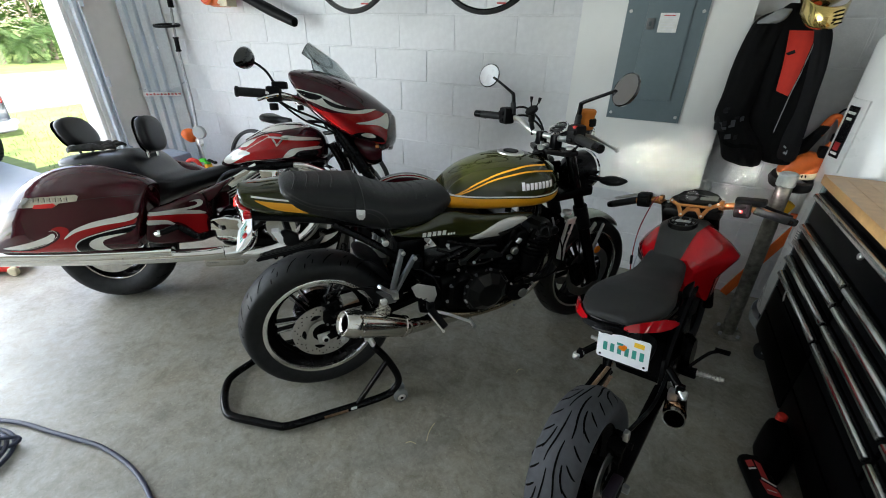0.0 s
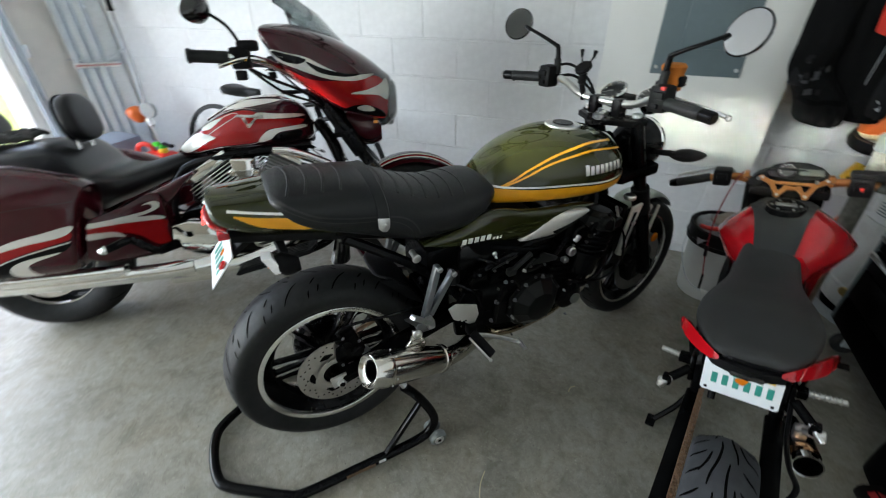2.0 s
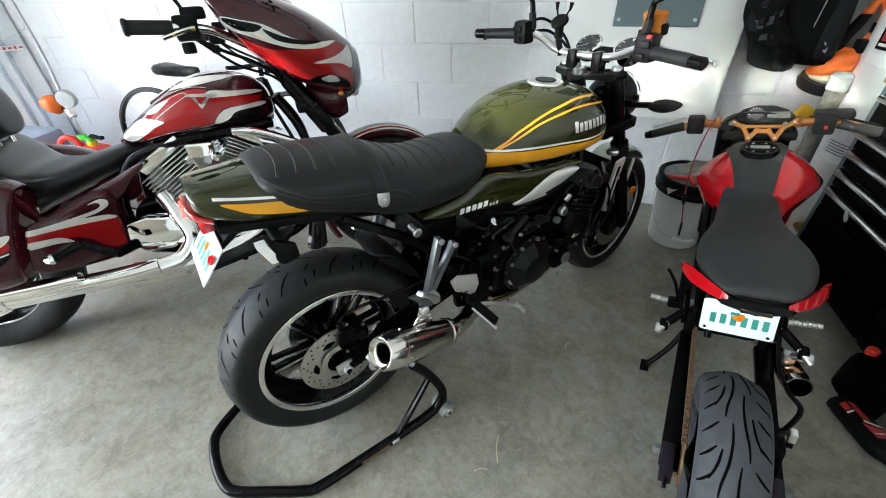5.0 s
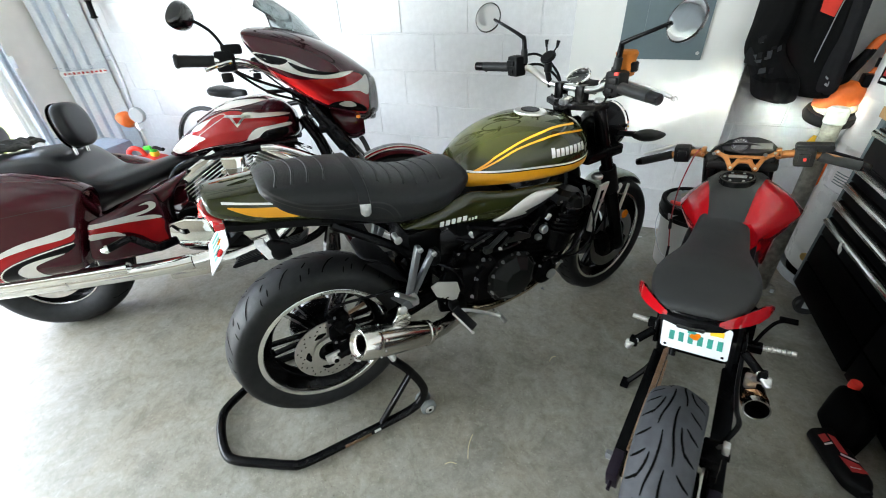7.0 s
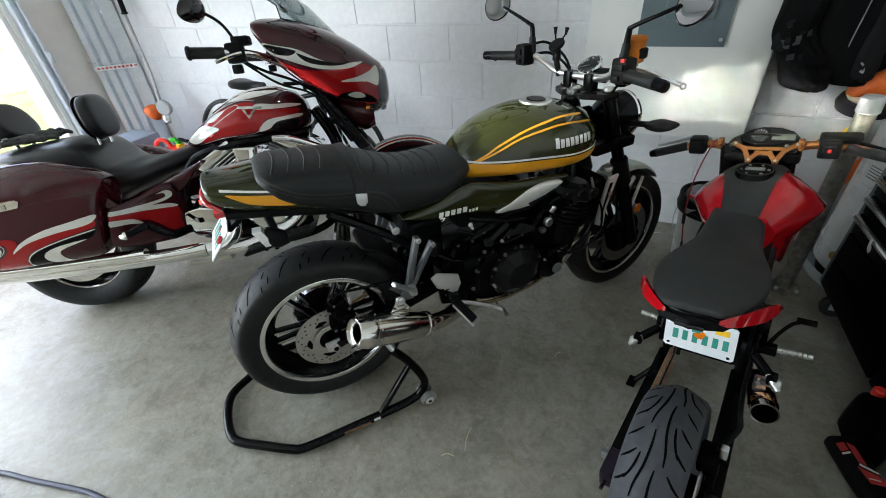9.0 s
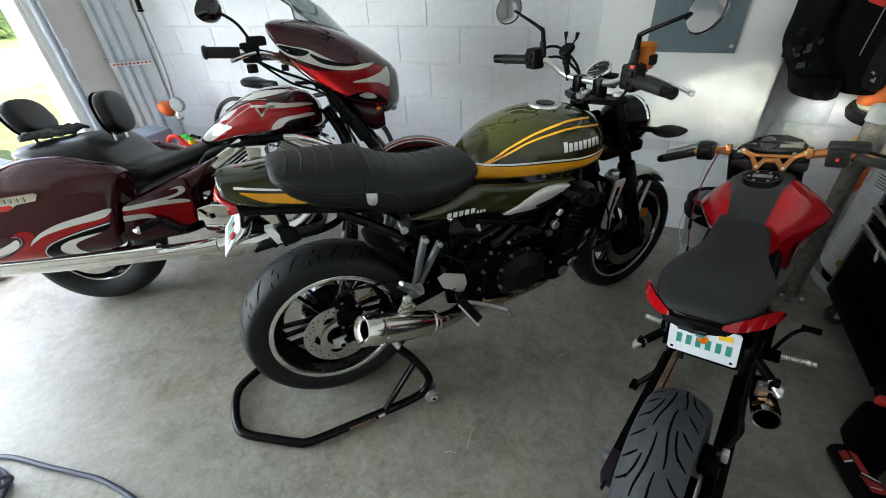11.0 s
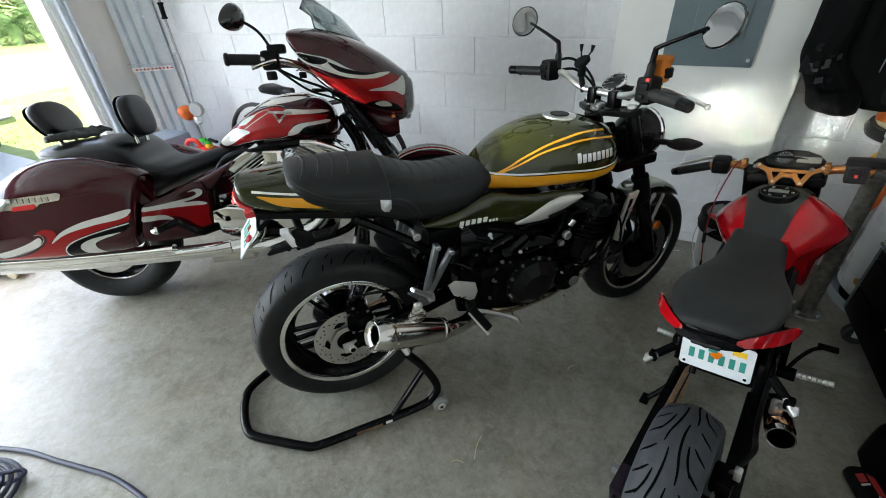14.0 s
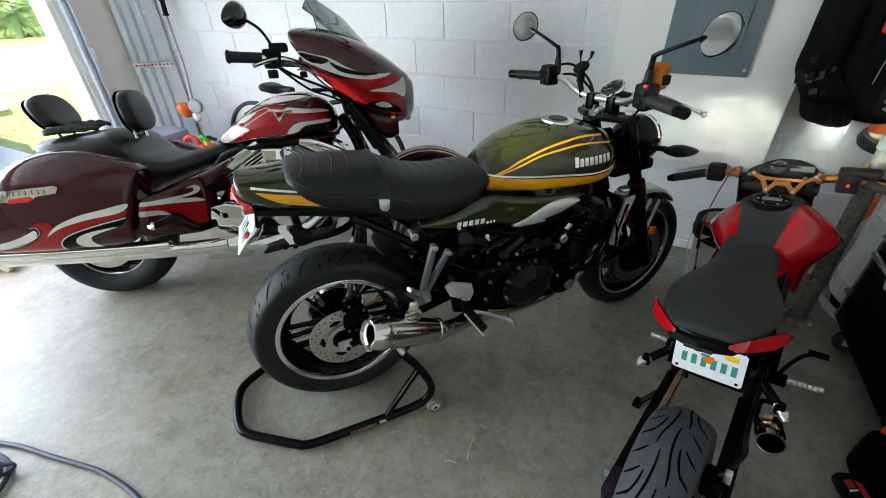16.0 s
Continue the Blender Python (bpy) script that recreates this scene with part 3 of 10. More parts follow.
def drilled_disc(r, inner, y, centre, parent, bm_mat=DISC_STEEL):
    d = part("brake_disc", lathe([(inner, -0.0025), (r, -0.0025), (r, 0.0025), (inner, 0.0025)], 56, (centre[0], y, centre[2]), closed=True), bm_mat, parent, "drilled steel brake disc")
    holes = bmesh.new()
    for k in range(44):
        a = 2 * math.pi * k / 44
        rr = (r - 0.009, r - 0.02, r - 0.030, r - 0.02)[k % 4]
        for s in (-0.0029, 0.0029):
            hole = disc(0.0032, 0.0004, (centre[0] + rr * math.cos(a), y + s, centre[2] + rr * math.sin(a)), n=8)
            holes = join(holes, hole)
    part("hole", holes, GROOVE, d)
    return d


# ---- retro roadster, green with a yellow band, raised on a paddock stand ----
RETRO = Matrix.Translation((0.441, 1.231, 0)) @ Matrix.Rotation(radians(48), 4, "Z") @ Matrix.Scale(0.96, 4)
retro = tagged(empty("motorcycle", RETRO), "dark green retro motorcycle with a yellow stripe on a stand", "motorcycle")
RA, FA = (0.028, -0.004, 0.335), (1.44, 0, 0.300)
STEER = Matrix.Translation((1.10, 0, 1.0)) @ Matrix.Rotation(radians(6), 4, Vector((-0.40, 0, 0.917))) @ Matrix.Translation((-1.10, 0, -1.0))


def steered(bm):
    return moved(bm, STEER)


# rear wheel
wheel = part("rear_wheel", rim_mesh(0.234, 0.165, RA), BLACK_PAINT, retro, "black cast wheel with a polished edge")
part("tyre", lathe(tyre_profile(0.328, 0.234, 0.168), 72, RA), RUBBER, wheel, "black road tyre")
MARKS = []
for m_, k in ((-1, 0), (1, 13)):
    MARKS += [[(k + 6, m_ * 0.80), (k + 4, m_ * 0.56), (k + 0.5, m_ * 0.30), (k - 3, m_ * 0.12)], [(k + 13.5, m_ * 0.74), (k + 12, m_ * 0.46)], [(k + 19, m_ * 0.88), (k + 18, m_ * 0.62)], [(k + 16, m_ * 0.36), (k + 13, m_ * 0.14)]]
tagged(part("groove", tread(0.328, 0.234, 0.168, RA, MARKS, 0.0052, 14), GROOVE, wheel), kind="stuff")
for s in (-1, 1):
    part("rim_edge", lathe([(0.2385, s * 0.0695), (0.2375, s * 0.0725), (0.2355, s * 0.0735), (0.2225, s * 0.0722), (0.220, s * 0.069), (0.220, s * 0.059)], 72, RA), RIM_ALLOY, wheel, "bright machined rim edge")


def spokes(centre, r0, r1, pairs, y, parent, w=0.014, depth=0.022, spread=7.0, phase=0.0):
    for k in range(pairs):
        for s in (-1, 1):
            a = radians(360 / pairs * k + phase)
            b = a + radians(s * spread)
            c = a + radians(s * spread * 2.1)
            p0 = (centre[0] + r0 * math.cos(c), y, centre[2] + r0 * math.sin(c))
            p1 = (centre[0] + r1 * math.cos(b), y, centre[2] + r1 * math.sin(b))
            sp = part("spoke", bar(p0, p1, w, depth, 0.004, up=(0, 1, 0)), BLACK_PAINT, parent)
            part("machined_face", bar((p0[0], y - depth / 2 - 0.0006, p0[2]), (p1[0], y - depth / 2 - 0.0006, p1[2]), w * 0.62, 0.0016, 0.0005, up=(0, 1, 0)), WHEEL_ALLOY, sp)


spokes(RA, 0.05, 0.193, 6, 0.0, wheel, 0.015, 0.028)
part("hub", lathe([(0.02, -0.09), (0.045, -0.088), (0.055, -0.06), (0.05, -0.03), (0.05, 0.03), (0.062, 0.05), (0.062, 0.075), (0.02, 0.08)], 32, RA), SATIN_BLACK, wheel)
rdisc = drilled_disc(0.125, 0.050, -0.098, RA, wheel)
for k in range(5):
    a0 = 2 * math.pi * k / 5 + 0.35
    arc = [(a0 + 0.14 * i, 0.068 + 0.004 * abs(i - 2)) for i in range(5)]
    ring_ = [(RA[0] + r * math.cos(a), RA[2] + r * math.sin(a)) for a, r in arc] + [(RA[0] + (0.158 - r) * math.cos(a), RA[2] + (0.158 - r) * math.sin(a)) for a, r in arc[::-1]]
    part("slot", prism(ring_, -0.1010, -0.0950), GROOVE, rdisc)
for k in range(40):
    a = 2 * math.pi * k / 40
    part("sensor_slot", bar((RA[0] + 0.050 * math.cos(a), -0.1072, RA[2] + 0.050 * math.sin(a)), (RA[0] + 0.060 * math.cos(a), -0.1072, RA[2] + 0.060 * math.sin(a)), 0.0028, 0.0012, 0, up=(0, 1, 0)), GROOVE, rdisc)
part("disc_carrier", lathe([(0.03, -0.094), (0.064, -0.096), (0.064, -0.090), (0.03, -0.086)], 32, RA), SATIN_BLACK, wheel)
part("sensor_ring", lathe([(0.046, -0.1065), (0.063, -0.1065), (0.063, -0.103), (0.046, -0.103)], 32, RA, closed=True), DISC_STEEL, wheel)
part("cush_drive", lathe([(0.03, 0.04), (0.10, 0.045), (0.112, 0.06), (0.112, 0.085), (0.03, 0.088)], 40, RA), WHEEL_ALLOY, wheel, "polished sprocket carrier")
part("sprocket", lathe([(0.06, 0.095), (0.108, 0.095), (0.108, 0.101), (0.06, 0.101)], 44, RA, closed=True), DISC_STEEL, wheel)
part("axle_nut", join(disc(0.015, 0.016, (0.030, -0.156, 0.336), bevel=0.003, n=6), disc(0.019, 0.004, (0.030, -0.150, 0.336), n=20)), ALU, retro)
part("axle_end", disc(0.009, 0.002, (0.030, -0.1645, 0.336), n=16), GROOVE, retro)

# front wheel
fw = part("front_wheel", steered(rim_mesh(0.226, 0.11, FA)), BLACK_PAINT, retro, "black cast wheel with a polished edge")
part("tyre", steered(lathe(tyre_profile(0.300, 0.226, 0.12), 72, FA)), RUBBER, fw, "black road tyre")
tagged(part("groove", steered(tread(0.300, 0.226, 0.12, FA, [m[:] for m in MARKS], 0.005, 14)), GROOVE, fw), kind="stuff")
for s in (-1, 1):
    part("rim_edge", steered(lathe([(0.2295, s * 0.047), (0.2285, s * 0.0495), (0.2265, s * 0.0505), (0.2175, s * 0.0490), (0.216, s * 0.046), (0.216, s * 0.038)], 72, FA)), RIM_ALLOY, fw, "bright machined rim edge")
for k in range(6):
    for s in (-1, 1):
        a = radians(60 * k)
        c0, c1 = a + radians(s * 15), a + radians(s * 7)
        part("spoke", steered(bar((FA[0] + 0.045 * math.cos(c0), 0, FA[2] + 0.045 * math.sin(c0)), (FA[0] + 0.19 * math.cos(c1), 0, FA[2] + 0.19 * math.sin(c1)), 0.014, 0.026, 0.004, up=(0, 1, 0))), BLACK_PAINT, fw)
part("hub", steered(lathe([(0.015, -0.07), (0.04, -0.068), (0.05, -0.045), (0.042, 0), (0.05, 0.045), (0.04, 0.068), (0.015, 0.07)], 28, FA)), SATIN_BLACK, fw)
for y in (-0.066, 0.066):
    part("brake_disc", steered(lathe([(0.10, y - 0.0025), (0.148, y - 0.0025), (0.148, y + 0.0025), (0.10, y + 0.0025)], 56, FA, closed=True)), DARK_DISC, fw, "drilled steel brake disc")

# swingarm, chain and brake
part("swingarm", join(bar((0.035, -0.128, 0.338), (0.48, -0.105, 0.43), 0.028, 0.062, 0.008, up=(0, 1, 0)), bar((-0.05, 0.125, 0.358), (0.48, 0.105, 0.43), 0.028, 0.062, 0.008, up=(0, 1, 0)),
                      box(0.34, 0, 0.415, 0.09, 0.22, 0.07, 0.012)), SATIN_BLACK, retro, "black swingarm")
part("chain_run", tube([(0.0, 0.099, 0.466), (0.28, 0.098, 0.47), (0.52, 0.097, 0.465)], 0.008, 6), CHAIN_STEEL, retro)
part("chain_run", tube([(0.0, 0.099, 0.25), (0.28, 0.098, 0.33), (0.52, 0.097, 0.40)], 0.008, 6), CHAIN_STEEL, retro)
part("chain_plate", join(prism([(0.295, 0.548), (0.312, 0.566), (0.345, 0.560), (0.372, 0.530), (0.370, 0.508), (0.335, 0.512)], 0.118, 0.124, 0.002)), SILVER_PAINT, retro, "pale drilled chain plate")
part("chain_guard", box(0.18, 0.105, 0.50, 0.34, 0.04, 0.03, 0.01), BLACK_PLASTIC, retro)
part("rear_caliper", join(box(0.085, -0.112, 0.452, 0.062, 0.05, 0.085, 0.012, pose(0, 0, 0, 0, -22, 0)), disc(0.020, 0.016, (0.098, -0.142, 0.435), bevel=0.004), disc(0.014, 0.014, (0.068, -0.141, 0.475), bevel=0.003), box(0.050, -0.125, 0.492, 0.03, 0.03, 0.02, 0.004)), SATIN_BLACK, retro, "black brake caliper")
for x, z in ((0.046, 0.392), (0.060, 0.500), (0.108, 0.470), (0.112, 0.415)):
    part("caliper_bolt", disc(0.005, 0.008, (x, -0.138, z), bevel=0.002, n=8), HANGER_GREY, retro)
part("brake_line", tube([(0.055, -0.135, 0.50), (0.05, -0.14, 0.535), (0.10, -0.15, 0.555), (0.20, -0.14, 0.535), (0.34, -0.13, 0.52)], 0.005, 8), BLACK_PAINT, retro)
part("caliper_bracket", join(prism([(0.042, 0.372), (0.030, 0.40), (0.036, 0.445), (0.062, 0.46), (0.10, 0.43), (0.092, 0.375)], -0.122, -0.110, 0.004), disc(0.012, 0.008, (0.046, -0.126, 0.388), bevel=0.002, n=12)), SATIN_BLACK, retro)
part("chain_adjuster", moved(box(0, 0, 0, 0.052, 0.010, 0.042, 0.003), pose(0.026, -0.144, 0.337, 0, -8, 0)), ALU, retro, "square aluminium chain adjuster block")
part("adjuster_bolt", rod((0.05, -0.142, 0.341), (0.098, -0.140, 0.349), 0.004, 8), ALU, retro)
part("stand_bobbin", lathe([(0.006, -0.20), (0.017, -0.20), (0.017, -0.19), (0.009, -0.185), (0.009, -0.16), (0.015, -0.15), (0.006, -0.145)], 16, (0.10, 0, 0.345)), ALU, retro)
part("rear_hugger", join(loft([section(0.198, 0.640, 0.05, 0.004, 0.005, 16, 3), section(0.212, 0.640, 0.075, 0.008, 0.008, 16, 3), section(0.25, 0.622, 0.088, 0.014, 0.010, 16, 3), section(0.30, 0.574, 0.088, 0.018, 0.012, 16, 3), section(0.345, 0.50, 0.088, 0.012, 0.012, 16, 3)]),
                         prism([(0.205, 0.640), (0.245, 0.632), (0.30, 0.585), (0.345, 0.50), (0.30, 0.535), (0.25, 0.592)], -0.098, -0.088, 0.002)), BLACK_PLASTIC, retro, "black plastic rear mudguard")

# tail, seat, tank
tail = part("tail_cowl", loft([section(-0.180, 0.950, 0.060, 0.024, 0.030, 28, 2.6), section(-0.166, 0.945, 0.082, 0.031, 0.044, 28, 2.6), section(-0.10, 0.933, 0.108, 0.043, 0.064, 28, 2.5), section(0.0, 0.915, 0.128, 0.058, 0.058, 28, 2.6),
                               section(0.12, 0.88, 0.138, 0.05, 0.05, 28, 2.8), section(0.26, 0.835, 0.135, 0.04, 0.045, 28, 2.8), section(0.36, 0.79, 0.13, 0.03, 0.03, 28, 2.8)]), GREEN_PAINT, retro, "green tail with white and yellow stripes")
ttree = surface_of(tail)
for side in (-1, 1):
    part("stripe", decal([(-0.128, 0.947), (-0.085, 0.940), (0.0, 0.925), (0.025, 0.906), (0.040, 0.889), (0.0, 0.894), (-0.07, 0.911), (-0.106, 0.931)], ttree, side, 0.001, cell=0.014), YELLOW_PAINT, tail, "yellow stripe")
    part("pinstripe", decal(ribbon([(-0.138, 0.958), (-0.085, 0.950), (0.03, 0.931)], 0.0052), ttree, side, 0.0012, smooth=False, cell=0.014), WHITE_PAINT, tail)
part("tail_lamp", loft([section(-0.195, 0.926, 0.04, 0.010, 0.016, 20, 2.4), section(-0.184, 0.919, 0.066, 0.016, 0.022, 20, 2.4), section(-0.152, 0.899, 0.076, 0.012, 0.014, 20, 2.4)], 3), RED_LENS, retro, "red tail lamp")
part("tail_lamp_bulb", join(*[disc(0.006, 0.006, (-0.199, y, 0.916), "x", n=10) for y in (-0.03, 0.0, 0.03)]), RED_LIT, retro)
part("tail_tray", loft([section(-0.15, 0.872, 0.07, 0.02, 0.018, 20, 3), section(0.0, 0.858, 0.105, 0.022, 0.022, 20, 3), section(0.2, 0.815, 0.11, 0.03, 0.03, 20, 3), section(0.36, 0.77, 0.11, 0.03, 0.03, 20, 3)]), BLACK_PLASTIC, retro)

SEAT = [(-0.052, 0.955, 0.075, 0.012, 0.02), (-0.035, 0.955, 0.110, 0.028, 0.035), (0.0, 0.945, 0.135, 0.044, 0.06), (0.06, 0.928, 0.148, 0.056, 0.075), (0.14, 0.912, 0.154, 0.066, 0.088),
        (0.20, 0.895, 0.155, 0.076, 0.096), (0.26, 0.872, 0.156, 0.076, 0.098), (0.34, 0.845, 0.155, 0.068, 0.092), (0.42, 0.832, 0.150, 0.062, 0.080), (0.49, 0.836, 0.150, 0.055, 0.078),
        (0.54, 0.843, 0.140, 0.050, 0.062), (0.58, 0.850, 0.118, 0.042, 0.042), (0.605, 0.852, 0.095, 0.028, 0.022)]
seat = part("seat", loft([section(x, z, w, u, d, 36, 2.25, ed=3.0) for x, z, w, u, d in SEAT]), SEAT_BLACK, retro, "black ribbed vinyl bench seat")
stree = surface_of(seat)


def across(tree, x0, lean, y0, y1, r, mat, name, parent, n=16):
    """A raised rib over a seat from side to side."""
    pts = []
    for k in range(n):
        y = y0 + (y1 - y0) * k / (n - 1)
        hit, normal, _, _ = tree.ray_cast(Vector((x0 + lean * y * y, y, 1.5)), Vector((0, 0, -1)))
        if hit:
            pts.append(hit + Vector((0, 0, -r * 0.35)))
    return part(name, tube(pts, r, 6, 2), mat, parent)


for x in (0.015, 0.058, 0.10, 0.145, 0.255, 0.297, 0.339, 0.381, 0.423, 0.465, 0.507):
    across(stree, x, -1.6, -0.105, 0.105, 0.0035, SEAT_BLACK, "seat_rib", seat)
    across(stree, x + 0.004, -1.6, -0.108, 0.108, 0.0016, THREAD, "stitching", seat)
for side in (-1, 1):
    part("piping", decal(ribbon([(-0.035, 0.975), (0.0, 0.955), (0.055, 0.925), (0.13, 0.905), (0.2, 0.893), (0.27, 0.875), (0.31, 0.84), (0.335, 0.775)], 0.005), stree, side, 0.002, smooth=False, cell=0.02), PIPING, seat)
    part("stitching", decal(ribbon([(-0.02, 0.955), (0.055, 0.912), (0.13, 0.892), (0.2, 0.880), (0.26, 0.862), (0.295, 0.83), (0.318, 0.775)], 0.002), stree, side, 0.002, smooth=False, cell=0.02), THREAD, seat)
strap_rows = []
for k in range(25):
    a = math.pi * k / 24
    ray_from = Vector((0.218, 0.5 * math.cos(a), 0.86 + 0.5 * math.sin(a)))
    hit, normal, _, _ = stree.ray_cast(ray_from, Vector((0, -math.cos(a), -math.sin(a))))
    if hit:
        out = Vector((0, math.cos(a), math.sin(a)))
        strap_rows.append([hit + Vector((-0.017, 0, 0)) + out * 0.001, hit + Vector((-0.014, 0, 0)) + out * 0.006, hit + Vector((0.014, 0, 0)) + out * 0.006, hit + Vector((0.017, 0, 0)) + out * 0.001])
part("strap", rings(strap_rows, cap=True), SEAT_BLACK, seat, "black vinyl grab strap")
for s in (-1, 1):
    part("strap_plate", prism([(0.200, 0.892), (0.233, 0.885), (0.231, 0.858), (0.222, 0.848), (0.208, 0.851), (0.200, 0.862)], s * 0.162, s * 0.166, 0.001), ALU, seat, "polished strap end plate")
    part("strap_bolt", disc(0.007, 0.006, (0.216, s * 0.169, 0.868), bevel=0.002, n=12), ALU, seat)

TANK = [(0.572, 0.835, 0.05, 0.02, 0.026), (0.60, 0.845, 0.098, 0.050, 0.045), (0.645, 0.852, 0.126, 0.080, 0.054), (0.705, 0.853, 0.152, 0.111, 0.058), (0.78, 0.852, 0.173, 0.134, 0.062), (0.87, 0.852, 0.188, 0.146, 0.067),
        (0.96, 0.852, 0.192, 0.143, 0.071), (1.03, 0.853, 0.182, 0.130, 0.072), (1.08, 0.855, 0.156, 0.109, 0.071), (1.118, 0.855, 0.114, 0.084, 0.064), (1.134, 0.855, 0.064, 0.046, 0.042)]
tank = part("fuel_tank", loft([section(x, z, w, u, d, 40, 2.35, ed=2.8) for x, z, w, u, d in TANK], 4), GREEN_PAINT, retro, "green teardrop fuel tank with yellow and white stripes")
ktree = surface_of(tank)
for side in (-1, 1):
    part("band", decal([(0.598, 0.864), (0.70, 0.861), (0.836, 0.856), (0.96, 0.846), (1.05, 0.847), (1.10, 0.848), (1.095, 0.815), (1.05, 0.796), (0.935, 0.793), (0.80, 0.802), (0.70, 0.811), (0.62, 0.813), (0.59, 0.822)], ktree, side, 0.0022, cell=0.016), YELLOW_PAINT, tank, "broad yellow band")
    part("pinstripe", decal(ribbon([(0.600, 0.871), (0.70, 0.868), (0.836, 0.863), (0.96, 0.853), (1.05, 0.854), (1.10, 0.858)], 0.0062), ktree, side, 0.0014, smooth=False, cell=0.016), WHITE_PAINT, tank)
    part("lower_edge", decal([(0.60, 0.812), (0.70, 0.807), (0.80, 0.798), (0.935, 0.789), (1.045, 0.790), (1.02, 0.785), (0.935, 0.782), (0.80, 0.791), (0.70, 0.800)], ktree, side, 0.0012, cell=0.016), BLACK_PAINT, tank)
    part("arc", decal(ribbon([(0.618, 0.872), (0.655, 0.892), (0.706, 0.920), (0.794, 0.950), (0.891, 0.966), (0.96, 0.968), (1.03, 0.961)], 0.0048), ktree, side, 0.0012, smooth=False, cell=0.016), YELLOW_PAINT, tank)
    part("arc", decal(ribbon([(0.626, 0.872), (0.664, 0.889), (0.762, 0.929), (0.873, 0.948), (0.95, 0.950), (1.02, 0.943), (1.06, 0.936)], 0.0048), ktree, side, 0.0012, smooth=False, cell=0.016), YELLOW_PAINT, tank)
    for k in range(8):
        x = 0.882 + 0.0195 * k
        h = 0.032 if k == 0 else 0.026
        part("badge_bar", decal([(x, 0.885 - 0.0002 * k), (x + 0.0145, 0.885), (x + 0.0145, 0.885 + h), (x, 0.885 + h)], ktree, side, 0.003, smooth=False, cell=0.01), ALU, tank)
cap = part("filler_cap", moved(lathe([(0.0, 0.006), (0.034, 0.006), (0.040, 0.003), (0.046, 0.006), (0.058, 0.005), (0.060, 0.0), (0.058, -0.008), (0.0, -0.008)], 36, (0, 0, 0), "z"), pose(0.925, 0, 0.9945, 0, 3, 0)), ALU, tank, "polished filler cap")
part("cap_centre", moved(disc(0.034, 0.004, (0, 0, 0.008), "z", 0.001, 28), pose(0.925, 0, 0.9945, 0, 3, 0)), SATIN_BLACK, cap)

# side covers
for s in (-1, 1):
    sc = part("side_cover", loft([section(x, z, 0.02, h, h, 20, 2.6, yc=s * y) for x, z, h, y in ((0.335, 0.757, 0.004, 0.128), (0.40, 0.750, 0.020, 0.132), (0.47, 0.752, 0.032, 0.137), (0.53, 0.764, 0.050, 0.142), (0.59, 0.764, 0.058, 0.146), (0.66, 0.748, 0.056, 0.148), (0.74, 0.742, 0.048, 0.152), (0.82, 0.746, 0.038, 0.157), (0.90, 0.757, 0.022, 0.162), (0.955, 0.768, 0.004, 0.160))]), GREEN_PAINT, retro, "green side cover")
    st = surface_of(sc)
    for k in range(5):
        x = 0.455 + 0.021 * k
        part("badge_bar", decal([(x, 0.731), (x + 0.015, 0.730), (x + 0.017, 0.750), (x + 0.002, 0.751)], st, s, 0.002, smooth=False, cell=0.02), WHITE_PAINT, sc)
    for k in range(3):
        x = 0.562 + 0.012 * k
        part("badge_bar", decal([(x, 0.727), (x + 0.008, 0.726), (x + 0.009, 0.737), (x + 0.001, 0.738)], st, s, 0.002, smooth=False, cell=0.02), WHITE_PAINT, sc)
    part("intake_cover", loft([section(x, z, 0.014, h, h, 16, 2.2, yc=s * (0.150 + 0.16 * (x - 0.672))) for x, z, h in ((0.672, 0.690, 0.004), (0.70, 0.697, 0.018), (0.75, 0.710, 0.032), (0.81, 0.727, 0.036), (0.87, 0.745, 0.026), (0.915, 0.763, 0.003))]), SILVER_PAINT, retro, "silver intake cover")
    part("intake_trim", prism([(0.70, 0.685), (0.79, 0.69), (0.88, 0.726), (0.935, 0.755), (0.90, 0.718), (0.80, 0.676), (0.72, 0.676)], s * 0.160, s * 0.176, 0.002), BLACK_PLASTIC, retro)
    part("intake_slot", prism([(0.79, 0.701), (0.85, 0.720), (0.888, 0.741), (0.885, 0.744), (0.848, 0.724), (0.79, 0.705)], s * 0.176, s * 0.199, 0.0), BLACK_PLASTIC, retro)

# frame and engine
frame_tubes = [((1.07, 0.05, 0.92), (0.95, 0.13, 0.76), (0.72, 0.15, 0.66), (0.52, 0.14, 0.58), (0.47, 0.13, 0.44)), ((0.60, 0.12, 0.72), (0.40, 0.11, 0.76), (0.10, 0.10, 0.85)), ((0.47, 0.12, 0.50), (0.33, 0.11, 0.66), (0.12, 0.10, 0.82)), ((1.07, 0.05, 0.84), (1.02, 0.13, 0.66), (1.0, 0.14, 0.52))]
for line in frame_tubes:
    for s in (-1, 1):
        part("frame_tube", tube([(x, s * y, z) for x, y, z in line], 0.016, 8), BLACK_PAINT, retro)
part("head_stock", rod((1.075, 0, 0.99), (1.135, 0, 0.83), 0.032), BLACK_PAINT, retro)
part("crankcase", join(loft([section(0.50, 0.42, 0.13, 0.09, 0.09, 24, 4), section(0.58, 0.42, 0.155, 0.11, 0.13, 24, 4), (section(0.72, 0.41, 0.165, 0.12, 0.145, 24, 4)), section(0.86, 0.40, 0.165, 0.11, 0.12, 24, 4), section(0.95, 0.40, 0.14, 0.08, 0.08, 24, 4)]),
                       box(0.75, 0, 0.285, 0.26, 0.2, 0.08, 0.02)), SATIN_BLACK, retro, "black engine crankcase")
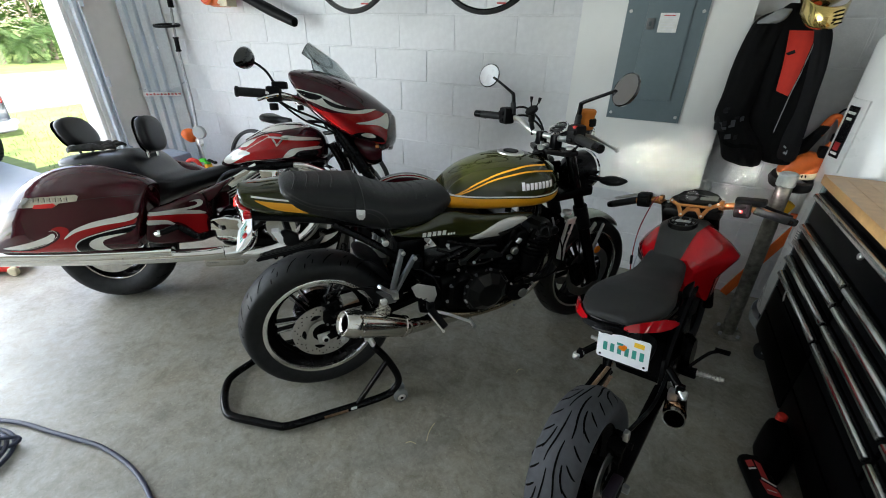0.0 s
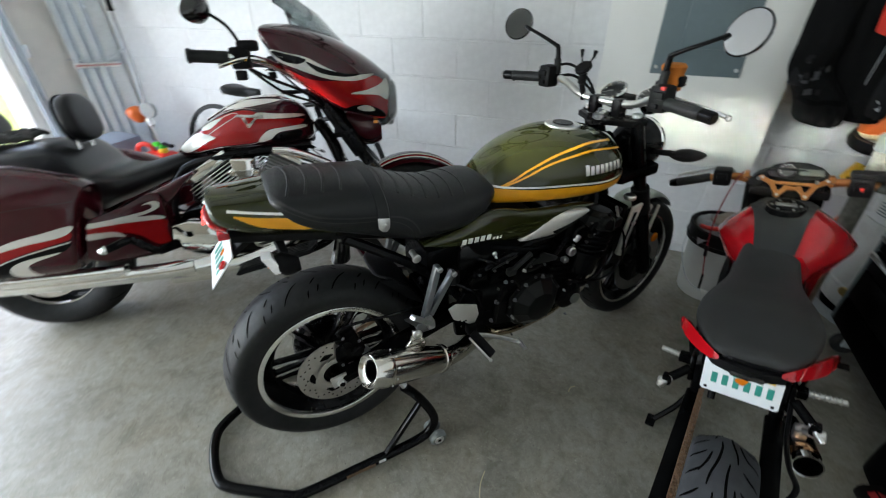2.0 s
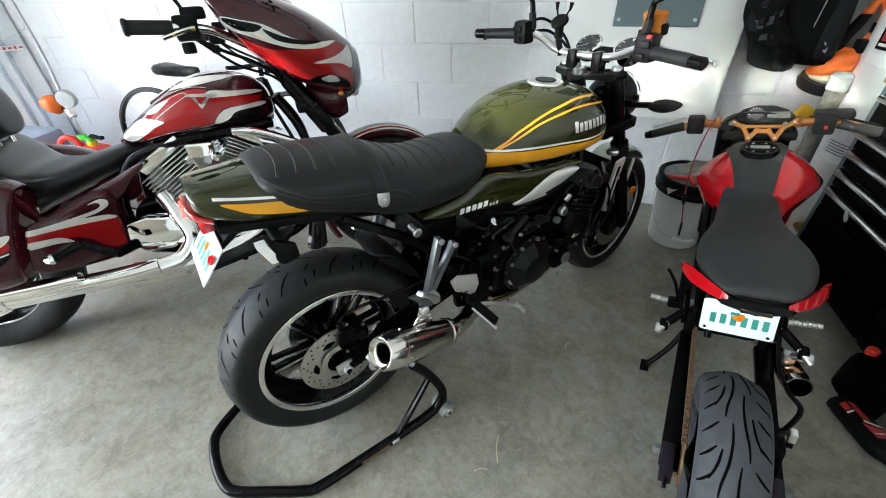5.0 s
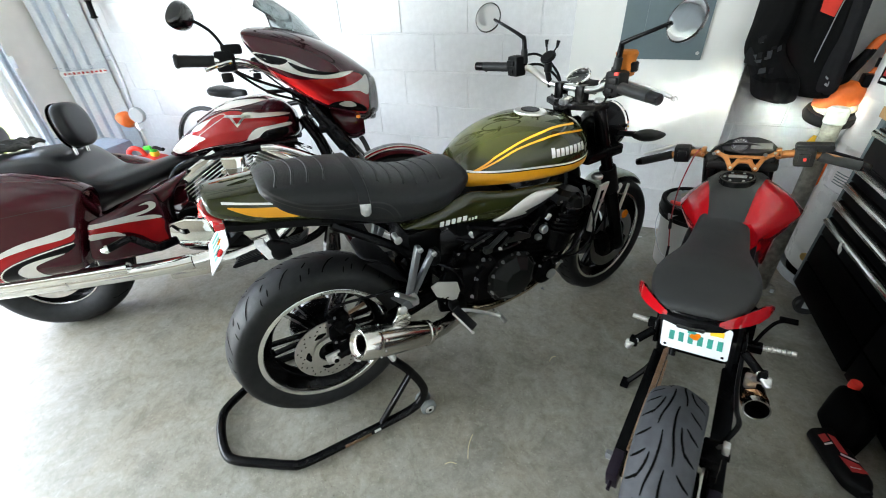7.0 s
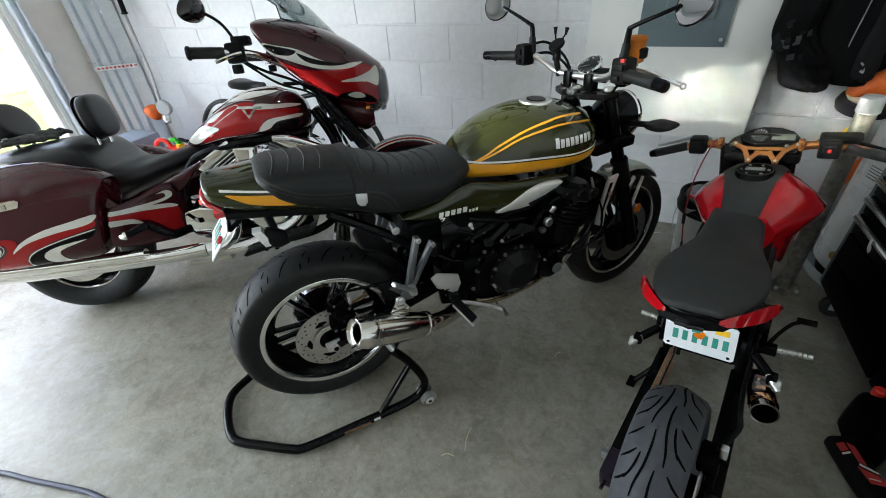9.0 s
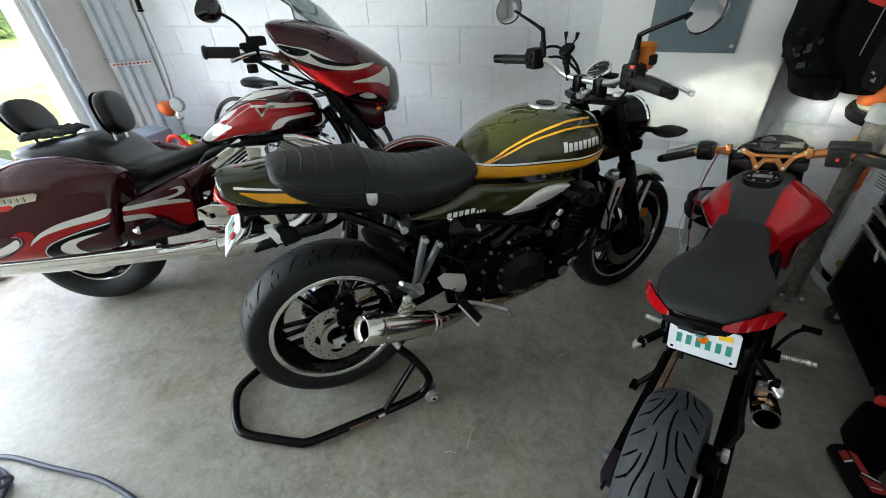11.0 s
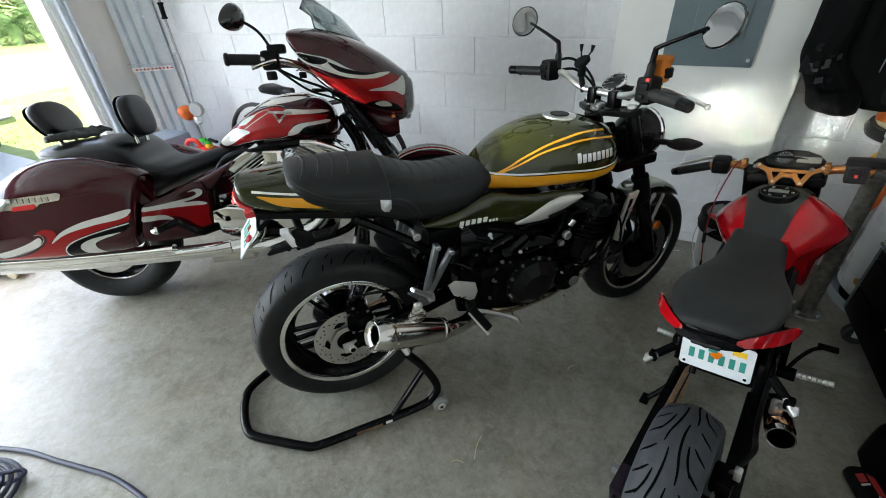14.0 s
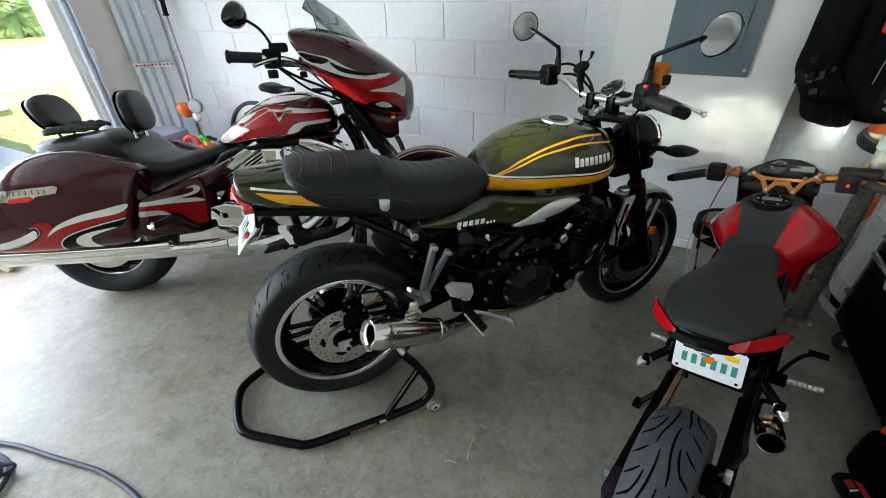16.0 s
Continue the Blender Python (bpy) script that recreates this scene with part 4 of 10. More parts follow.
for s in (-1, 1):
    part("clutch_cover", moved(lathe([(0.0, 0.056), (0.048, 0.054), (0.060, 0.050), (0.100, 0.018), (0.104, 0.008), (0.116, 0.006), (0.118, 0.0), (0.0, 0.0)], 10, (0, 0, 0), "y"), Matrix.Translation((0.758, s * 0.165, 0.412)) @ Matrix.Rotation(0 if s > 0 else math.pi, 4, "X") @ Matrix.Rotation(radians(14), 4, "Y")), ENGINE_COAT, retro, "black engine cover", smooth=20)
    part("generator_cover", moved(lathe([(0.0, 0.03), (0.035, 0.03), (0.055, 0.02), (0.062, 0.0), (0.0, 0.0)], 24, (0, 0, 0), "y"), Matrix.Translation((0.925, s * 0.16, 0.375)) @ Matrix.Rotation(0 if s > 0 else math.pi, 4, "X")), SATIN_BLACK, retro)
    part("cover_plug", disc(0.023, 0.008, (0.945, s * 0.193, 0.367), bevel=0.002), ENGINE_PLUG, retro)
    part("pivot_cover", prism([(0.44, 0.36), (0.50, 0.34), (0.55, 0.42), (0.54, 0.52), (0.47, 0.54), (0.43, 0.46)], s * 0.135, s * 0.16, 0.006), SATIN_BLACK, retro)
    for k in range(9):
        a = 2 * math.pi * k / 9
        part("bolt", disc(0.005, 0.008, (0.758 + 0.111 * math.cos(a + 0.25), s * 0.174, 0.412 + 0.111 * math.sin(a + 0.25)), bevel=0.002, n=8), BOLT_DARK, retro)
    for x, z in ((0.46, 0.40), (0.52, 0.50), (0.60, 0.515), (0.655, 0.53), (0.93, 0.46), (0.95, 0.35), (0.60, 0.30), (0.68, 0.265), (0.505, 0.37), (0.84, 0.30)):
        part("bolt", disc(0.0045, 0.01, (x, s * 0.163, z), bevel=0.002, n=8), BOLT_DARK, retro)
part("cylinder_block", box(0.905, 0, 0.53, 0.17, 0.33, 0.16, 0.012, pose(0, 0, 0, 0, 15, 0)), SATIN_BLACK, retro)
for k in range(7):
    z = 0.472 + 0.022 * k
    part("cooling_fin", box(0.89 + 0.006 * k, 0, z, 0.20, 0.345, 0.007, 0.003, pose(0, 0, 0, 0, 15, 0)), SATIN_BLACK, retro)
part("cylinder_head", join(box(0.945, 0, 0.65, 0.20, 0.36, 0.075, 0.02, pose(0, 0, 0, 0, 15, 0)), *[moved(disc(0.036, 0.03, (0, 0, 0), "y", 0.006, 20), pose(x, s * 0.185, 0.668)) for s in (-1, 1) for x in (0.905, 0.985)]), SATIN_BLACK, retro, "black cylinder head")
for s in (-1, 1):
    for x in (0.885, 0.945, 1.01):
        part("head_bolt", disc(0.006, 0.012, (x, s * 0.19, 0.625), bevel=0.002, n=8), BOLT_DARK, retro)
for k in range(4):
    y = -0.12 + 0.08 * k
    part("exhaust_header", tube([(1.03, y, 0.62), (1.09, y * 1.02, 0.56), (1.10, y, 0.44), (1.03, y * 0.9, 0.31), (0.90, y * 0.6 - 0.03, 0.262), (0.72, -0.06 + 0.2 * y, 0.262)], 0.019, 10), STEEL, retro, "steel exhaust header")
part("collector", tube([(0.74, -0.06, 0.262), (0.62, -0.10, 0.265), (0.50, -0.16, 0.31), (0.43, -0.205, 0.338), (0.36, -0.235, 0.366)], [0.045, 0.04, 0.032, 0.03, 0.032], 16), STEEL, retro, "steel exhaust mid pipe")
MUF = Matrix.Translation((0.345, -0.238, 0.374)) @ Vector((-0.266, -0.058, 0.134)).to_track_quat("Z", "Y").to_matrix().to_4x4()
muffler = part("muffler", moved(lathe([(0.028, -0.03), (0.032, -0.008), (0.041, 0.012), (0.045, 0.03), (0.049, 0.10), (0.0515, 0.17), (0.0525, 0.232)], 56, axis="z"), MUF), STEEL, retro, "brushed steel megaphone muffler")
part("end_cap", moved(lathe([(0.0525, 0.232), (0.0545, 0.236), (0.0542, 0.248), (0.0475, 0.288), (0.0460, 0.2925), (0.0440, 0.2935)], 56, axis="z"), MUF), STEEL, muffler)
part("cap_cone", moved(lathe([(0.0441, 0.2934), (0.0425, 0.2915), (0.034, 0.2845), (0.0300, 0.2835), (0.0285, 0.280)], 56, axis="z"), MUF), STEEL, muffler)
part("tailpipe", moved(lathe([(0.0290, 0.280), (0.0255, 0.279), (0.0250, 0.20), (0.0, 0.20)], 32, axis="z"), MUF), GROOVE, muffler, "black tailpipe outlet")
part("clamp", moved(lathe([(0.036, 0.0), (0.046, 0.004), (0.046, 0.016), (0.041, 0.02)], 32, axis="z"), MUF), STEEL, muffler)
for k in range(10):
    a = 2 * math.pi * k / 10
    part("rivet", moved(disc(0.003, 0.003, (0.0525 * math.cos(a), 0.0525 * math.sin(a), 0.222), "z", n=6), MUF), ALU, muffler)
part("heat_shield", join(prism([(0.222, 0.478), (0.285, 0.455), (0.292, 0.478), (0.262, 0.535), (0.248, 0.535), (0.240, 0.500)], -0.240, -0.232, 0.002), box(0.255, -0.244, 0.478, 0.058, 0.012, 0.014, 0.003, pose(0, 0, 0, 0, 0, 0)), box(0.257, -0.246, 0.495, 0.045, 0.010, 0.007, 0.002)), STEEL, retro, "polished exhaust hanger")
part("hanger_bolt", join(disc(0.014, 0.012, (0.262, -0.246, 0.524), bevel=0.003, n=16), disc(0.007, 0.016, (0.262, -0.248, 0.524), n=6)), ALU, retro)
# hoses, clips and small fittings round the engine
for line, r in (([(0.60, -0.165, 0.60), (0.70, -0.18, 0.57), (0.80, -0.185, 0.60), (0.86, -0.18, 0.66)], 0.008), ([(0.52, -0.15, 0.66), (0.60, -0.175, 0.62), (0.66, -0.18, 0.54), (0.68, -0.18, 0.50)], 0.006), ([(1.02, -0.195, 0.72), (1.08, -0.21, 0.62), (1.05, -0.21, 0.50), (0.97, -0.20, 0.44)], 0.005),
                ([(0.56, -0.16, 0.70), (0.68, -0.17, 0.66), (0.78, -0.175, 0.645)], 0.010), ([(0.44, -0.14, 0.58), (0.50, -0.165, 0.54), (0.53, -0.17, 0.47)], 0.006)):
    part("hose", tube(line, r, 8), BLACK_PAINT, retro)
for x, y, z, sx, sz in ((0.575, -0.172, 0.585, 0.05, 0.035), (0.64, -0.176, 0.61, 0.03, 0.05), (0.52, -0.168, 0.605, 0.04, 0.03), (0.745, -0.18, 0.615, 0.04, 0.025)):
    part("connector", box(x, y, z, sx, 0.03, sz, 0.004), SATIN_BLACK, retro)
for x, z in ((0.555, 0.63), (0.60, 0.65), (0.70, 0.60), (0.985, 0.70), (0.965, 0.655), (0.945, 0.705), (0.50, 0.63), (0.76, 0.59)):
    part("fastener", disc(0.0045, 0.008, (x, -0.198, z), bevel=0.002, n=10), BOLT_DARK, retro)
BARREL = pose(0.995, -0.145, 0.575, 0, 12, 0)
part("barrel", moved(lathe([(0.060, -0.10), (0.066, -0.02)] + [p for k in range(5) for p in ((0.067, -0.020 + 0.019 * k), (0.076, -0.016 + 0.019 * k), (0.077, -0.012 + 0.019 * k), (0.076, -0.008 + 0.019 * k), (0.067, -0.004 + 0.019 * k))] + [(0.066, 0.085)], 28, axis="z"), BARREL), BLACK_PAINT, retro, "finned black cylinder")
part("cam_cover", moved(join(lathe([(0.0, 0.150), (0.045, 0.148), (0.070, 0.130), (0.080, 0.095), (0.066, 0.085)], 9, axis="z"), disc(0.026, 0.03, (-0.02, -0.062, 0.118), bevel=0.006, n=8), disc(0.024, 0.03, (0.045, -0.052, 0.118), bevel=0.006, n=8)), BARREL), ENGINE_COAT, retro, "faceted black cam cover", smooth=20)
part("control_rod", join(rod((0.612, -0.200, 0.604), (0.694, -0.200, 0.658), 0.009, 10, 0.002), box(0.618, -0.2, 0.608, 0.03, 0.022, 0.024, 0.004, pose(0, 0, 0))), GUSSET_GREY, retro, "dark grey shift rod")
part("control_rod", rod((0.672, -0.200, 0.598), (0.712, -0.195, 0.628), 0.004, 8), GUSSET_GREY, retro)
part("frame_gusset", prism([(0.690, 0.602), (0.755, 0.636), (0.818, 0.603), (0.812, 0.590)], -0.196, -0.184, 0.003), GUSSET_GREY, retro, "dark grey frame gusset")
part("tie_rod", rod((0.549, -0.195, 0.635), (0.640, -0.195, 0.662), 0.0035, 8), GUSSET_GREY, retro)
part("shift_bracket", prism([(0.555, 0.40), (0.565, 0.50), (0.60, 0.545), (0.612, 0.535), (0.582, 0.49), (0.575, 0.40)], -0.205, -0.190, 0.003), BLACK_PAINT, retro)
part("thermostat", join(rod((0.868, -0.190, 0.612), (0.868, -0.212, 0.615), 0.017, 12, 0.004), rod((0.880, -0.195, 0.650), (0.892, -0.20, 0.672), 0.011, 10, 0.003), box(0.846, -0.20, 0.585, 0.022, 0.02, 0.018, 0.004)), ALU, retro, "bare alloy hose joint")
part("control_cable", tube([(1.067, -0.205, 0.675), (1.105, -0.212, 0.62), (1.124, -0.214, 0.528), (1.10, -0.212, 0.468), (1.04, -0.208, 0.438), (0.96, -0.20, 0.455), (0.88, -0.196, 0.49)], 0.0042, 8), BLACK_PAINT, retro, "black control cable")
part("cable_eye", join(disc(0.012, 0.006, (1.070, -0.206, 0.682), bevel=0.002, n=12), rod((1.068, -0.206, 0.684), (1.055, -0.19, 0.74), 0.005, 8)), HANGER_GREY, retro)
for x, z, r, m in ((0.548, 0.699, 0.010, ALU), (0.553, 0.686, 0.006, ALU), (0.571, 0.497, 0.012, HANGER_GREY), (0.553, 0.421, 0.009, HANGER_GREY), (0.646, 0.394, 0.006, ALU), (0.640, 0.404, 0.006, ALU), (0.757, 0.541, 0.009, HANGER_GREY), (0.687, 0.528, 0.009, HANGER_GREY), (0.646, 0.477, 0.009, HANGER_GREY), (0.672, 0.595, 0.009, ALU), (0.90, 0.312, 0.007, HANGER_GREY), (0.985, 0.42, 0.008, HANGER_GREY), (0.87, 0.44, 0.006, ALU), (0.60, 0.572, 0.009, HANGER_GREY)):
    r *= 0.78
    part("fixing", join(disc(r, 0.008, (x, -0.200, z), bevel=0.002, n=14), disc(r * 0.55, 0.006, (x, -0.206, z), n=6)), m, retro)
part("sump_pipe", tube([(0.60, -0.15, 0.30), (0.68, -0.15, 0.283), (0.78, -0.14, 0.275), (0.90, -0.13, 0.285), (0.99, -0.12, 0.33)], 0.017, 10), BRASS_STEEL, retro, "straw-tinted steel header pipe")
# footrests, hangers, levers
for s in (-1, 1):
    part("hanger", join(bar((0.303, s * 0.180, 0.480), (0.362, s * 0.180, 0.702), 0.020, 0.024, 0.005, up=(0, 1, 0)), bar((0.312, s * 0.180, 0.490), (0.414, s * 0.180, 0.668), 0.018, 0.022, 0.005, up=(0, 1, 0)), box(0.305, s * 0.182, 0.488, 0.045, 0.026, 0.04, 0.008), prism([(0.245, 0.535), (0.29, 0.53), (0.32, 0.50), (0.31, 0.47), (0.275, 0.50)], s * 0.176, s * 0.188, 0.003)), HANGER_GREY, retro, "dark alloy footrest hanger")
    part("hanger_bolt", disc(0.009, 0.01, (0.362, s * 0.196, 0.695), bevel=0.002, n=10), ALU, retro)
    part("hanger_bolt", disc(0.009, 0.01, (0.41, s * 0.196, 0.664), bevel=0.002, n=10), ALU, retro)
    part("passenger_peg", join(bar((0.245, s * (0.255 if s < 0 else 0.19), 0.606 if s < 0 else 0.590), (0.318, s * (0.222 if s < 0 else 0.19), 0.525), 0.022, 0.015, 0.006), box(0.316, s * 0.215, 0.524, 0.024, 0.034, 0.030, 0.006)), ALU, retro, "folded aluminium passenger footrest")
    part("heel_guard", prism([(0.392, 0.525), (0.42, 0.537), (0.498, 0.505), (0.507, 0.463), (0.488, 0.418), (0.455, 0.445), (0.412, 0.474)], s * 0.186, s * 0.193, 0.003), SILVER_PAINT, retro, "silver heel guard")
    for k in range(2):
        part("guard_slot", box(0.43 + 0.022 * k, s * 0.1938, 0.462 - 0.008 * k, 0.014, 0.002, 0.004), GROOVE, retro)
    peg_ = part("rider_peg", join(bar((0.470, s * 0.215, 0.412), (0.510, s * 0.288, 0.356), 0.032, 0.016, 0.006), box(0.475, s * 0.198, 0.415, 0.034, 0.03, 0.034, 0.006)), BLACK_PLASTIC, retro, "rubber topped footrest")
    part("peg_edge", join(rod((0.454, s * 0.225, 0.403), (0.494, s * 0.294, 0.349), 0.0036, 8), disc(0.006, 0.01, (0.496, s * 0.298, 0.347), bevel=0.002, n=10)), ALU, peg_)
    part("control_bracket", prism([(0.46, 0.45), (0.53, 0.42), (0.545, 0.36), (0.50, 0.34), (0.455, 0.39)], s * 0.165, s * 0.182, 0.004), SATIN_BLACK, retro)
part("brake_pedal", tube([(0.47, -0.21, 0.40), (0.54, -0.225, 0.375), (0.62, -0.245, 0.335), (0.645, -0.26, 0.325)], 0.007, 8), ALU, retro, "aluminium brake pedal")
part("pedal_tip", rod((0.645, -0.24, 0.325), (0.645, -0.29, 0.322), 0.008, 8), ALU, retro)
part("shift_lever", tube([(0.47, 0.21, 0.40), (0.56, 0.225, 0.38), (0.63, 0.25, 0.36)], 0.007, 8), ALU, retro)
part("side_stand", tube([(0.55, 0.16, 0.33), (0.47, 0.22, 0.27), (0.30, 0.25, 0.26)], 0.012, 8), SATIN_BLACK, retro)
part("reservoir", join(disc(0.022, 0.045, (0.44, -0.13, 0.60), "z", 0.004), box(0.44, -0.13, 0.628, 0.03, 0.03, 0.012, 0.003)), BLACK_PLASTIC, retro)
part("shock", join(rod((0.36, -0.05, 0.55), (0.50, -0.05, 0.66), 0.02), *[moved(lathe([(0.019, -0.004), (0.026, 0), (0.019, 0.004)], 16, axis="z"), Matrix.Translation(Vector((0.36, -0.05, 0.55)).lerp(Vector((0.50, -0.05, 0.66)), t)) @ Vector((0.14, 0, 0.11)).to_track_quat("Z", "Y").to_matrix().to_4x4()) for t in (0.15, 0.3, 0.45, 0.6, 0.75)]), BLACK_PAINT, retro, "dark rear shock absorber")
# made-up black mass that darkens the see-through gap inside the frame
part("gap_filler", join(box(0.425, 0, 0.60, 0.13, 0.20, 0.20, 0.02), box(0.40, -0.02, 0.48, 0.10, 0.14, 0.10, 0.015)), SATIN_BLACK, retro)
part("grab_hook", join(rod((0.30, -0.13, 0.742), (0.30, -0.168, 0.739), 0.009, 12, 0.002), disc(0.0135, 0.010, (0.30, -0.170, 0.739), bevel=0.003)), ALU, retro, "aluminium luggage hook")
# radiator
part("radiator", box(1.145, 0, 0.58, 0.035, 0.36, 0.28, 0.006, pose(0, 0, 0, 0, -12, 0)), SATIN_BLACK, retro)
for s in (-1, 1):
    part("radiator_cover", prism([(1.135, 0.72), (1.182, 0.728), (1.150, 0.60), (1.148, 0.505), (1.108, 0.525), (1.115, 0.60)], s * 0.19, s * 0.202, 0.004), SILVER_PAINT, retro, "silver radiator side cover")
    part("cover_slot", prism([(1.141, 0.70), (1.157, 0.70), (1.136, 0.60), (1.13, 0.54), (1.124, 0.545), (1.126, 0.60)], s * 0.2025, s * 0.2035), GROOVE, retro)
    part("cover_bolt", disc(0.008, 0.006, (1.150, s * 0.205, 0.655), n=10), ALU, retro)
    part("radiator_cap", disc(0.022, 0.018, (1.165, s * 0.15, 0.735), "z", 0.004), ALU, retro)
part("hose", tube([(1.14, -0.15, 0.70), (1.07, -0.19, 0.70), (1.02, -0.19, 0.56), (0.98, -0.18, 0.47), (0.90, -0.185, 0.445)], 0.007, 8), BLACK_PLASTIC, retro)
part("hose", tube([(1.13, -0.13, 0.48), (1.06, -0.17, 0.42), (0.95, -0.18, 0.42)], 0.013, 8), BLACK_PLASTIC, retro)
part("injector_body", join(*[box(0.80, y, 0.66, 0.07, 0.05, 0.05, 0.01) for y in (-0.12, -0.04, 0.04, 0.12)]), SATIN_BLACK, retro)
part("airbox", box(0.66, 0, 0.69, 0.24, 0.24, 0.12, 0.03), BLACK_PLASTIC, retro)

# fork, bars, lamps
for s in (-1, 1):
    leg = part("fork_leg", steered(rod((1.30, s * 0.103, 0.645), (1.44, s * 0.103, 0.30), 0.027, 16, 0.004)), BLACK_PAINT, retro, "black fork leg")
    part("stanchion", steered(rod((1.152, s * 0.103, 1.01), (1.31, s * 0.103, 0.62), 0.0235, 16, 0.003)), BLACK_PAINT, leg)
    part("fork_guard", steered(rod((1.268, s * 0.103, 0.725), (1.315, s * 0.103, 0.61), 0.034, 16, 0.003)), BLACK_PLASTIC, leg)
    part("axle_clamp", steered(box(1.44, s * 0.103, 0.30, 0.06, 0.045, 0.07, 0.012)), SATIN_BLACK, leg)
    part("front_caliper", steered(join(box(1.335, s * 0.09, 0.32, 0.06, 0.055, 0.12, 0.015, pose(0, 0, 0, 0, -20, 0)), disc(0.018, 0.062, (1.33, s * 0.09, 0.345), bevel=0.003), disc(0.018, 0.062, (1.345, s * 0.09, 0.295), bevel=0.003))), SATIN_BLACK, leg, "black brake caliper")
    part("reflector", steered(join(disc(0.021, 0.008, (1.402, s * 0.137, 0.475), bevel=0.003))), AMBER_LENS, leg, "amber reflector")
    part("fender_stay", steered(join(bar((1.352, s * 0.088, 0.52), (1.435, s * 0.072, 0.592), 0.012, 0.02, 0.003), bar((1.40, s * 0.09, 0.40), (1.50, s * 0.068, 0.575), 0.01, 0.018, 0.003))), SILVER_PAINT, retro, "aluminium mudguard stay")
part("front_fender", steered(loft([section(x, z, w, 0.020, 0.004, 16, 2.2, ed=2.0) for x, z, w in ((1.315, 0.598, 0.045), (1.36, 0.613, 0.058), (1.44, 0.620, 0.062), (1.53, 0.601, 0.060), (1.60, 0.560, 0.055), (1.64, 0.525, 0.045))])), material("pale_green_silver", (0.34, 0.38, 0.32), 0.3, metal=0.6, coat=0.6), retro, "short silver front mudguard")
part("lower_yoke", steered(prism([(1.09, -0.14), (1.30, -0.14), (1.32, -0.08), (1.25, 0.0), (1.32, 0.08), (1.30, 0.14), (1.09, 0.14), (1.07, 0)], 0.785, 0.825, 0.01, axis="z")), SATIN_BLACK, retro)
part("top_yoke", steered(prism([(1.075, -0.04), (1.115, -0.12), (1.18, -0.132), (1.20, -0.09), (1.17, 0), (1.20, 0.09), (1.18, 0.132), (1.115, 0.12), (1.075, 0.04)], 0.980, 1.002, 0.006, axis="z")), SATIN_BLACK, retro, "black top yoke")
part("steering_nut", steered(disc(0.02, 0.014, (1.10, 0, 1.012), "z", 0.003, 6)), ALU, retro)
for s in (-1, 1):
    part("fork_cap", steered(disc(0.017, 0.014, (1.155, s * 0.103, 1.012), "z", 0.003)), ALU, retro)
    part("bar_clamp", steered(box(1.12, s * 0.05, 1.035, 0.045, 0.035, 0.06, 0.008)), SATIN_BLACK, retro)
part("ignition", steered(join(disc(0.020, 0.02, (1.085, -0.0, 1.004), "z", 0.004), box(1.085, 0, 1.022, 0.018, 0.005, 0.02, 0.002))), HANGER_GREY, retro, "ignition lock")
part("handlebar", steered(tube([(0.985, -0.40, 1.096), (1.02, -0.28, 1.100), (1.075, -0.20, 1.092), (1.11, -0.12, 1.06), (1.12, -0.05, 1.05), (1.12, 0.05, 1.05), (1.11, 0.12, 1.06), (1.075, 0.18, 1.105), (1.02, 0.24, 1.116), (0.985, 0.36, 1.112)], 0.0125, 12)), ALU, retro, "polished tubular handlebar")
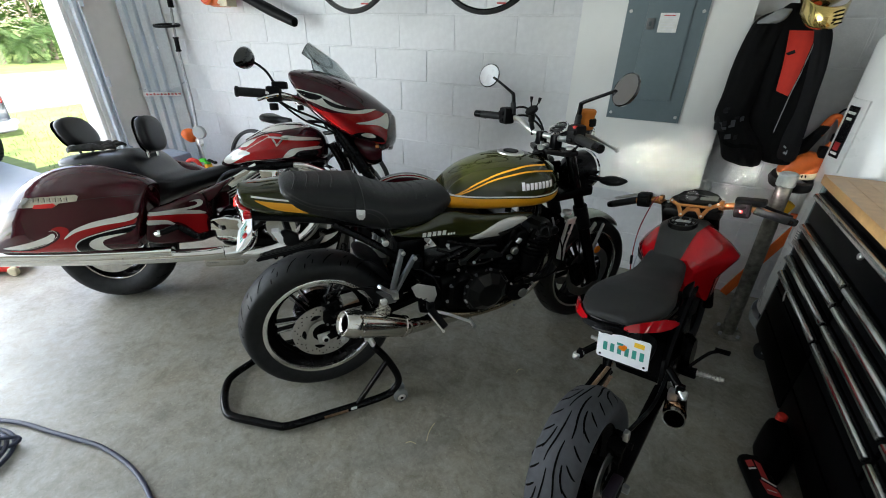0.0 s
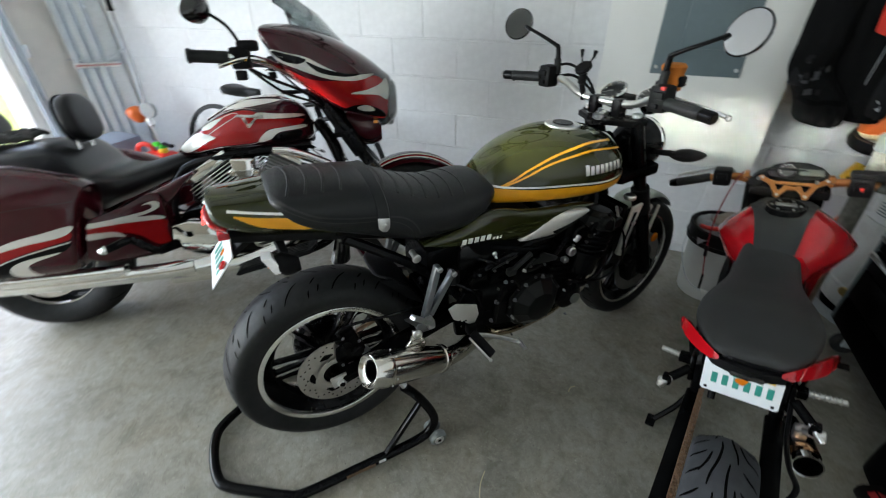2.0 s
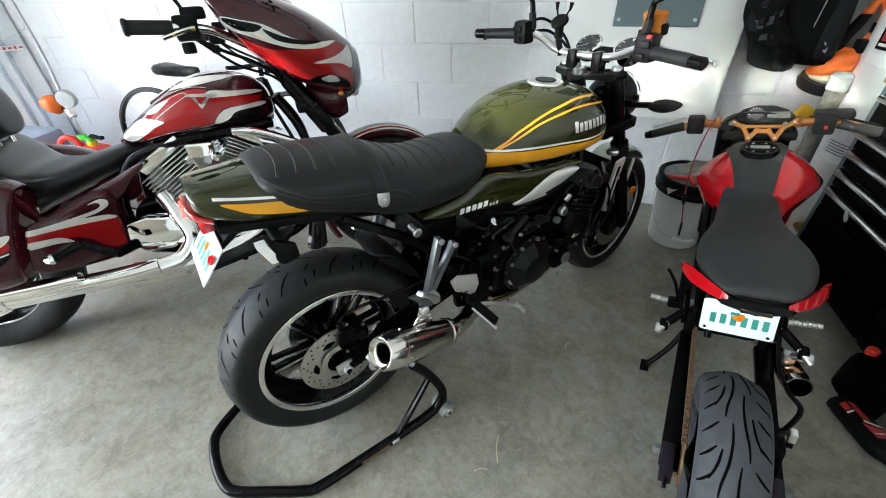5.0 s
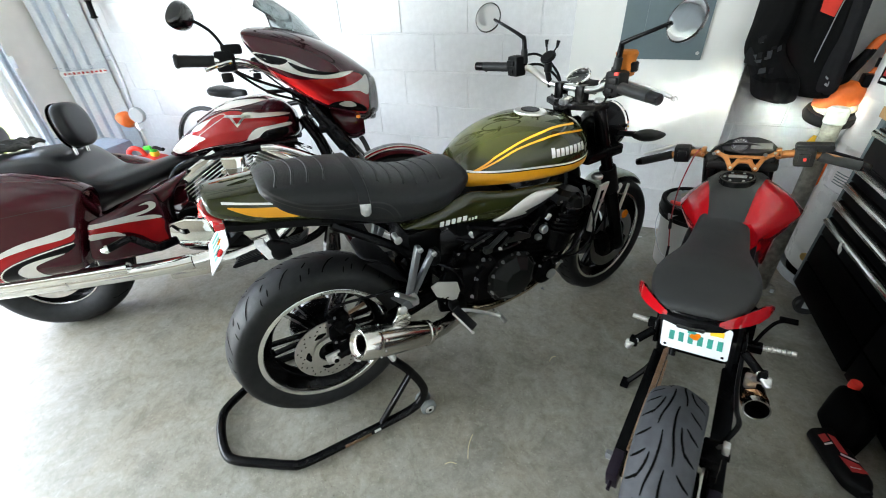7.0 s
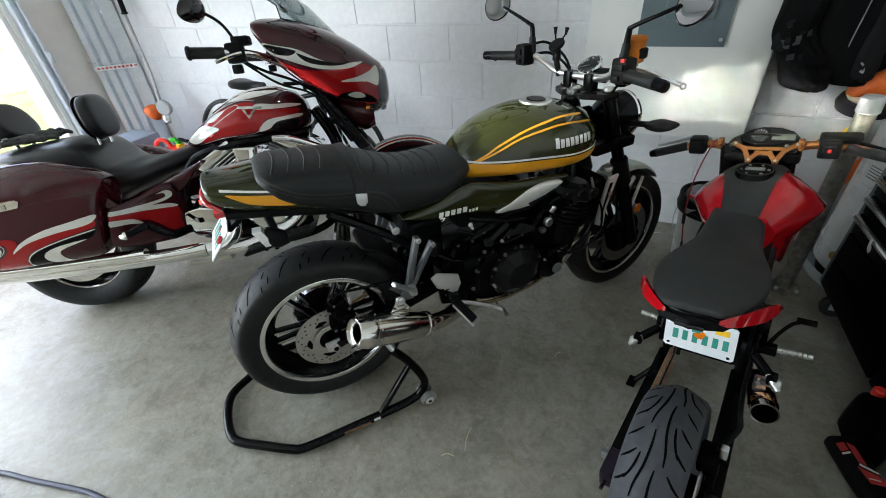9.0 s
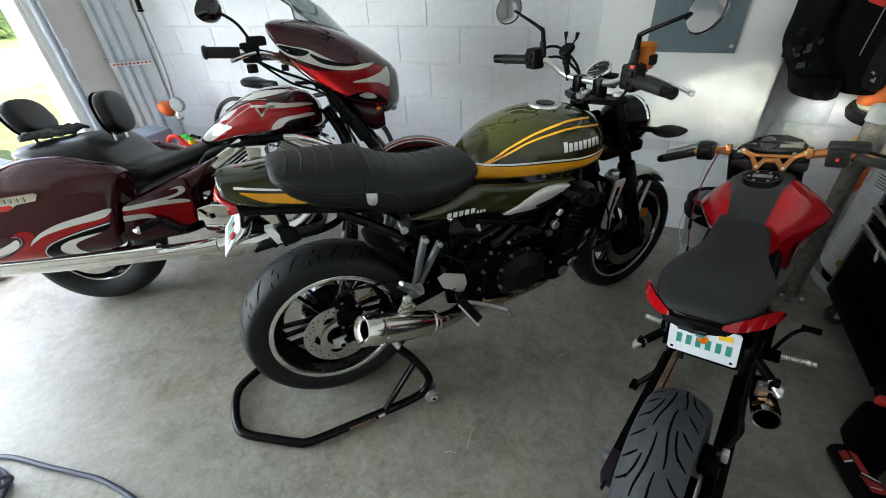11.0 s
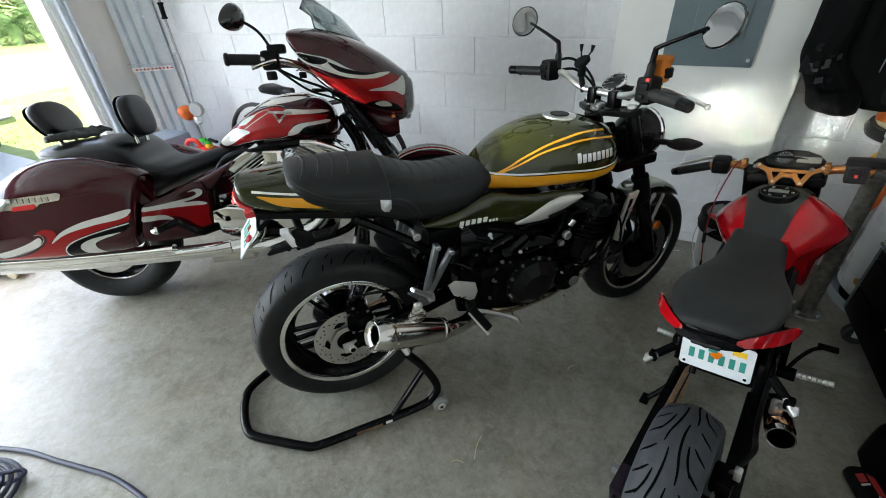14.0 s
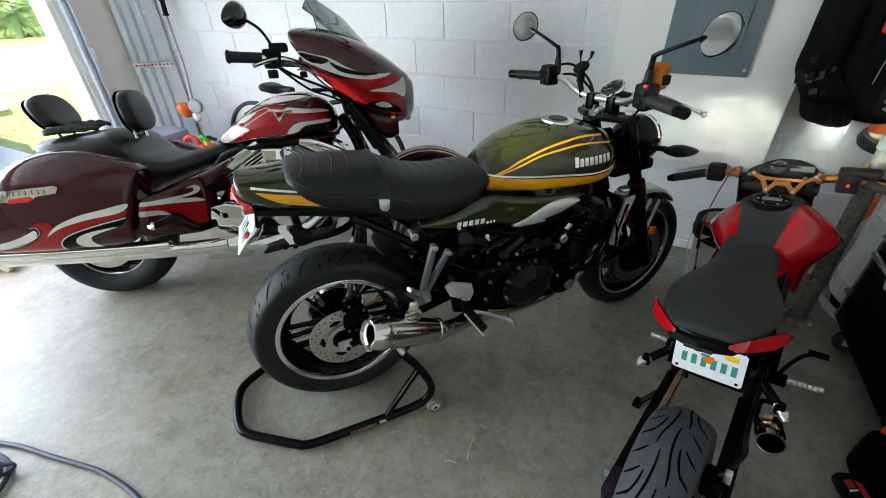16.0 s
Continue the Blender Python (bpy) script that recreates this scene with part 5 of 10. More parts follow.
for s in (-1, 1):
    part("grip", steered(rod((1.018, -0.278, 1.098), (0.985, -0.40, 1.094), 0.0175, 16, 0.003) if s < 0 else rod((1.018, 0.23, 1.114), (0.985, 0.355, 1.110), 0.0175, 16, 0.003)), RUBBER, retro, "black rubber grip")
    part("bar_end", steered(rod((0.986, -0.395, 1.0942), (0.974, -0.437, 1.0925), 0.0165, 16, 0.004) if s < 0 else rod((0.986, 0.35, 1.1105), (0.974, 0.395, 1.109), 0.0165, 16, 0.004)), BLACK_PAINT, retro)
    part("switch_pod", steered(moved(join(box(1.035, s * 0.268, 1.118, 0.055, 0.055, 0.075, 0.012), box(1.015, s * 0.272, 1.13, 0.03, 0.035, 0.02, 0.004), box(1.012, s * 0.268, 1.10, 0.025, 0.02, 0.014, 0.003)), pose(0, 0.02, -0.012) if s < 0 else pose(0, -0.055, 0))), BLACK_PLASTIC, retro, "black switch cluster")
    part("lever", steered(tube([(1.075, s * 0.235, 1.100), (1.09, s * 0.29, 1.095), (1.075, s * 0.36, 1.090), (1.06, s * 0.425, 1.082)], [0.01, 0.008, 0.0065, 0.006], 8)), ALU if s < 0 else BLACK_PAINT, retro, "hand lever")
    part("lever_ball", steered(moved(lathe([(0, -0.009), (0.006, -0.006), (0.008, 0), (0.006, 0.006), (0, 0.009)], 12, axis="z"), pose(1.058, s * 0.432, 1.080))), ALU if s < 0 else BLACK_PAINT, retro)
    part("lever_perch", steered(box(1.065, s * 0.225, 1.108, 0.045, 0.04, 0.03, 0.007)), SATIN_BLACK, retro)
    base_y = 0.225 if s < 0 else 0.190
    stem = part("mirror_stem", steered(tube([(1.055, s * base_y, 1.12), (1.055, s * (base_y + 0.007), 1.205), (1.05, s * (base_y + 0.02), 1.222), (1.065, s * 0.31, 1.25), (1.085, s * (0.36 if s < 0 else 0.41), 1.272)], [0.010, 0.009, 0.007, 0.006, 0.006], 10)), BLACK_PAINT, retro, "round black mirror on a bent stem")
    MIR = Matrix.Translation((1.085, s * (0.402 if s < 0 else 0.452), 1.279)) @ Matrix.Rotation(radians(8 + s * 18), 4, "Z") @ Matrix.Rotation(radians(20), 4, "Y")
    part("mirror_shell", steered(moved(lathe([(0.0, 0.022), (0.035, 0.018), (0.056, 0.006), (0.0585, -0.002), (0.056, -0.006), (0.053, -0.004)], 32, axis="x"), MIR)), GLOSS_BLACK, stem)
    part("mirror_face", steered(moved(lathe([(0.0, -0.0035), (0.03, -0.0038), (0.0545, -0.0045)], 32, axis="x"), MIR)), MIRROR, stem, "mirror glass")
    part("stem_boot", steered(rod((1.055, s * base_y, 1.125), (1.055, s * (base_y + 0.005), 1.178), 0.0125, 12, 0.003)), RUBBER, stem)
part("kill_switch", steered(box(1.012, -0.262, 1.138, 0.014, 0.014, 0.010, 0.003)), RED_PLASTIC, retro, "red stop switch")
part("brake_reservoir", steered(join(box(1.10, -0.215, 1.135, 0.05, 0.05, 0.02, 0.006), disc(0.020, 0.03, (1.11, -0.243, 1.145), "z", 0.004))), BLACK_PLASTIC, retro)
part("wrist_band", steered(lathe([(0.024, 0.0), (0.031, 0.004), (0.033, 0.026), (0.030, 0.048), (0.035, 0.068), (0.029, 0.076), (0.0, 0.077)], 24, (1.105, -0.222, 1.116), "z")), ORANGE_CLOTH, retro, "orange cloth sock over the brake reservoir")
part("brake_hose", steered(tube([(1.12, -0.20, 1.12), (1.19, -0.16, 1.08), (1.20, -0.08, 0.98), (1.22, -0.06, 0.86), (1.30, -0.08, 0.66), (1.34, -0.09, 0.38)], 0.005, 8)), BLACK_PLASTIC, retro)
part("clutch_cable", steered(tube([(1.08, 0.22, 1.11), (1.14, 0.18, 1.11), (1.19, 0.12, 1.04), (1.17, 0.09, 0.93), (1.08, 0.12, 0.80)], 0.005, 8)), BLACK_PLASTIC, retro)
part("throttle_cable", steered(tube([(1.05, 0.24, 1.135), (1.13, 0.20, 1.15), (1.18, 0.13, 1.08), (1.18, 0.08, 0.95)], 0.005, 8)), BLACK_PLASTIC, retro)
for s in (-1, 1):
    CLK = Matrix.Translation((1.252, s * 0.080, 1.052)) @ Matrix.Rotation(radians(-32), 4, "Y")
    clock = part("gauge", steered(moved(lathe([(0.0, -0.035), (0.04, -0.034), (0.047, -0.01), (0.048, 0.012)], 36, axis="z"), CLK)), CHROME, retro, "round chrome ringed gauge")
    part("bezel", steered(moved(lathe([(0.048, 0.006), (0.051, 0.012), (0.048, 0.018), (0.043, 0.016), (0.042, 0.010)], 36, axis="z"), CLK)), CHROME, clock)
    part("dial", steered(moved(disc(0.0435, 0.003, (0, 0, 0.009), "z", 0, 32), CLK)), DIAL_BLACK, clock, "black dial")
    for k in range(9):
        a = radians(-130 + 260 * k / 8 + 180)
        part("dial_mark", steered(moved(moved(box(0.036, 0, 0.0112, 0.008, 0.0018, 0.0008), Matrix.Rotation(a, 4, "Z")), CLK)), LABEL_WHITE, clock)
    part("needle", steered(moved(moved(box(0.014, 0, 0.0125, 0.030, 0.0016, 0.0008), Matrix.Rotation(radians(120), 4, "Z")), CLK)), LABEL_WHITE, clock)
part("display", steered(moved(box(0, 0, 0, 0.05, 0.06, 0.03, 0.006), Matrix.Translation((1.238, 0, 1.034)) @ Matrix.Rotation(radians(-32), 4, "Y"))), BLACK_PLASTIC, retro)
LAMP = Matrix.Translation((1.33, 0, 0.865))
lamp = part("headlight", steered(moved(lathe([(0.0, -0.09), (0.045, -0.085), (0.078, -0.055), (0.092, -0.01), (0.095, 0.03)], 40, axis="x"), LAMP)), BLACK_PAINT, retro, "round black headlight shell")
part("lamp_ring", steered(moved(lathe([(0.095, 0.028), (0.099, 0.034), (0.097, 0.046), (0.088, 0.05)], 40, axis="x"), LAMP)), CHROME, lamp)
part("lamp_glass", steered(moved(lathe([(0.0, 0.058), (0.05, 0.055), (0.088, 0.046)], 40, axis="x"), LAMP)), CLEAR_LENS, lamp)
for s in (-1, 1):
    part("lamp_bracket", steered(prism([(1.20, 0.90), (1.30, 0.895), (1.34, 0.87), (1.30, 0.83), (1.22, 0.80)], s * 0.10, s * 0.108, 0.003)), SATIN_BLACK, retro)
    part("indicator", steered(join(rod((1.30, s * 0.10, 0.86), (1.315, s * 0.175, 0.868), 0.011, 10, 0.002), loft([section(1.29, 0.868, 0.012, 0.010, 0.010, 14, 2, yc=s * 0.185), section(1.315, 0.868, 0.030, 0.022, 0.022, 14, 2.2, yc=s * 0.205), section(1.345, 0.87, 0.034, 0.020, 0.020, 14, 2.2, yc=s * 0.225), section(1.375, 0.87, 0.014, 0.008, 0.008, 14, 2, yc=s * 0.245)]))), BLACK_PLASTIC, retro, "dark indicator")
    rear_ind = part("indicator", moved(join(bar((-0.10, s * 0.05, 0.862), (-0.09, s * 0.105, 0.822), 0.022, 0.03, 0.006), loft([section(-0.125, 0.815, 0.014, 0.012, 0.012, 14, 2.4, yc=s * 0.115), section(-0.10, 0.81, 0.022, 0.034, 0.034, 14, 2.4, yc=s * 0.122), section(-0.06, 0.80, 0.012, 0.02, 0.02, 14, 2.4, yc=s * 0.122)])), pose(0.052, 0, -0.008)), BLACK_PLASTIC, retro, "rear indicator with a clear lens")
    part("lens", rings([[(x + 0.052 + 0.40 * (0.852 - z), s * 0.122 + y, z) for y, z in ((-0.019, 0.840), (0.019, 0.837), (0.016, 0.790), (-0.014, 0.785))] for x in (-0.152, -0.128)], cap=True), FROSTED, rear_ind, "clear indicator lens", smooth=0)
    part("reflector_bowl", rings([[(x + 0.052 + 0.40 * (0.852 - z), s * 0.122 + y, z) for y, z in ((-0.012, 0.830), (0.012, 0.828), (0.010, 0.797), (-0.009, 0.794))] for x in (-0.1528, -0.150)], cap=True), DARK_CHROME, rear_ind, "dark reflector bowl", smooth=0)
    part("bulb", box(-0.0835, s * 0.120, 0.806, 0.006, 0.012, 0.010, 0.002), AMBER_LENS, rear_ind)
mount = part("phone_mount", steered(moved(join(rod((1.11, 0.115, 1.07), (1.10, 0.125, 1.125), 0.011, 10, 0.002), rod((1.10, 0.125, 1.125), (1.095, 0.12, 1.165), 0.015, 12, 0.004), moved(disc(0.03, 0.016, (0, 0, 0), "z", 0.004), pose(1.09, 0.118, 1.18, 0, -35, 0))), pose(0.005, -0.012, -0.03))), BLACK_PLASTIC, retro, "black spring phone mount")
for dy in (-0.02, 0.02):
    part("mount_arm", steered(moved(join(rod((1.095, 0.118 + dy * 0.5, 1.185), (1.105, 0.118 + dy * 1.3, 1.215), 0.003, 8), rod((1.105, 0.118 + dy * 1.3, 1.212), (1.108, 0.118 + dy * 1.5, 1.236), (0.004, 0.008), 10)), pose(0.005, -0.012, -0.03))), BLACK_PLASTIC, mount)
# number plate with its lettering as plain bars
plate_m = Matrix.Translation((-0.190, 0, 0.797)) @ Matrix.Rotation(radians(40), 4, "Y")
zplate = part("number_plate", moved(box(0, 0, 0, 0.004, 0.178, 0.102, 0.0015), plate_m), PLATE_WHITE, retro, "white number plate")
for k in range(5):
    part("plate_bar", moved(box(-0.0025, -0.055 + 0.027 * k, -0.006, 0.001, 0.016, 0.04), plate_m), PLATE_GREEN, zplate)
part("plate_fruit", moved(disc(0.011, 0.001, (-0.003, 0.0, 0.012), "x", n=14), plate_m), AMBER_LENS, zplate)
part("plate_reflector", moved(disc(0.0125, 0.01, (-0.007, -0.074, 0.014), "x", 0.003, 16), plate_m), RED_LENS, zplate, "red reflector")
part("plate_bracket", join(bar((-0.160, 0, 0.815), (-0.08, 0, 0.87), 0.09, 0.016, 0.004), box(-0.135, 0, 0.868, 0.05, 0.04, 0.02, 0.006)), BLACK_PLASTIC, retro)
part("plate_lamp", box(-0.168, 0, 0.862, 0.03, 0.05, 0.022, 0.006), RED_LENS, retro)

# ---- paddock stand under the rear wheel ----
stand = tagged(empty("paddock_stand", RETRO), "black tubular steel paddock stand lifting the rear wheel", "paddock stand")
part("base_tube", tube([(0.27, -0.262, 0.045), (0.20, -0.263, 0.03), (0.0, -0.262, 0.022), (-0.17, -0.262, 0.022), (-0.225, -0.24, 0.022), (-0.30, -0.19, 0.022), (-0.385, -0.13, 0.022), (-0.415, -0.085, 0.022), (-0.425, 0.0, 0.022),
                        (-0.415, 0.085, 0.022), (-0.385, 0.13, 0.022), (-0.30, 0.19, 0.022), (-0.225, 0.24, 0.022), (-0.17, 0.262, 0.022), (0.0, 0.262, 0.022), (0.20, 0.263, 0.03), (0.27, 0.262, 0.045)], 0.0165, 14, 5), BLACK_PAINT, stand, "glossy black base tube")
for s in (-1, 1):
    part("upright", tube([(0.27, s * 0.262, 0.045), (0.30, s * 0.26, 0.09), (0.292, s * 0.257, 0.15), (0.25, s * 0.25, 0.245), (0.205, s * 0.243, 0.315)], 0.0155, 12), BLACK_PAINT, stand)
    part("brace", bar((0.115, s * 0.262, 0.035), (0.258, s * 0.252, 0.225), 0.018, 0.018, 0.004), BLACK_PAINT, stand)
    wheel_ = part("caster", disc(0.031, 0.026, (0.302, s * 0.285, 0.031), bevel=0.006, n=24), CASTER_GREY, stand, "grey caster wheel")
    part("caster_hub", lathe([(0.007, -0.0155), (0.016, -0.0155), (0.018, -0.013)], 20, (0.302, s * 0.285, 0.031)) if s < 0 else lathe([(0.007, 0.0155), (0.016, 0.0155), (0.018, 0.013)], 20, (0.302, s * 0.285, 0.031)), ALU, wheel_)
    part("axle_bolt", disc(0.007, 0.034, (0.302, s * 0.285, 0.031), bevel=0.001, n=12), GROOVE, wheel_)
    part("caster", disc(0.031, 0.026, (0.302, s * 0.235, 0.031), bevel=0.006, n=24), CASTER_GREY, stand)
    part("hook", join(rod((0.215, s * 0.245, 0.30), (0.195, s * 0.225, 0.345), 0.012, 12, 0.003), box(0.19, s * 0.215, 0.35, 0.03, 0.04, 0.02, 0.004)), ALU, stand, "zinc plated hook")
    part("sticker", box(0.02, s * 0.2785, 0.026, 0.10, 0.002, 0.014), CHAIN_STEEL, stand)
    part("sticker", box(0.095, s * 0.2785, 0.030, 0.025, 0.002, 0.013), LABEL_WHITE, stand)

# ---- touring bagger, maroon with red and white flames, leaning on its side stand ----
BAGGER = Matrix.Translation((-1.02, 1.265, 0)) @ Matrix.Rotation(radians(34), 4, "Z") @ Matrix.Rotation(radians(-10), 4, "X") @ Matrix.Scale(0.96, 4)
bagger = tagged(empty("motorcycle", BAGGER), "maroon touring motorcycle with red and white flames and saddlebags", "motorcycle")
BR, BF = (0, -0.045, 0.316), (1.71, 0, 0.318)
bw = part("rear_wheel", rim_mesh(0.205, 0.15, BR), BLACK_PAINT, bagger, "black cast wheel with a bright edge")
for s in (-1, 1):
    part("rim_edge", lathe([(0.210, s * 0.060), (0.207, s * 0.0625), (0.196, s * 0.061), (0.194, s * 0.055)], 64, BR), RIM_ALLOY, bw)
part("tyre", lathe(tyre_profile(0.324, 0.205, 0.18), 64, BR), RUBBER, bw, "black touring tyre")
tagged(part("groove", tread(0.324, 0.205, 0.18, BR, [[(0, -0.95), (6, -0.6), (9, -0.3)], [(12, 0.95), (18, 0.6), (21, 0.3)], [(0, -0.2), (12, -0.14), (24, -0.2)], [(0, 0.2), (12, 0.14), (24, 0.2)]], 0.006, 16), GROOVE, bw), kind="stuff")
part("hub", lathe([(0.02, -0.08), (0.06, -0.07), (0.06, 0.07), (0.02, 0.08)], 28, BR), ALU, bw)
for k in range(7):
    a = 2 * math.pi * k / 7
    part("spoke", bar((0.05 * math.cos(a), BR[1], BR[2] + 0.05 * math.sin(a)), (0.168 * math.cos(a), BR[1], BR[2] + 0.168 * math.sin(a)), 0.03, 0.03, 0.006, up=(0, 1, 0)), BLACK_PAINT, bw)
part("brake_disc", lathe([(0.08, -0.093), (0.148, -0.093), (0.148, -0.088), (0.08, -0.088)], 40, BR, closed=True), DISC_STEEL, bw)
part("drive_belt", lathe([(0.10, 0.085), (0.12, 0.085), (0.12, 0.11), (0.10, 0.11)], 40, BR, closed=True), RUBBER, bagger)
bfw = part("front_wheel", rim_mesh(0.232, 0.10, BF), ALU, bagger, "cast aluminium wheel")
part("tyre", lathe(tyre_profile(0.320, 0.232, 0.13), 64, BF), RUBBER, bfw, "black touring tyre")
for k in range(7):
    a = 2 * math.pi * k / 7
    part("spoke", bar((1.71 + 0.04 * math.cos(a), 0, 0.318 + 0.04 * math.sin(a)), (1.71 + 0.195 * math.cos(a), 0, 0.318 + 0.195 * math.sin(a)), 0.026, 0.03, 0.006, up=(0, 1, 0)), ALU, bfw)
for y in (-0.07, 0.07):
    part("brake_disc", lathe([(0.09, y - 0.0025), (0.15, y - 0.0025), (0.15, y + 0.0025), (0.09, y + 0.0025)], 40, BF, closed=True), DISC_STEEL, bfw)
# front mudguard: an arched shell over the wheel
rows = []
for k in range(24):
    a = radians(25 + 8.0 * k)
    rows.append([(BF[0] + r * math.cos(a), y, BF[2] + r * math.sin(a)) for r, y in ((0.318, -0.088), (0.335, -0.086), (0.352, -0.06), (0.360, 0.0), (0.352, 0.06), (0.335, 0.086), (0.318, 0.088), (0.330, 0.078), (0.345, 0.05), (0.352, 0.0), (0.345, -0.05), (0.330, -0.078))])
guard = part("front_fender", rings(rows), MAROON_PAINT, bagger, "maroon front mudguard with cream pinstripes")
for y, mat in ((-0.052, CREAM_PAINT), (-0.066, RED_PAINT), (-0.074, CREAM_PAINT)):
    part("pinstripe", tube([(BF[0] + float(np.interp(-y, (0, 0.06, 0.086), (0.3605, 0.3525, 0.3355))) * math.cos(radians(30 + 10 * k)), y, BF[2] + float(np.interp(-y, (0, 0.06, 0.086), (0.3605, 0.3525, 0.3355))) * math.sin(radians(30 + 10 * k))) for k in range(14)], 0.004, 6, 2), mat, guard)

# exhausts: long chrome pipes under the bags
for s in (-1, 1):
    pipe = part("exhaust", tube([(-0.46, s * 0.345, 0.345), (-0.2, s * 0.345, 0.335), (0.2, s * 0.345, 0.318), (0.55, s * 0.345, 0.315), (0.70, s * 0.335, 0.32)], [0.036, 0.037, 0.037, 0.035, 0.033], 20), CHROME, bagger, "long chrome exhaust pipe")
    part("heat_shield", tube([(-0.44, s * 0.362, 0.368), (0.0, s * 0.362, 0.352), (0.45, s * 0.362, 0.346)], [0.028, 0.030, 0.026], 16), CHROME, pipe)
    part("pipe_end", lathe([(0.037, 0.0), (0.028, 0.004), (0.028, 0.08), (0.0, 0.08)], 20, (-0.463, s * 0.345, 0.345), "x"), GROOVE, pipe)
    part("pipe_band", moved(lathe([(0.037, -0.01), (0.041, -0.008), (0.041, 0.008), (0.037, 0.01)], 24, axis="x"), pose(0.20, s * 0.345, 0.319)), CHROME, pipe)
    if s < 0:
        part("header", tube([(0.70, -0.335, 0.315), (0.78, -0.315, 0.325), (0.835, -0.29, 0.39), (0.81, -0.25, 0.48), (0.77, -0.20, 0.56)], 0.034, 16), CHROME, pipe)
        part("header", tube([(0.70, -0.32, 0.30), (0.90, -0.30, 0.30), (1.10, -0.26, 0.36), (1.20, -0.2, 0.48), (1.20, -0.14, 0.56)], 0.030, 16), CHROME, pipe)
part("muffler_box", box(0.66, -0.20, 0.245, 0.22, 0.14, 0.07, 0.02), STEEL, bagger)

# saddlebags
GROOVE_BLACK = material("shadow_gap", (0.004, 0.003, 0.003), 0.6)
BAG = [(-0.335, 0.418, 0.060, 0.008, 0.022, 0.34), (-0.31, 0.43, 0.085, 0.04, 0.038, 0.35), (-0.25, 0.455, 0.10, 0.125, 0.065, 0.352), (-0.17, 0.50, 0.112, 0.19, 0.115, 0.355), (-0.08, 0.52, 0.116, 0.238, 0.138, 0.357), (0.03, 0.53, 0.118, 0.27, 0.150, 0.358),
       (0.14, 0.54, 0.117, 0.268, 0.158, 0.357), (0.25, 0.545, 0.113, 0.225, 0.165, 0.353), (0.31, 0.545, 0.110, 0.195, 0.165, 0.35), (0.348, 0.545, 0.105, 0.172, 0.158, 0.347), (0.360, 0.545, 0.092, 0.155, 0.142, 0.344), (0.363, 0.545, 0.05, 0.10, 0.09, 0.342)]


def raked(ring, x):
    """Lean the front face of a saddlebag forward towards its top."""
    k = 0.30 * min(max((x - 0.08) / 0.22, 0), 1)
    return [(a + k * (c - 0.5), b, c) for a, b, c in ring]


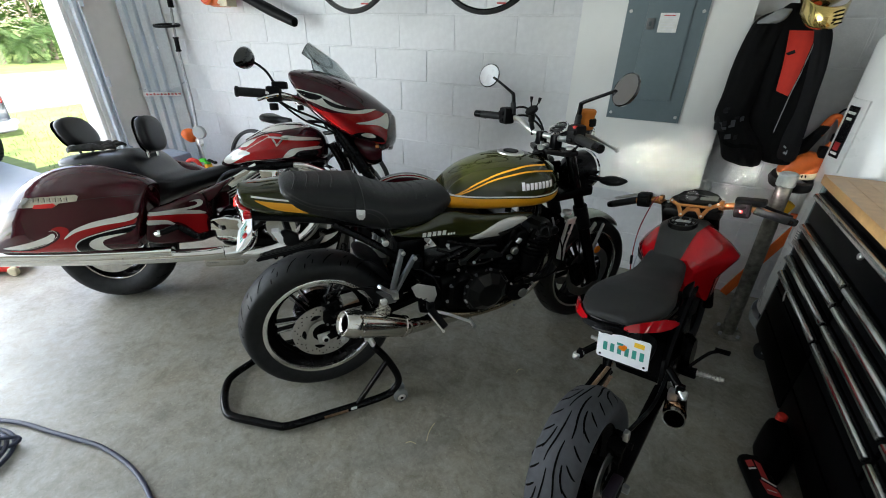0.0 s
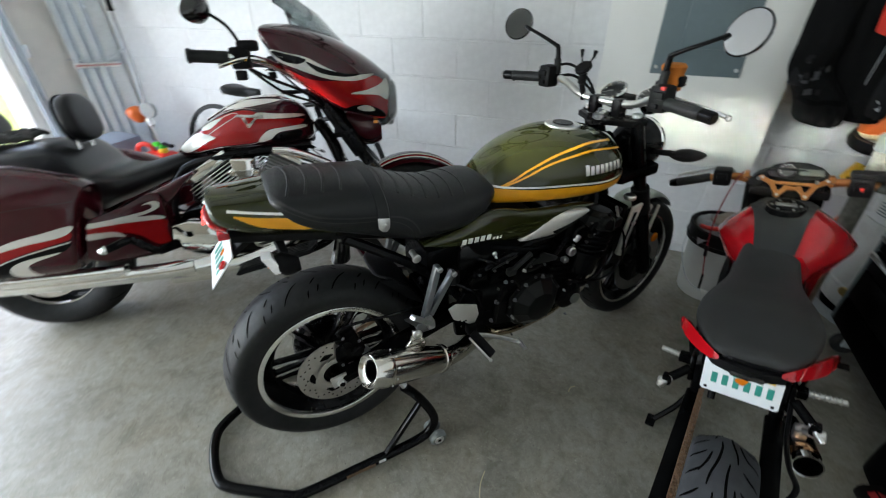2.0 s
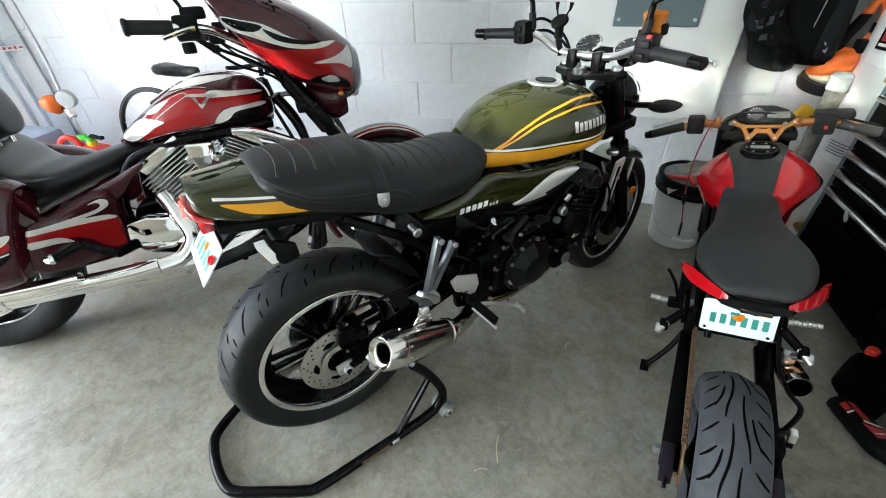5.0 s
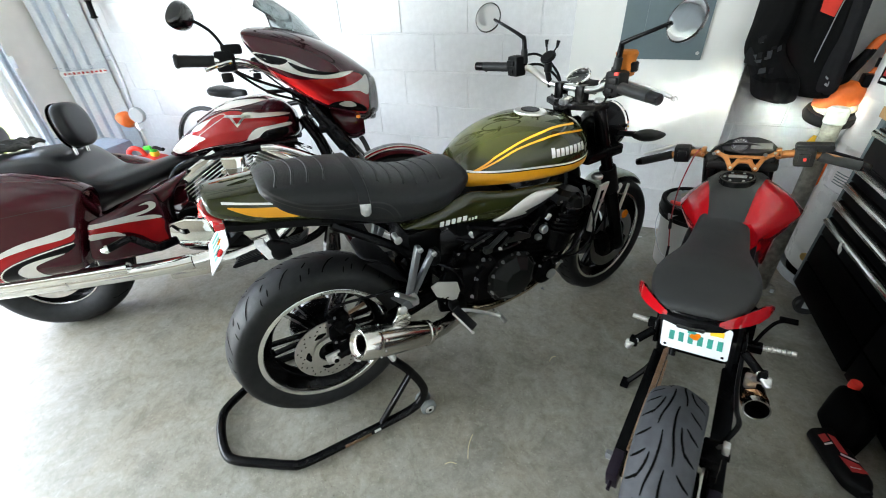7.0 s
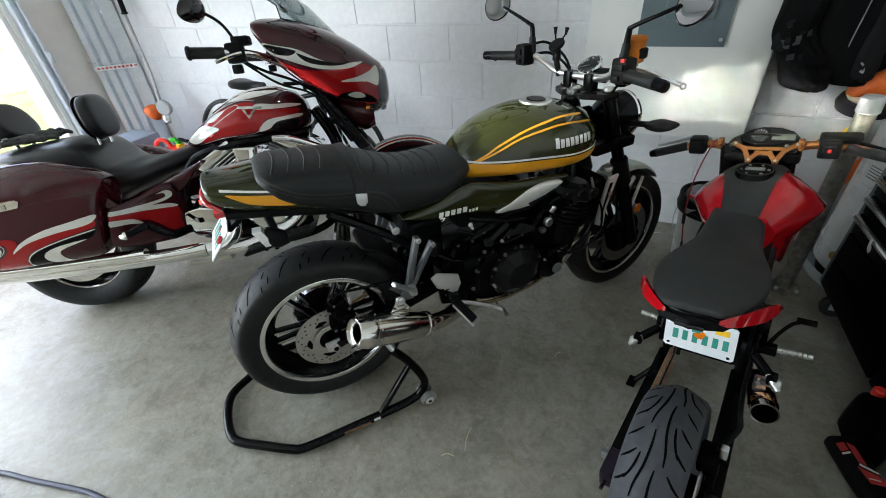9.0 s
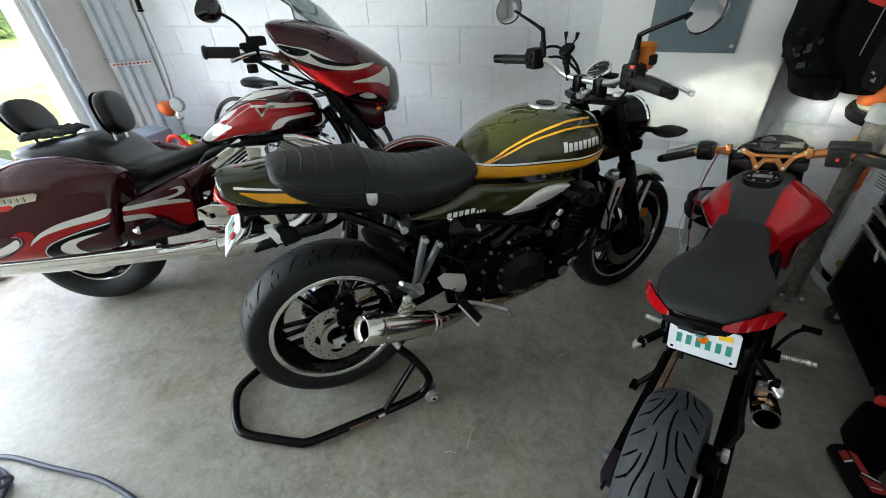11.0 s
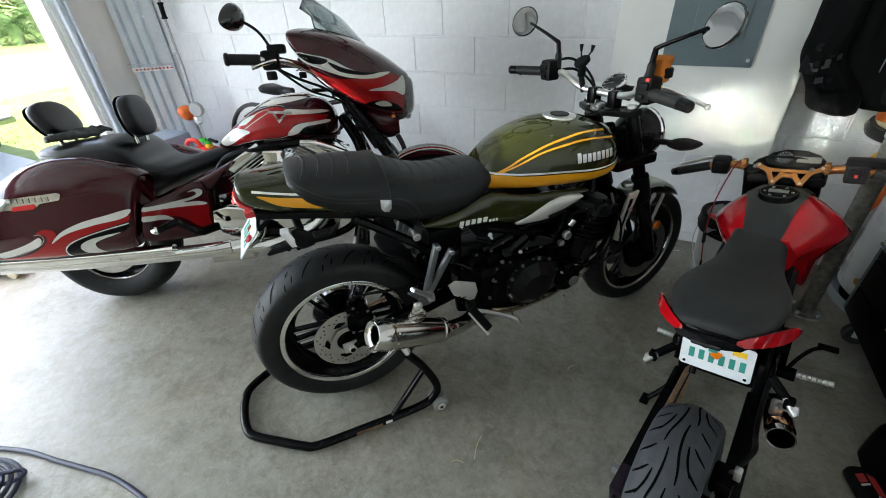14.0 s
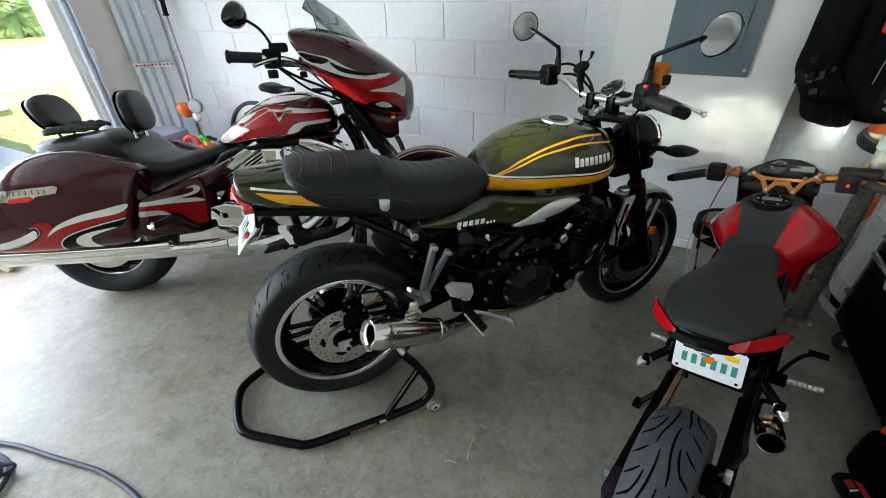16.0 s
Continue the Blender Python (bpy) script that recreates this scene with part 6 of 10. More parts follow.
for s in (-1, 1):
    bag = part("saddlebag", loft([raked(section(x, z, w, u * (1.0 if s < 0 else 0.82), d, 32, 2.7, yc=s * y, ed=3.4), x) for x, z, w, u, d, y in BAG]), MAROON_PAINT, bagger, "maroon hard saddlebag with red and white flames")
    tree = surface_of(bag)
    shapes = [(RED_PAINT, 0.0010, [(-0.236, 0.413), (-0.134, 0.415), (-0.061, 0.433), (-0.006, 0.46), (0.022, 0.484), (0.019, 0.508), (-0.009, 0.518), (0.026, 0.533), (0.062, 0.524), (0.064, 0.502), (0.034, 0.472), (0.104, 0.504), (0.215, 0.529), (0.323, 0.543), (0.404, 0.558), (0.397, 0.532), (0.318, 0.522), (0.207, 0.499), (0.122, 0.472), (0.076, 0.446), (0.043, 0.393), (-0.10, 0.392)]),
              (CREAM_PAINT, 0.0016, [(0.034, 0.468), (0.084, 0.512), (0.175, 0.547), (0.275, 0.566), (0.409, 0.582), (0.406, 0.559), (0.323, 0.543), (0.215, 0.529), (0.104, 0.504)]),
              (CREAM_PAINT, 0.0016, [(-0.256, 0.429), (-0.184, 0.445), (-0.112, 0.461), (-0.047, 0.482), (-0.008, 0.5), (0.0, 0.485), (-0.023, 0.461), (-0.085, 0.44), (-0.175, 0.422)]),
              (CREAM_PAINT, 0.0018, [(0.203, 0.388), (0.147, 0.396), (0.129, 0.425), (0.142, 0.45), (0.182, 0.468), (0.246, 0.479), (0.309, 0.484), (0.234, 0.464), (0.196, 0.448), (0.192, 0.422)]),
              (BLACK_PAINT, 0.0012, [(0.071, 0.390), (0.076, 0.431), (0.12, 0.464), (0.205, 0.489), (0.315, 0.509), (0.393, 0.518), (0.388, 0.506), (0.309, 0.484), (0.224, 0.476), (0.163, 0.461), (0.127, 0.433), (0.123, 0.388)]),
              (CREAM_PAINT, 0.0014, ribbon([(0.061, 0.393), (0.072, 0.433), (0.115, 0.465), (0.205, 0.492), (0.316, 0.514), (0.396, 0.526)], 0.0045)),
              (CREAM_PAINT, 0.0020, ribbon([(-0.20, 0.418), (-0.10, 0.432), (-0.02, 0.462), (0.012, 0.49), (0.004, 0.512), (-0.02, 0.512)], 0.0018)),
              (GROOVE_BLACK, 0.0008, ribbon([(-0.235, 0.585), (-0.12, 0.628)], 0.0018)),
              (GROOVE_BLACK, 0.0008, ribbon([(0.14, 0.655), (0.25, 0.664), (0.40, 0.668)], 0.0018))]
    for mat, lift, line in shapes:
        line = [(min(x, 0.345 + 0.30 * (z - 0.5)), z) for x, z in line]
        part("flame", decal(line, tree, s, lift, cell=0.014, smooth=len(line) < 40), mat, bag)
    part("latch_plate", decal([(-0.125, 0.626), (-0.095, 0.671), (0.135, 0.682), (0.148, 0.675), (0.137, 0.652), (0.06, 0.644), (0.04, 0.629)], tree, s, 0.006, smooth=False, cell=0.03), CHROME, bag, "chrome latch plate")
    part("bag_reflector", decal([(-0.055, 0.622), (-0.045, 0.640), (0.035, 0.646), (0.045, 0.636), (0.03, 0.624)], tree, s, 0.009, smooth=False, cell=0.03), RED_LENS, bag, "red reflector")
    for k in range(7):
        x = -0.060 + 0.024 * k
        part("badge_bar", decal([(x, 0.651), (x + 0.014, 0.652), (x + 0.014, 0.670), (x, 0.669)], tree, s, 0.0085, smooth=False, cell=0.03), STEEL, bag)
part("rear_fender", loft([section(-0.33, 0.50, 0.10, 0.08, 0.08, 24, 2.6), section(-0.25, 0.58, 0.13, 0.10, 0.12, 24, 2.6), section(-0.1, 0.64, 0.15, 0.10, 0.10, 24, 2.6), section(0.1, 0.66, 0.15, 0.07, 0.08, 24, 2.6), section(0.3, 0.62, 0.15, 0.08, 0.1, 24, 2.6)]), MAROON_PAINT, bagger, "maroon rear mudguard")
part("tail_lamp", box(-0.34, 0, 0.55, 0.05, 0.16, 0.05, 0.015), RED_LENS, bagger)

# seat and backrests
bseat = part("seat", loft([section(x, z, w, u, d, 32, 2.4, ed=3) for x, z, w, u, d in ((-0.125, 0.795, 0.12, 0.012, 0.012), (-0.105, 0.797, 0.165, 0.034, 0.04), (-0.02, 0.797, 0.195, 0.046, 0.075), (0.10, 0.803, 0.205, 0.05, 0.11), (0.20, 0.806, 0.207, 0.048, 0.20), (0.25, 0.796, 0.207, 0.044, 0.24), (0.295, 0.757, 0.207, 0.034, 0.22),
                                                                                       (0.345, 0.703, 0.215, 0.022, 0.145), (0.44, 0.688, 0.21, 0.022, 0.10), (0.55, 0.70, 0.165, 0.034, 0.068), (0.64, 0.718, 0.125, 0.034, 0.055), (0.71, 0.732, 0.085, 0.026, 0.04), (0.74, 0.725, 0.05, 0.01, 0.02))]), GLOSS_LEATHER, bagger, "black leather two-up seat")
btree = surface_of(bseat)
for side in (-1, 1):
    part("seam", decal(ribbon([(-0.09, 0.80), (0.05, 0.79), (0.16, 0.775), (0.24, 0.74), (0.31, 0.67), (0.36, 0.60)], 0.003), btree, side, 0.002, smooth=False, cell=0.03), THREAD, bseat)
for name, m, w, h, t in (("rider_backrest", pose(0.295, 0.0, 0.935, 0, -8, 0), 0.112, 0.098, 0.030), ("passenger_backrest", pose(-0.075, 0.0, 0.945, 0, -27, 0), 0.125, 0.090, 0.030)):
    pad = part(name, moved(loft([[(d, w * k * math.copysign(abs(math.cos(a)) ** 0.75, math.cos(a)), h * k * math.copysign(abs(math.sin(a)) ** 0.75, math.sin(a))) for a in (2 * math.pi * i / 32 for i in range(32))] for d, k in ((-t, 0.9), (-t * 0.5, 1.0), (t * 0.4, 0.98), (t * 0.85, 0.86), (t, 0.6))]), m), GLOSS_LEATHER, bagger, "padded black leather backrest")
    part("shell", moved(loft([[(d, w * k * math.copysign(abs(math.cos(a)) ** 0.75, math.cos(a)), h * k * math.copysign(abs(math.sin(a)) ** 0.75, math.sin(a))) for a in (2 * math.pi * i / 32 for i in range(32))] for d, k in ((-t * 1.5, 0.7), (-t * 1.1, 1.0), (-t * 0.95, 1.02))]), m), BLACK_PAINT, pad)
    for dy in (-0.05, 0.05):
        part("stay", rod(m @ Vector((-t, dy, -h * 0.5)), m @ Vector((-t - 0.005, dy, -h - 0.025)), 0.009, 10), CHROME, pad)
GLOVE = material("patterned_glove", (0.006, 0.006, 0.0065), 0.8, second=(0.075, 0.075, 0.072), spread=0.3, scale=60, bump=0.5, bump_scale=300)


def riding_glove(m, label):
    """A limp glove lying palm down: hand, cuff, four fingers and a thumb."""
    g = tagged(empty("riding_glove", BAGGER @ m), label, "glove", "gloves on the seat")
    hand = part("palm", loft([section(x, z, w, u, 0.010, 20, 2.4) for x, z, w, u in ((-0.075, 0.014, 0.030, 0.010), (-0.065, 0.016, 0.046, 0.020), (-0.02, 0.018, 0.042, 0.024), (0.03, 0.020, 0.050, 0.026), (0.07, 0.016, 0.046, 0.016), (0.078, 0.014, 0.03, 0.008))]), GLOVE, g)
    part("cuff_tab", box(-0.045, -0.01, 0.041, 0.018, 0.05, 0.004, 0.002), CLOTH_LIGHT, hand)
    for k in range(4):
        y = -0.036 + 0.024 * k
        part("finger", tube([(0.065, y, 0.018), (0.10, y * 1.15, 0.026 + 0.006 * math.sin(2.1 * k)), (0.128, y * 1.2, 0.014)], [0.0125, 0.0115, 0.008], 10), GLOVE, g)
    part("thumb", tube([(0.0, 0.042, 0.018), (0.035, 0.066, 0.022), (0.066, 0.070, 0.014)], [0.014, 0.012, 0.008], 10), GLOVE, g)


riding_glove(pose(0.0, -0.105, 0.846, 0, 0, 40), "black and grey patterned riding glove on the pillion seat")
riding_glove(pose(0.0, 0.01, 0.850, 6, -4, 70), "black and grey patterned riding glove on the pillion seat")

# tank and side covers
BTANK = [(0.655, 0.765, 0.045, 0.012, 0.012), (0.69, 0.775, 0.095, 0.035, 0.03), (0.76, 0.79, 0.15, 0.07, 0.04), (0.85, 0.805, 0.19, 0.11, 0.045), (0.95, 0.82, 0.212, 0.142, 0.05), (1.05, 0.82, 0.215, 0.155, 0.05), (1.14, 0.82, 0.20, 0.15, 0.05), (1.20, 0.82, 0.165, 0.13, 0.045), (1.245, 0.82, 0.115, 0.085, 0.035), (1.26, 0.82, 0.06, 0.04, 0.02)]
btank = part("fuel_tank", loft([section(x, z, w, u, d, 36, 2.3, ed=2.6) for x, z, w, u, d in BTANK], 4), MAROON_PAINT, bagger, "maroon fuel tank with red and white flames")
gtree = surface_of(btank)
for side in (-1, 1):
    for mat, lift, line in ((RED_PAINT, 0.001, [(0.74, 0.80), (0.80, 0.86), (0.875, 0.905), (0.969, 0.930), (1.035, 0.925), (1.05, 0.90), (1.116, 0.892), (1.225, 0.880), (1.19, 0.853), (1.085, 0.853), (1.029, 0.806), (0.879, 0.795), (0.775, 0.775)]),
                            (CREAM_PAINT, 0.0014, [(0.685, 0.785), (0.735, 0.825), (0.79, 0.848), (0.865, 0.832), (0.82, 0.812), (0.77, 0.785), (0.72, 0.770)]),
                            (CREAM_PAINT, 0.0016, [(0.80, 0.862), (0.845, 0.890), (0.90, 0.905), (0.87, 0.88), (0.84, 0.862)]),
                            (CREAM_PAINT, 0.0014, [(1.035, 0.900), (1.05, 0.92), (1.12, 0.912), (1.20, 0.905), (1.23, 0.892), (1.12, 0.893)]),
                            (CREAM_PAINT, 0.0016, [(1.04, 0.806), (1.084, 0.848), (1.16, 0.856), (1.225, 0.858), (1.228, 0.845), (1.13, 0.838), (1.09, 0.812)]),
                            (BLACK_PAINT, 0.0014, [(1.09, 0.812), (1.13, 0.834), (1.21, 0.838), (1.21, 0.81), (1.15, 0.795)]),
                            (CREAM_PAINT, 0.0012, [(0.85, 0.925), (0.95, 0.962), (1.04, 0.970), (1.14, 0.962), (1.03, 0.945), (0.93, 0.936)])):
        part("flame", decal(line, gtree, side, lift + 0.0006, cell=0.012), mat, btank)
    for line in ([(0.985, 0.903), (0.998, 0.902), (1.012, 0.876), (1.036, 0.899), (1.048, 0.897), (1.012, 0.862)], [(0.965, 0.916), (1.072, 0.908), (1.072, 0.898), (0.965, 0.906)]):
        part("badge_shape", decal(line, gtree, side, 0.004, smooth=False, cell=0.02), STEEL, btank)
    for line in ([(0.79, 0.862), (0.875, 0.911), (0.969, 0.937), (1.04, 0.932)], [(0.75, 0.79), (0.83, 0.838), (0.90, 0.878), (0.955, 0.906), (0.968, 0.918), (0.945, 0.921), (0.885, 0.900), (0.83, 0.872)], [(0.77, 0.772), (0.879, 0.792), (1.029, 0.802), (1.075, 0.842)]):
        part("pinstripe", decal(ribbon(line, 0.0022), gtree, side, 0.0026, smooth=False, cell=0.015), CREAM_PAINT, btank)
part("tank_console", loft([section(0.80, 0.895, 0.02, 0.006, 0.02, 16), section(0.95, 0.965, 0.035, 0.008, 0.02, 16), section(1.10, 0.978, 0.035, 0.008, 0.02, 16), section(1.18, 0.955, 0.02, 0.006, 0.02, 16)]), CHROME, bagger)
for s in (-1, 1):
    cov = part("side_cover", loft([[(a + 1.5 * max(0.57 - x, 0) * (c - 0.5), b, c) for a, b, c in section(x, z, 0.03, u, d, 24, 3, yc=s * y)] for x, z, u, d, y in ((0.374, 0.495, 0.05, 0.05, 0.372), (0.378, 0.495, 0.085, 0.07, 0.384), (0.39, 0.495, 0.092, 0.085, 0.386), (0.43, 0.49, 0.105, 0.10, 0.36), (0.50, 0.488, 0.125, 0.11, 0.315), (0.57, 0.49, 0.148, 0.12, 0.26), (0.605, 0.492, 0.135, 0.105, 0.235), (0.615, 0.495, 0.09, 0.08, 0.22))]), MAROON_PAINT, bagger, "maroon side cover with red and white flames")
    ct = surface_of(cov)
    for mat, lift, line in ((RED_PAINT, 0.001, [(0.394, 0.556), (0.44, 0.550), (0.506, 0.542), (0.604, 0.522), (0.604, 0.472), (0.60, 0.410), (0.56, 0.428), (0.524, 0.478), (0.486, 0.505), (0.386, 0.534)]),
                            (CREAM_PAINT, 0.0015, [(0.398, 0.570), (0.44, 0.569), (0.496, 0.570), (0.552, 0.572), (0.576, 0.578), (0.580, 0.588), (0.572, 0.596), (0.552, 0.598), (0.585, 0.605), (0.602, 0.592), (0.597, 0.573), (0.565, 0.561), (0.535, 0.557), (0.59, 0.543), (0.604, 0.524), (0.506, 0.542), (0.44, 0.549), (0.394, 0.555)]),
                            (CREAM_PAINT, 0.0015, [(0.384, 0.532), (0.43, 0.526), (0.465, 0.516), (0.487, 0.489), (0.45, 0.500), (0.378, 0.510)])):
        part("flame", decal(line, ct, s, lift, cell=0.014), mat, cov)
    part("frame_cover", loft([section(x, z, 0.025, h, h, 16, 2.6, yc=s * 0.20) for x, z, h in ((0.40, 0.545, 0.02), (0.50, 0.58, 0.032), (0.62, 0.615, 0.042), (0.70, 0.668, 0.02), (0.75, 0.70, 0.008))]), MAROON_PAINT, bagger)
# engine: two finned cylinders in a vee
part("crankcase", join(loft([section(0.62, 0.40, 0.16, 0.10, 0.12, 24, 3), section(0.75, 0.40, 0.20, 0.12, 0.14, 24, 3), section(1.0, 0.40, 0.21, 0.12, 0.15, 24, 3), section(1.18, 0.40, 0.18, 0.10, 0.12, 24, 3)])), BLACK_PAINT, bagger, "black v-twin crankcase")
part("primary_cover", prism([(0.625, 0.49), (0.70, 0.505), (0.775, 0.49), (0.812, 0.44), (0.805, 0.378), (0.75, 0.355), (0.65, 0.36), (0.615, 0.42)], -0.275, -0.215, 0.016), CHROME, bagger, "chrome engine cover")
part("cam_cover", moved(disc(0.10, 0.06, (0, 0, 0), "y", 0.02, 32), pose(0.99, -0.235, 0.43)), CHROME, bagger)
for base, top in (((0.95, 0.47), (0.815, 0.70)), ((1.05, 0.47), (1.185, 0.70))):
    axis = Vector((top[0] - base[0], 0, top[1] - base[1]))
    q = axis.to_track_quat("Z", "Y").to_matrix().to_4x4()
    part("cylinder", moved(lathe([(0.085, 0), (0.085, axis.length)], 24, axis="z"), Matrix.Translation((base[0], -0.02, base[1])) @ q), BLACK_PAINT, bagger)
    for k in range(17):
        p = Vector((base[0], -0.02, base[1])) + axis * (0.05 + 0.055 * k)
        part("cooling_fin", moved(box(0, 0, 0, 0.38, 0.25, 0.0042, 0.0015, None, 1), Matrix.Translation(p) @ q), ALU, bagger)
    part("rocker_cover", moved(box(0, 0, 0, 0.36, 0.20, 0.05, 0.016), Matrix.Translation(Vector((top[0], -0.02, top[1])) + axis.normalized() * 0.015) @ q), CHROME, bagger, "chrome rocker cover")
part("air_cover", prism([(0.915, 0.752), (1.015, 0.747), (1.0, 0.66), (0.985, 0.632), (0.947, 0.628), (0.92, 0.70)], -0.27, -0.20, 0.012), CHROME, bagger, "chrome intake cover")
part("cover_inset", prism([(0.930, 0.700), (0.998, 0.698), (0.990, 0.655), (0.945, 0.652)], -0.2745, -0.268, 0.002), DARK_CHROME, bagger)
for x, z in ((0.918, 0.690), (1.012, 0.685), (0.952, 0.640), (0.982, 0.640)):
    part("cover_boss", join(disc(0.014, 0.05, (x, -0.245, z), bevel=0.003, n=16), disc(0.006, 0.006, (x, -0.272, z), n=6)), CHROME, bagger)
part("chrome_arc", tube([(1.09, -0.205, 0.765), (1.16, -0.21, 0.757), (1.23, -0.20, 0.728), (1.32, -0.19, 0.68)], 0.018, 14), CHROME, bagger)
for s in (-1, 1):
    part("frame_tube", tube([(1.28, s * 0.05, 0.86), (1.36, s * 0.10, 0.68), (1.34, s * 0.14, 0.42), (1.22, s * 0.16, 0.28), (0.90, s * 0.17, 0.24), (0.55, s * 0.17, 0.27)], 0.02, 10), BLACK_PAINT, bagger)
    part("backbone", tube([(1.24, s * 0.12, 0.77), (1.05, s * 0.185, 0.765), (0.85, s * 0.18, 0.745), (0.70, s * 0.15, 0.70), (0.62, s * 0.16, 0.58), (0.60, s * 0.17, 0.42)], 0.022, 10), BLACK_PAINT, bagger)
    peg = part("footpeg", join(bar((0.665, s * 0.33, 0.43), (0.60, s * 0.39, 0.425), 0.03, 0.035, 0.006), bar((0.60, s * 0.39, 0.425), (0.525, s * 0.41, 0.495), 0.02, 0.03, 0.006), bar((0.53, s * 0.41, 0.495), (0.445, s * 0.43, 0.468), 0.03, 0.03, 0.01)), BLACK_PAINT, bagger, "folded black passenger footrest")
    part("peg_end", moved(lathe([(0, -0.02), (0.014, -0.015), (0.019, 0), (0.014, 0.012), (0, 0.016)], 18, axis="x"), pose(0.437, s * 0.432, 0.466)), CHROME, peg)
part("side_stand", tube([(0.85, 0.20, 0.25), (0.80, 0.30, 0.15), (0.76, 0.38, 0.075)], 0.014, 8), BLACK_PAINT, bagger)
board = part("floorboard", moved(join(prism([(-0.17, 0.0), (-0.15, 0.012), (0.15, 0.012), (0.19, 0.030), (0.195, 0.022), (0.155, -0.008), (-0.16, -0.010)], -0.055, 0.055, 0.003)), pose(1.04, -0.36, 0.318, 0, -11, 0)), BLACK_PLASTIC, bagger, "ribbed black footboard")
for k in range(5):
    part("rib", moved(bar((-0.14, -0.04 + 0.02 * k, 0.0145), (0.145, -0.04 + 0.02 * k, 0.0145), 0.008, 0.005, 0.001), pose(1.04, -0.36, 0.318, 0, -11, 0)), GUSSET_GREY, board)
part("board_mount", join(bar((0.98, -0.34, 0.30), (0.98, -0.18, 0.26), 0.025, 0.02, 0.004), bar((1.12, -0.34, 0.32), (1.12, -0.18, 0.27), 0.025, 0.02, 0.004), *[rod((0.90 + 0.05 * k, -0.30, 0.262), (0.90 + 0.05 * k, -0.315, 0.262), 0.012, 10, 0.003) for k in range(3)]), SATIN_BLACK, bagger)
part("leg_guard", loft([[(1.30 + 0.05 * t - 0.03 * c, -0.20 + 0.03 * math.sin(a), 0.20 + 0.24 * t + 0.012 * math.sin(a)) for a in (0, 0.8, 1.57, 2.4, 3.14, 3.9, 4.71, 5.5) for c in (1.6 * math.cos(a) * (1 - 0.5 * t),)] for t in (0.0, 0.3, 0.65, 1.0)]), GLOSS_BLACK, bagger, "gloss black leg shield")

# front end
for s in (-1, 1):
    leg = part("fork_leg", rod((1.50, s * 0.125, 0.66), (1.71, s * 0.125, 0.318), 0.036, 16, 0.004), GLOSS_BLACK, bagger, "black fork leg")
    part("stanchion", rod((1.30, s * 0.125, 1.00), (1.52, s * 0.125, 0.63), 0.028, 16), BLACK_PAINT, leg)
    part("fork_cover", rod((1.345, s * 0.125, 0.93), (1.47, s * 0.125, 0.71), 0.037, 16, 0.004), BLACK_PAINT, leg)
part("yoke", join(box(1.31, 0, 0.975, 0.09, 0.32, 0.035, 0.012), box(1.40, 0, 0.81, 0.09, 0.32, 0.04, 0.012)), BLACK_PAINT, bagger)
FAIR = [(1.150, 1.175, 1.246, 0.385), (1.165, 1.135, 1.254, 0.400), (1.20, 1.075, 1.258, 0.408), (1.26, 1.010, 1.252, 0.402), (1.34, 0.945, 1.232, 0.38), (1.42, 0.895, 1.200, 0.34), (1.50, 0.865, 1.154, 0.285), (1.56, 0.84, 1.112, 0.22), (1.61, 0.82, 1.070, 0.15), (1.64, 0.82, 1.044, 0.09), (1.65, 0.85, 1.024, 0.04)]
fair = part("fairing", loft([section(x, (a + b) / 2 - 0.01, w, (b - a) / 2 + 0.01, (b - a) / 2 - 0.01, 40, 2.9, ed=2.6) for x, a, b, w in FAIR], 4), MAROON_PAINT, bagger, "maroon batwing fairing with red and white flames")
ft = surface_of(fair)
for side in (-1, 1):
    for mat, lift, line in ((RED_PAINT, 0.001, [(1.215, 1.090), (1.30, 1.046), (1.40, 1.032), (1.50, 1.036), (1.56, 1.045), (1.60, 1.02), (1.612, 0.94), (1.59, 0.865), (1.50, 0.895), (1.42, 0.925), (1.33, 0.975), (1.255, 1.035)]),
                            (CREAM_PAINT, 0.0016, [(1.18, 1.150), (1.24, 1.135), (1.305, 1.118), (1.393, 1.070), (1.47, 1.052), (1.555, 1.052), (1.484, 1.030), (1.37, 1.042), (1.26, 1.085), (1.20, 1.115)]),
                            (BLACK_PAINT, 0.0022, [(1.185, 1.145), (1.24, 1.132), (1.30, 1.112), (1.27, 1.098), (1.22, 1.112)]),
                            (BLACK_PAINT, 0.0024, [(1.30, 1.105), (1.36, 1.078), (1.44, 1.057), (1.50, 1.052), (1.43, 1.046), (1.34, 1.066)]),
                            (CREAM_PAINT, 0.0018, [(1.45, 0.982), (1.523, 0.993), (1.58, 1.012), (1.612, 1.032), (1.622, 0.99), (1.608, 0.945), (1.56, 0.968)]),
                            (BLACK_PAINT, 0.0018, [(1.425, 0.918), (1.46, 0.935), (1.52, 0.930), (1.58, 0.90), (1.59, 0.872), (1.50, 0.893)]),
                            (CREAM_PAINT, 0.0024, [(1.47, 0.925), (1.50, 0.933), (1.53, 0.925), (1.545, 0.905), (1.50, 0.908)])):
        part("flame", decal(line, ft, side, lift + 0.0008, cell=0.012), mat, fair)
part("headlight_cowl", loft([section(1.42, 0.86, 0.10, 0.05, 0.05, 24, 2.4), section(1.47, 0.83, 0.125, 0.08, 0.085, 24, 2.4), section(1.53, 0.82, 0.13, 0.09, 0.09, 24, 2.4), section(1.575, 0.82, 0.11, 0.09, 0.075, 24, 2.4)]), MAROON_PAINT, bagger, "maroon headlight cowl")
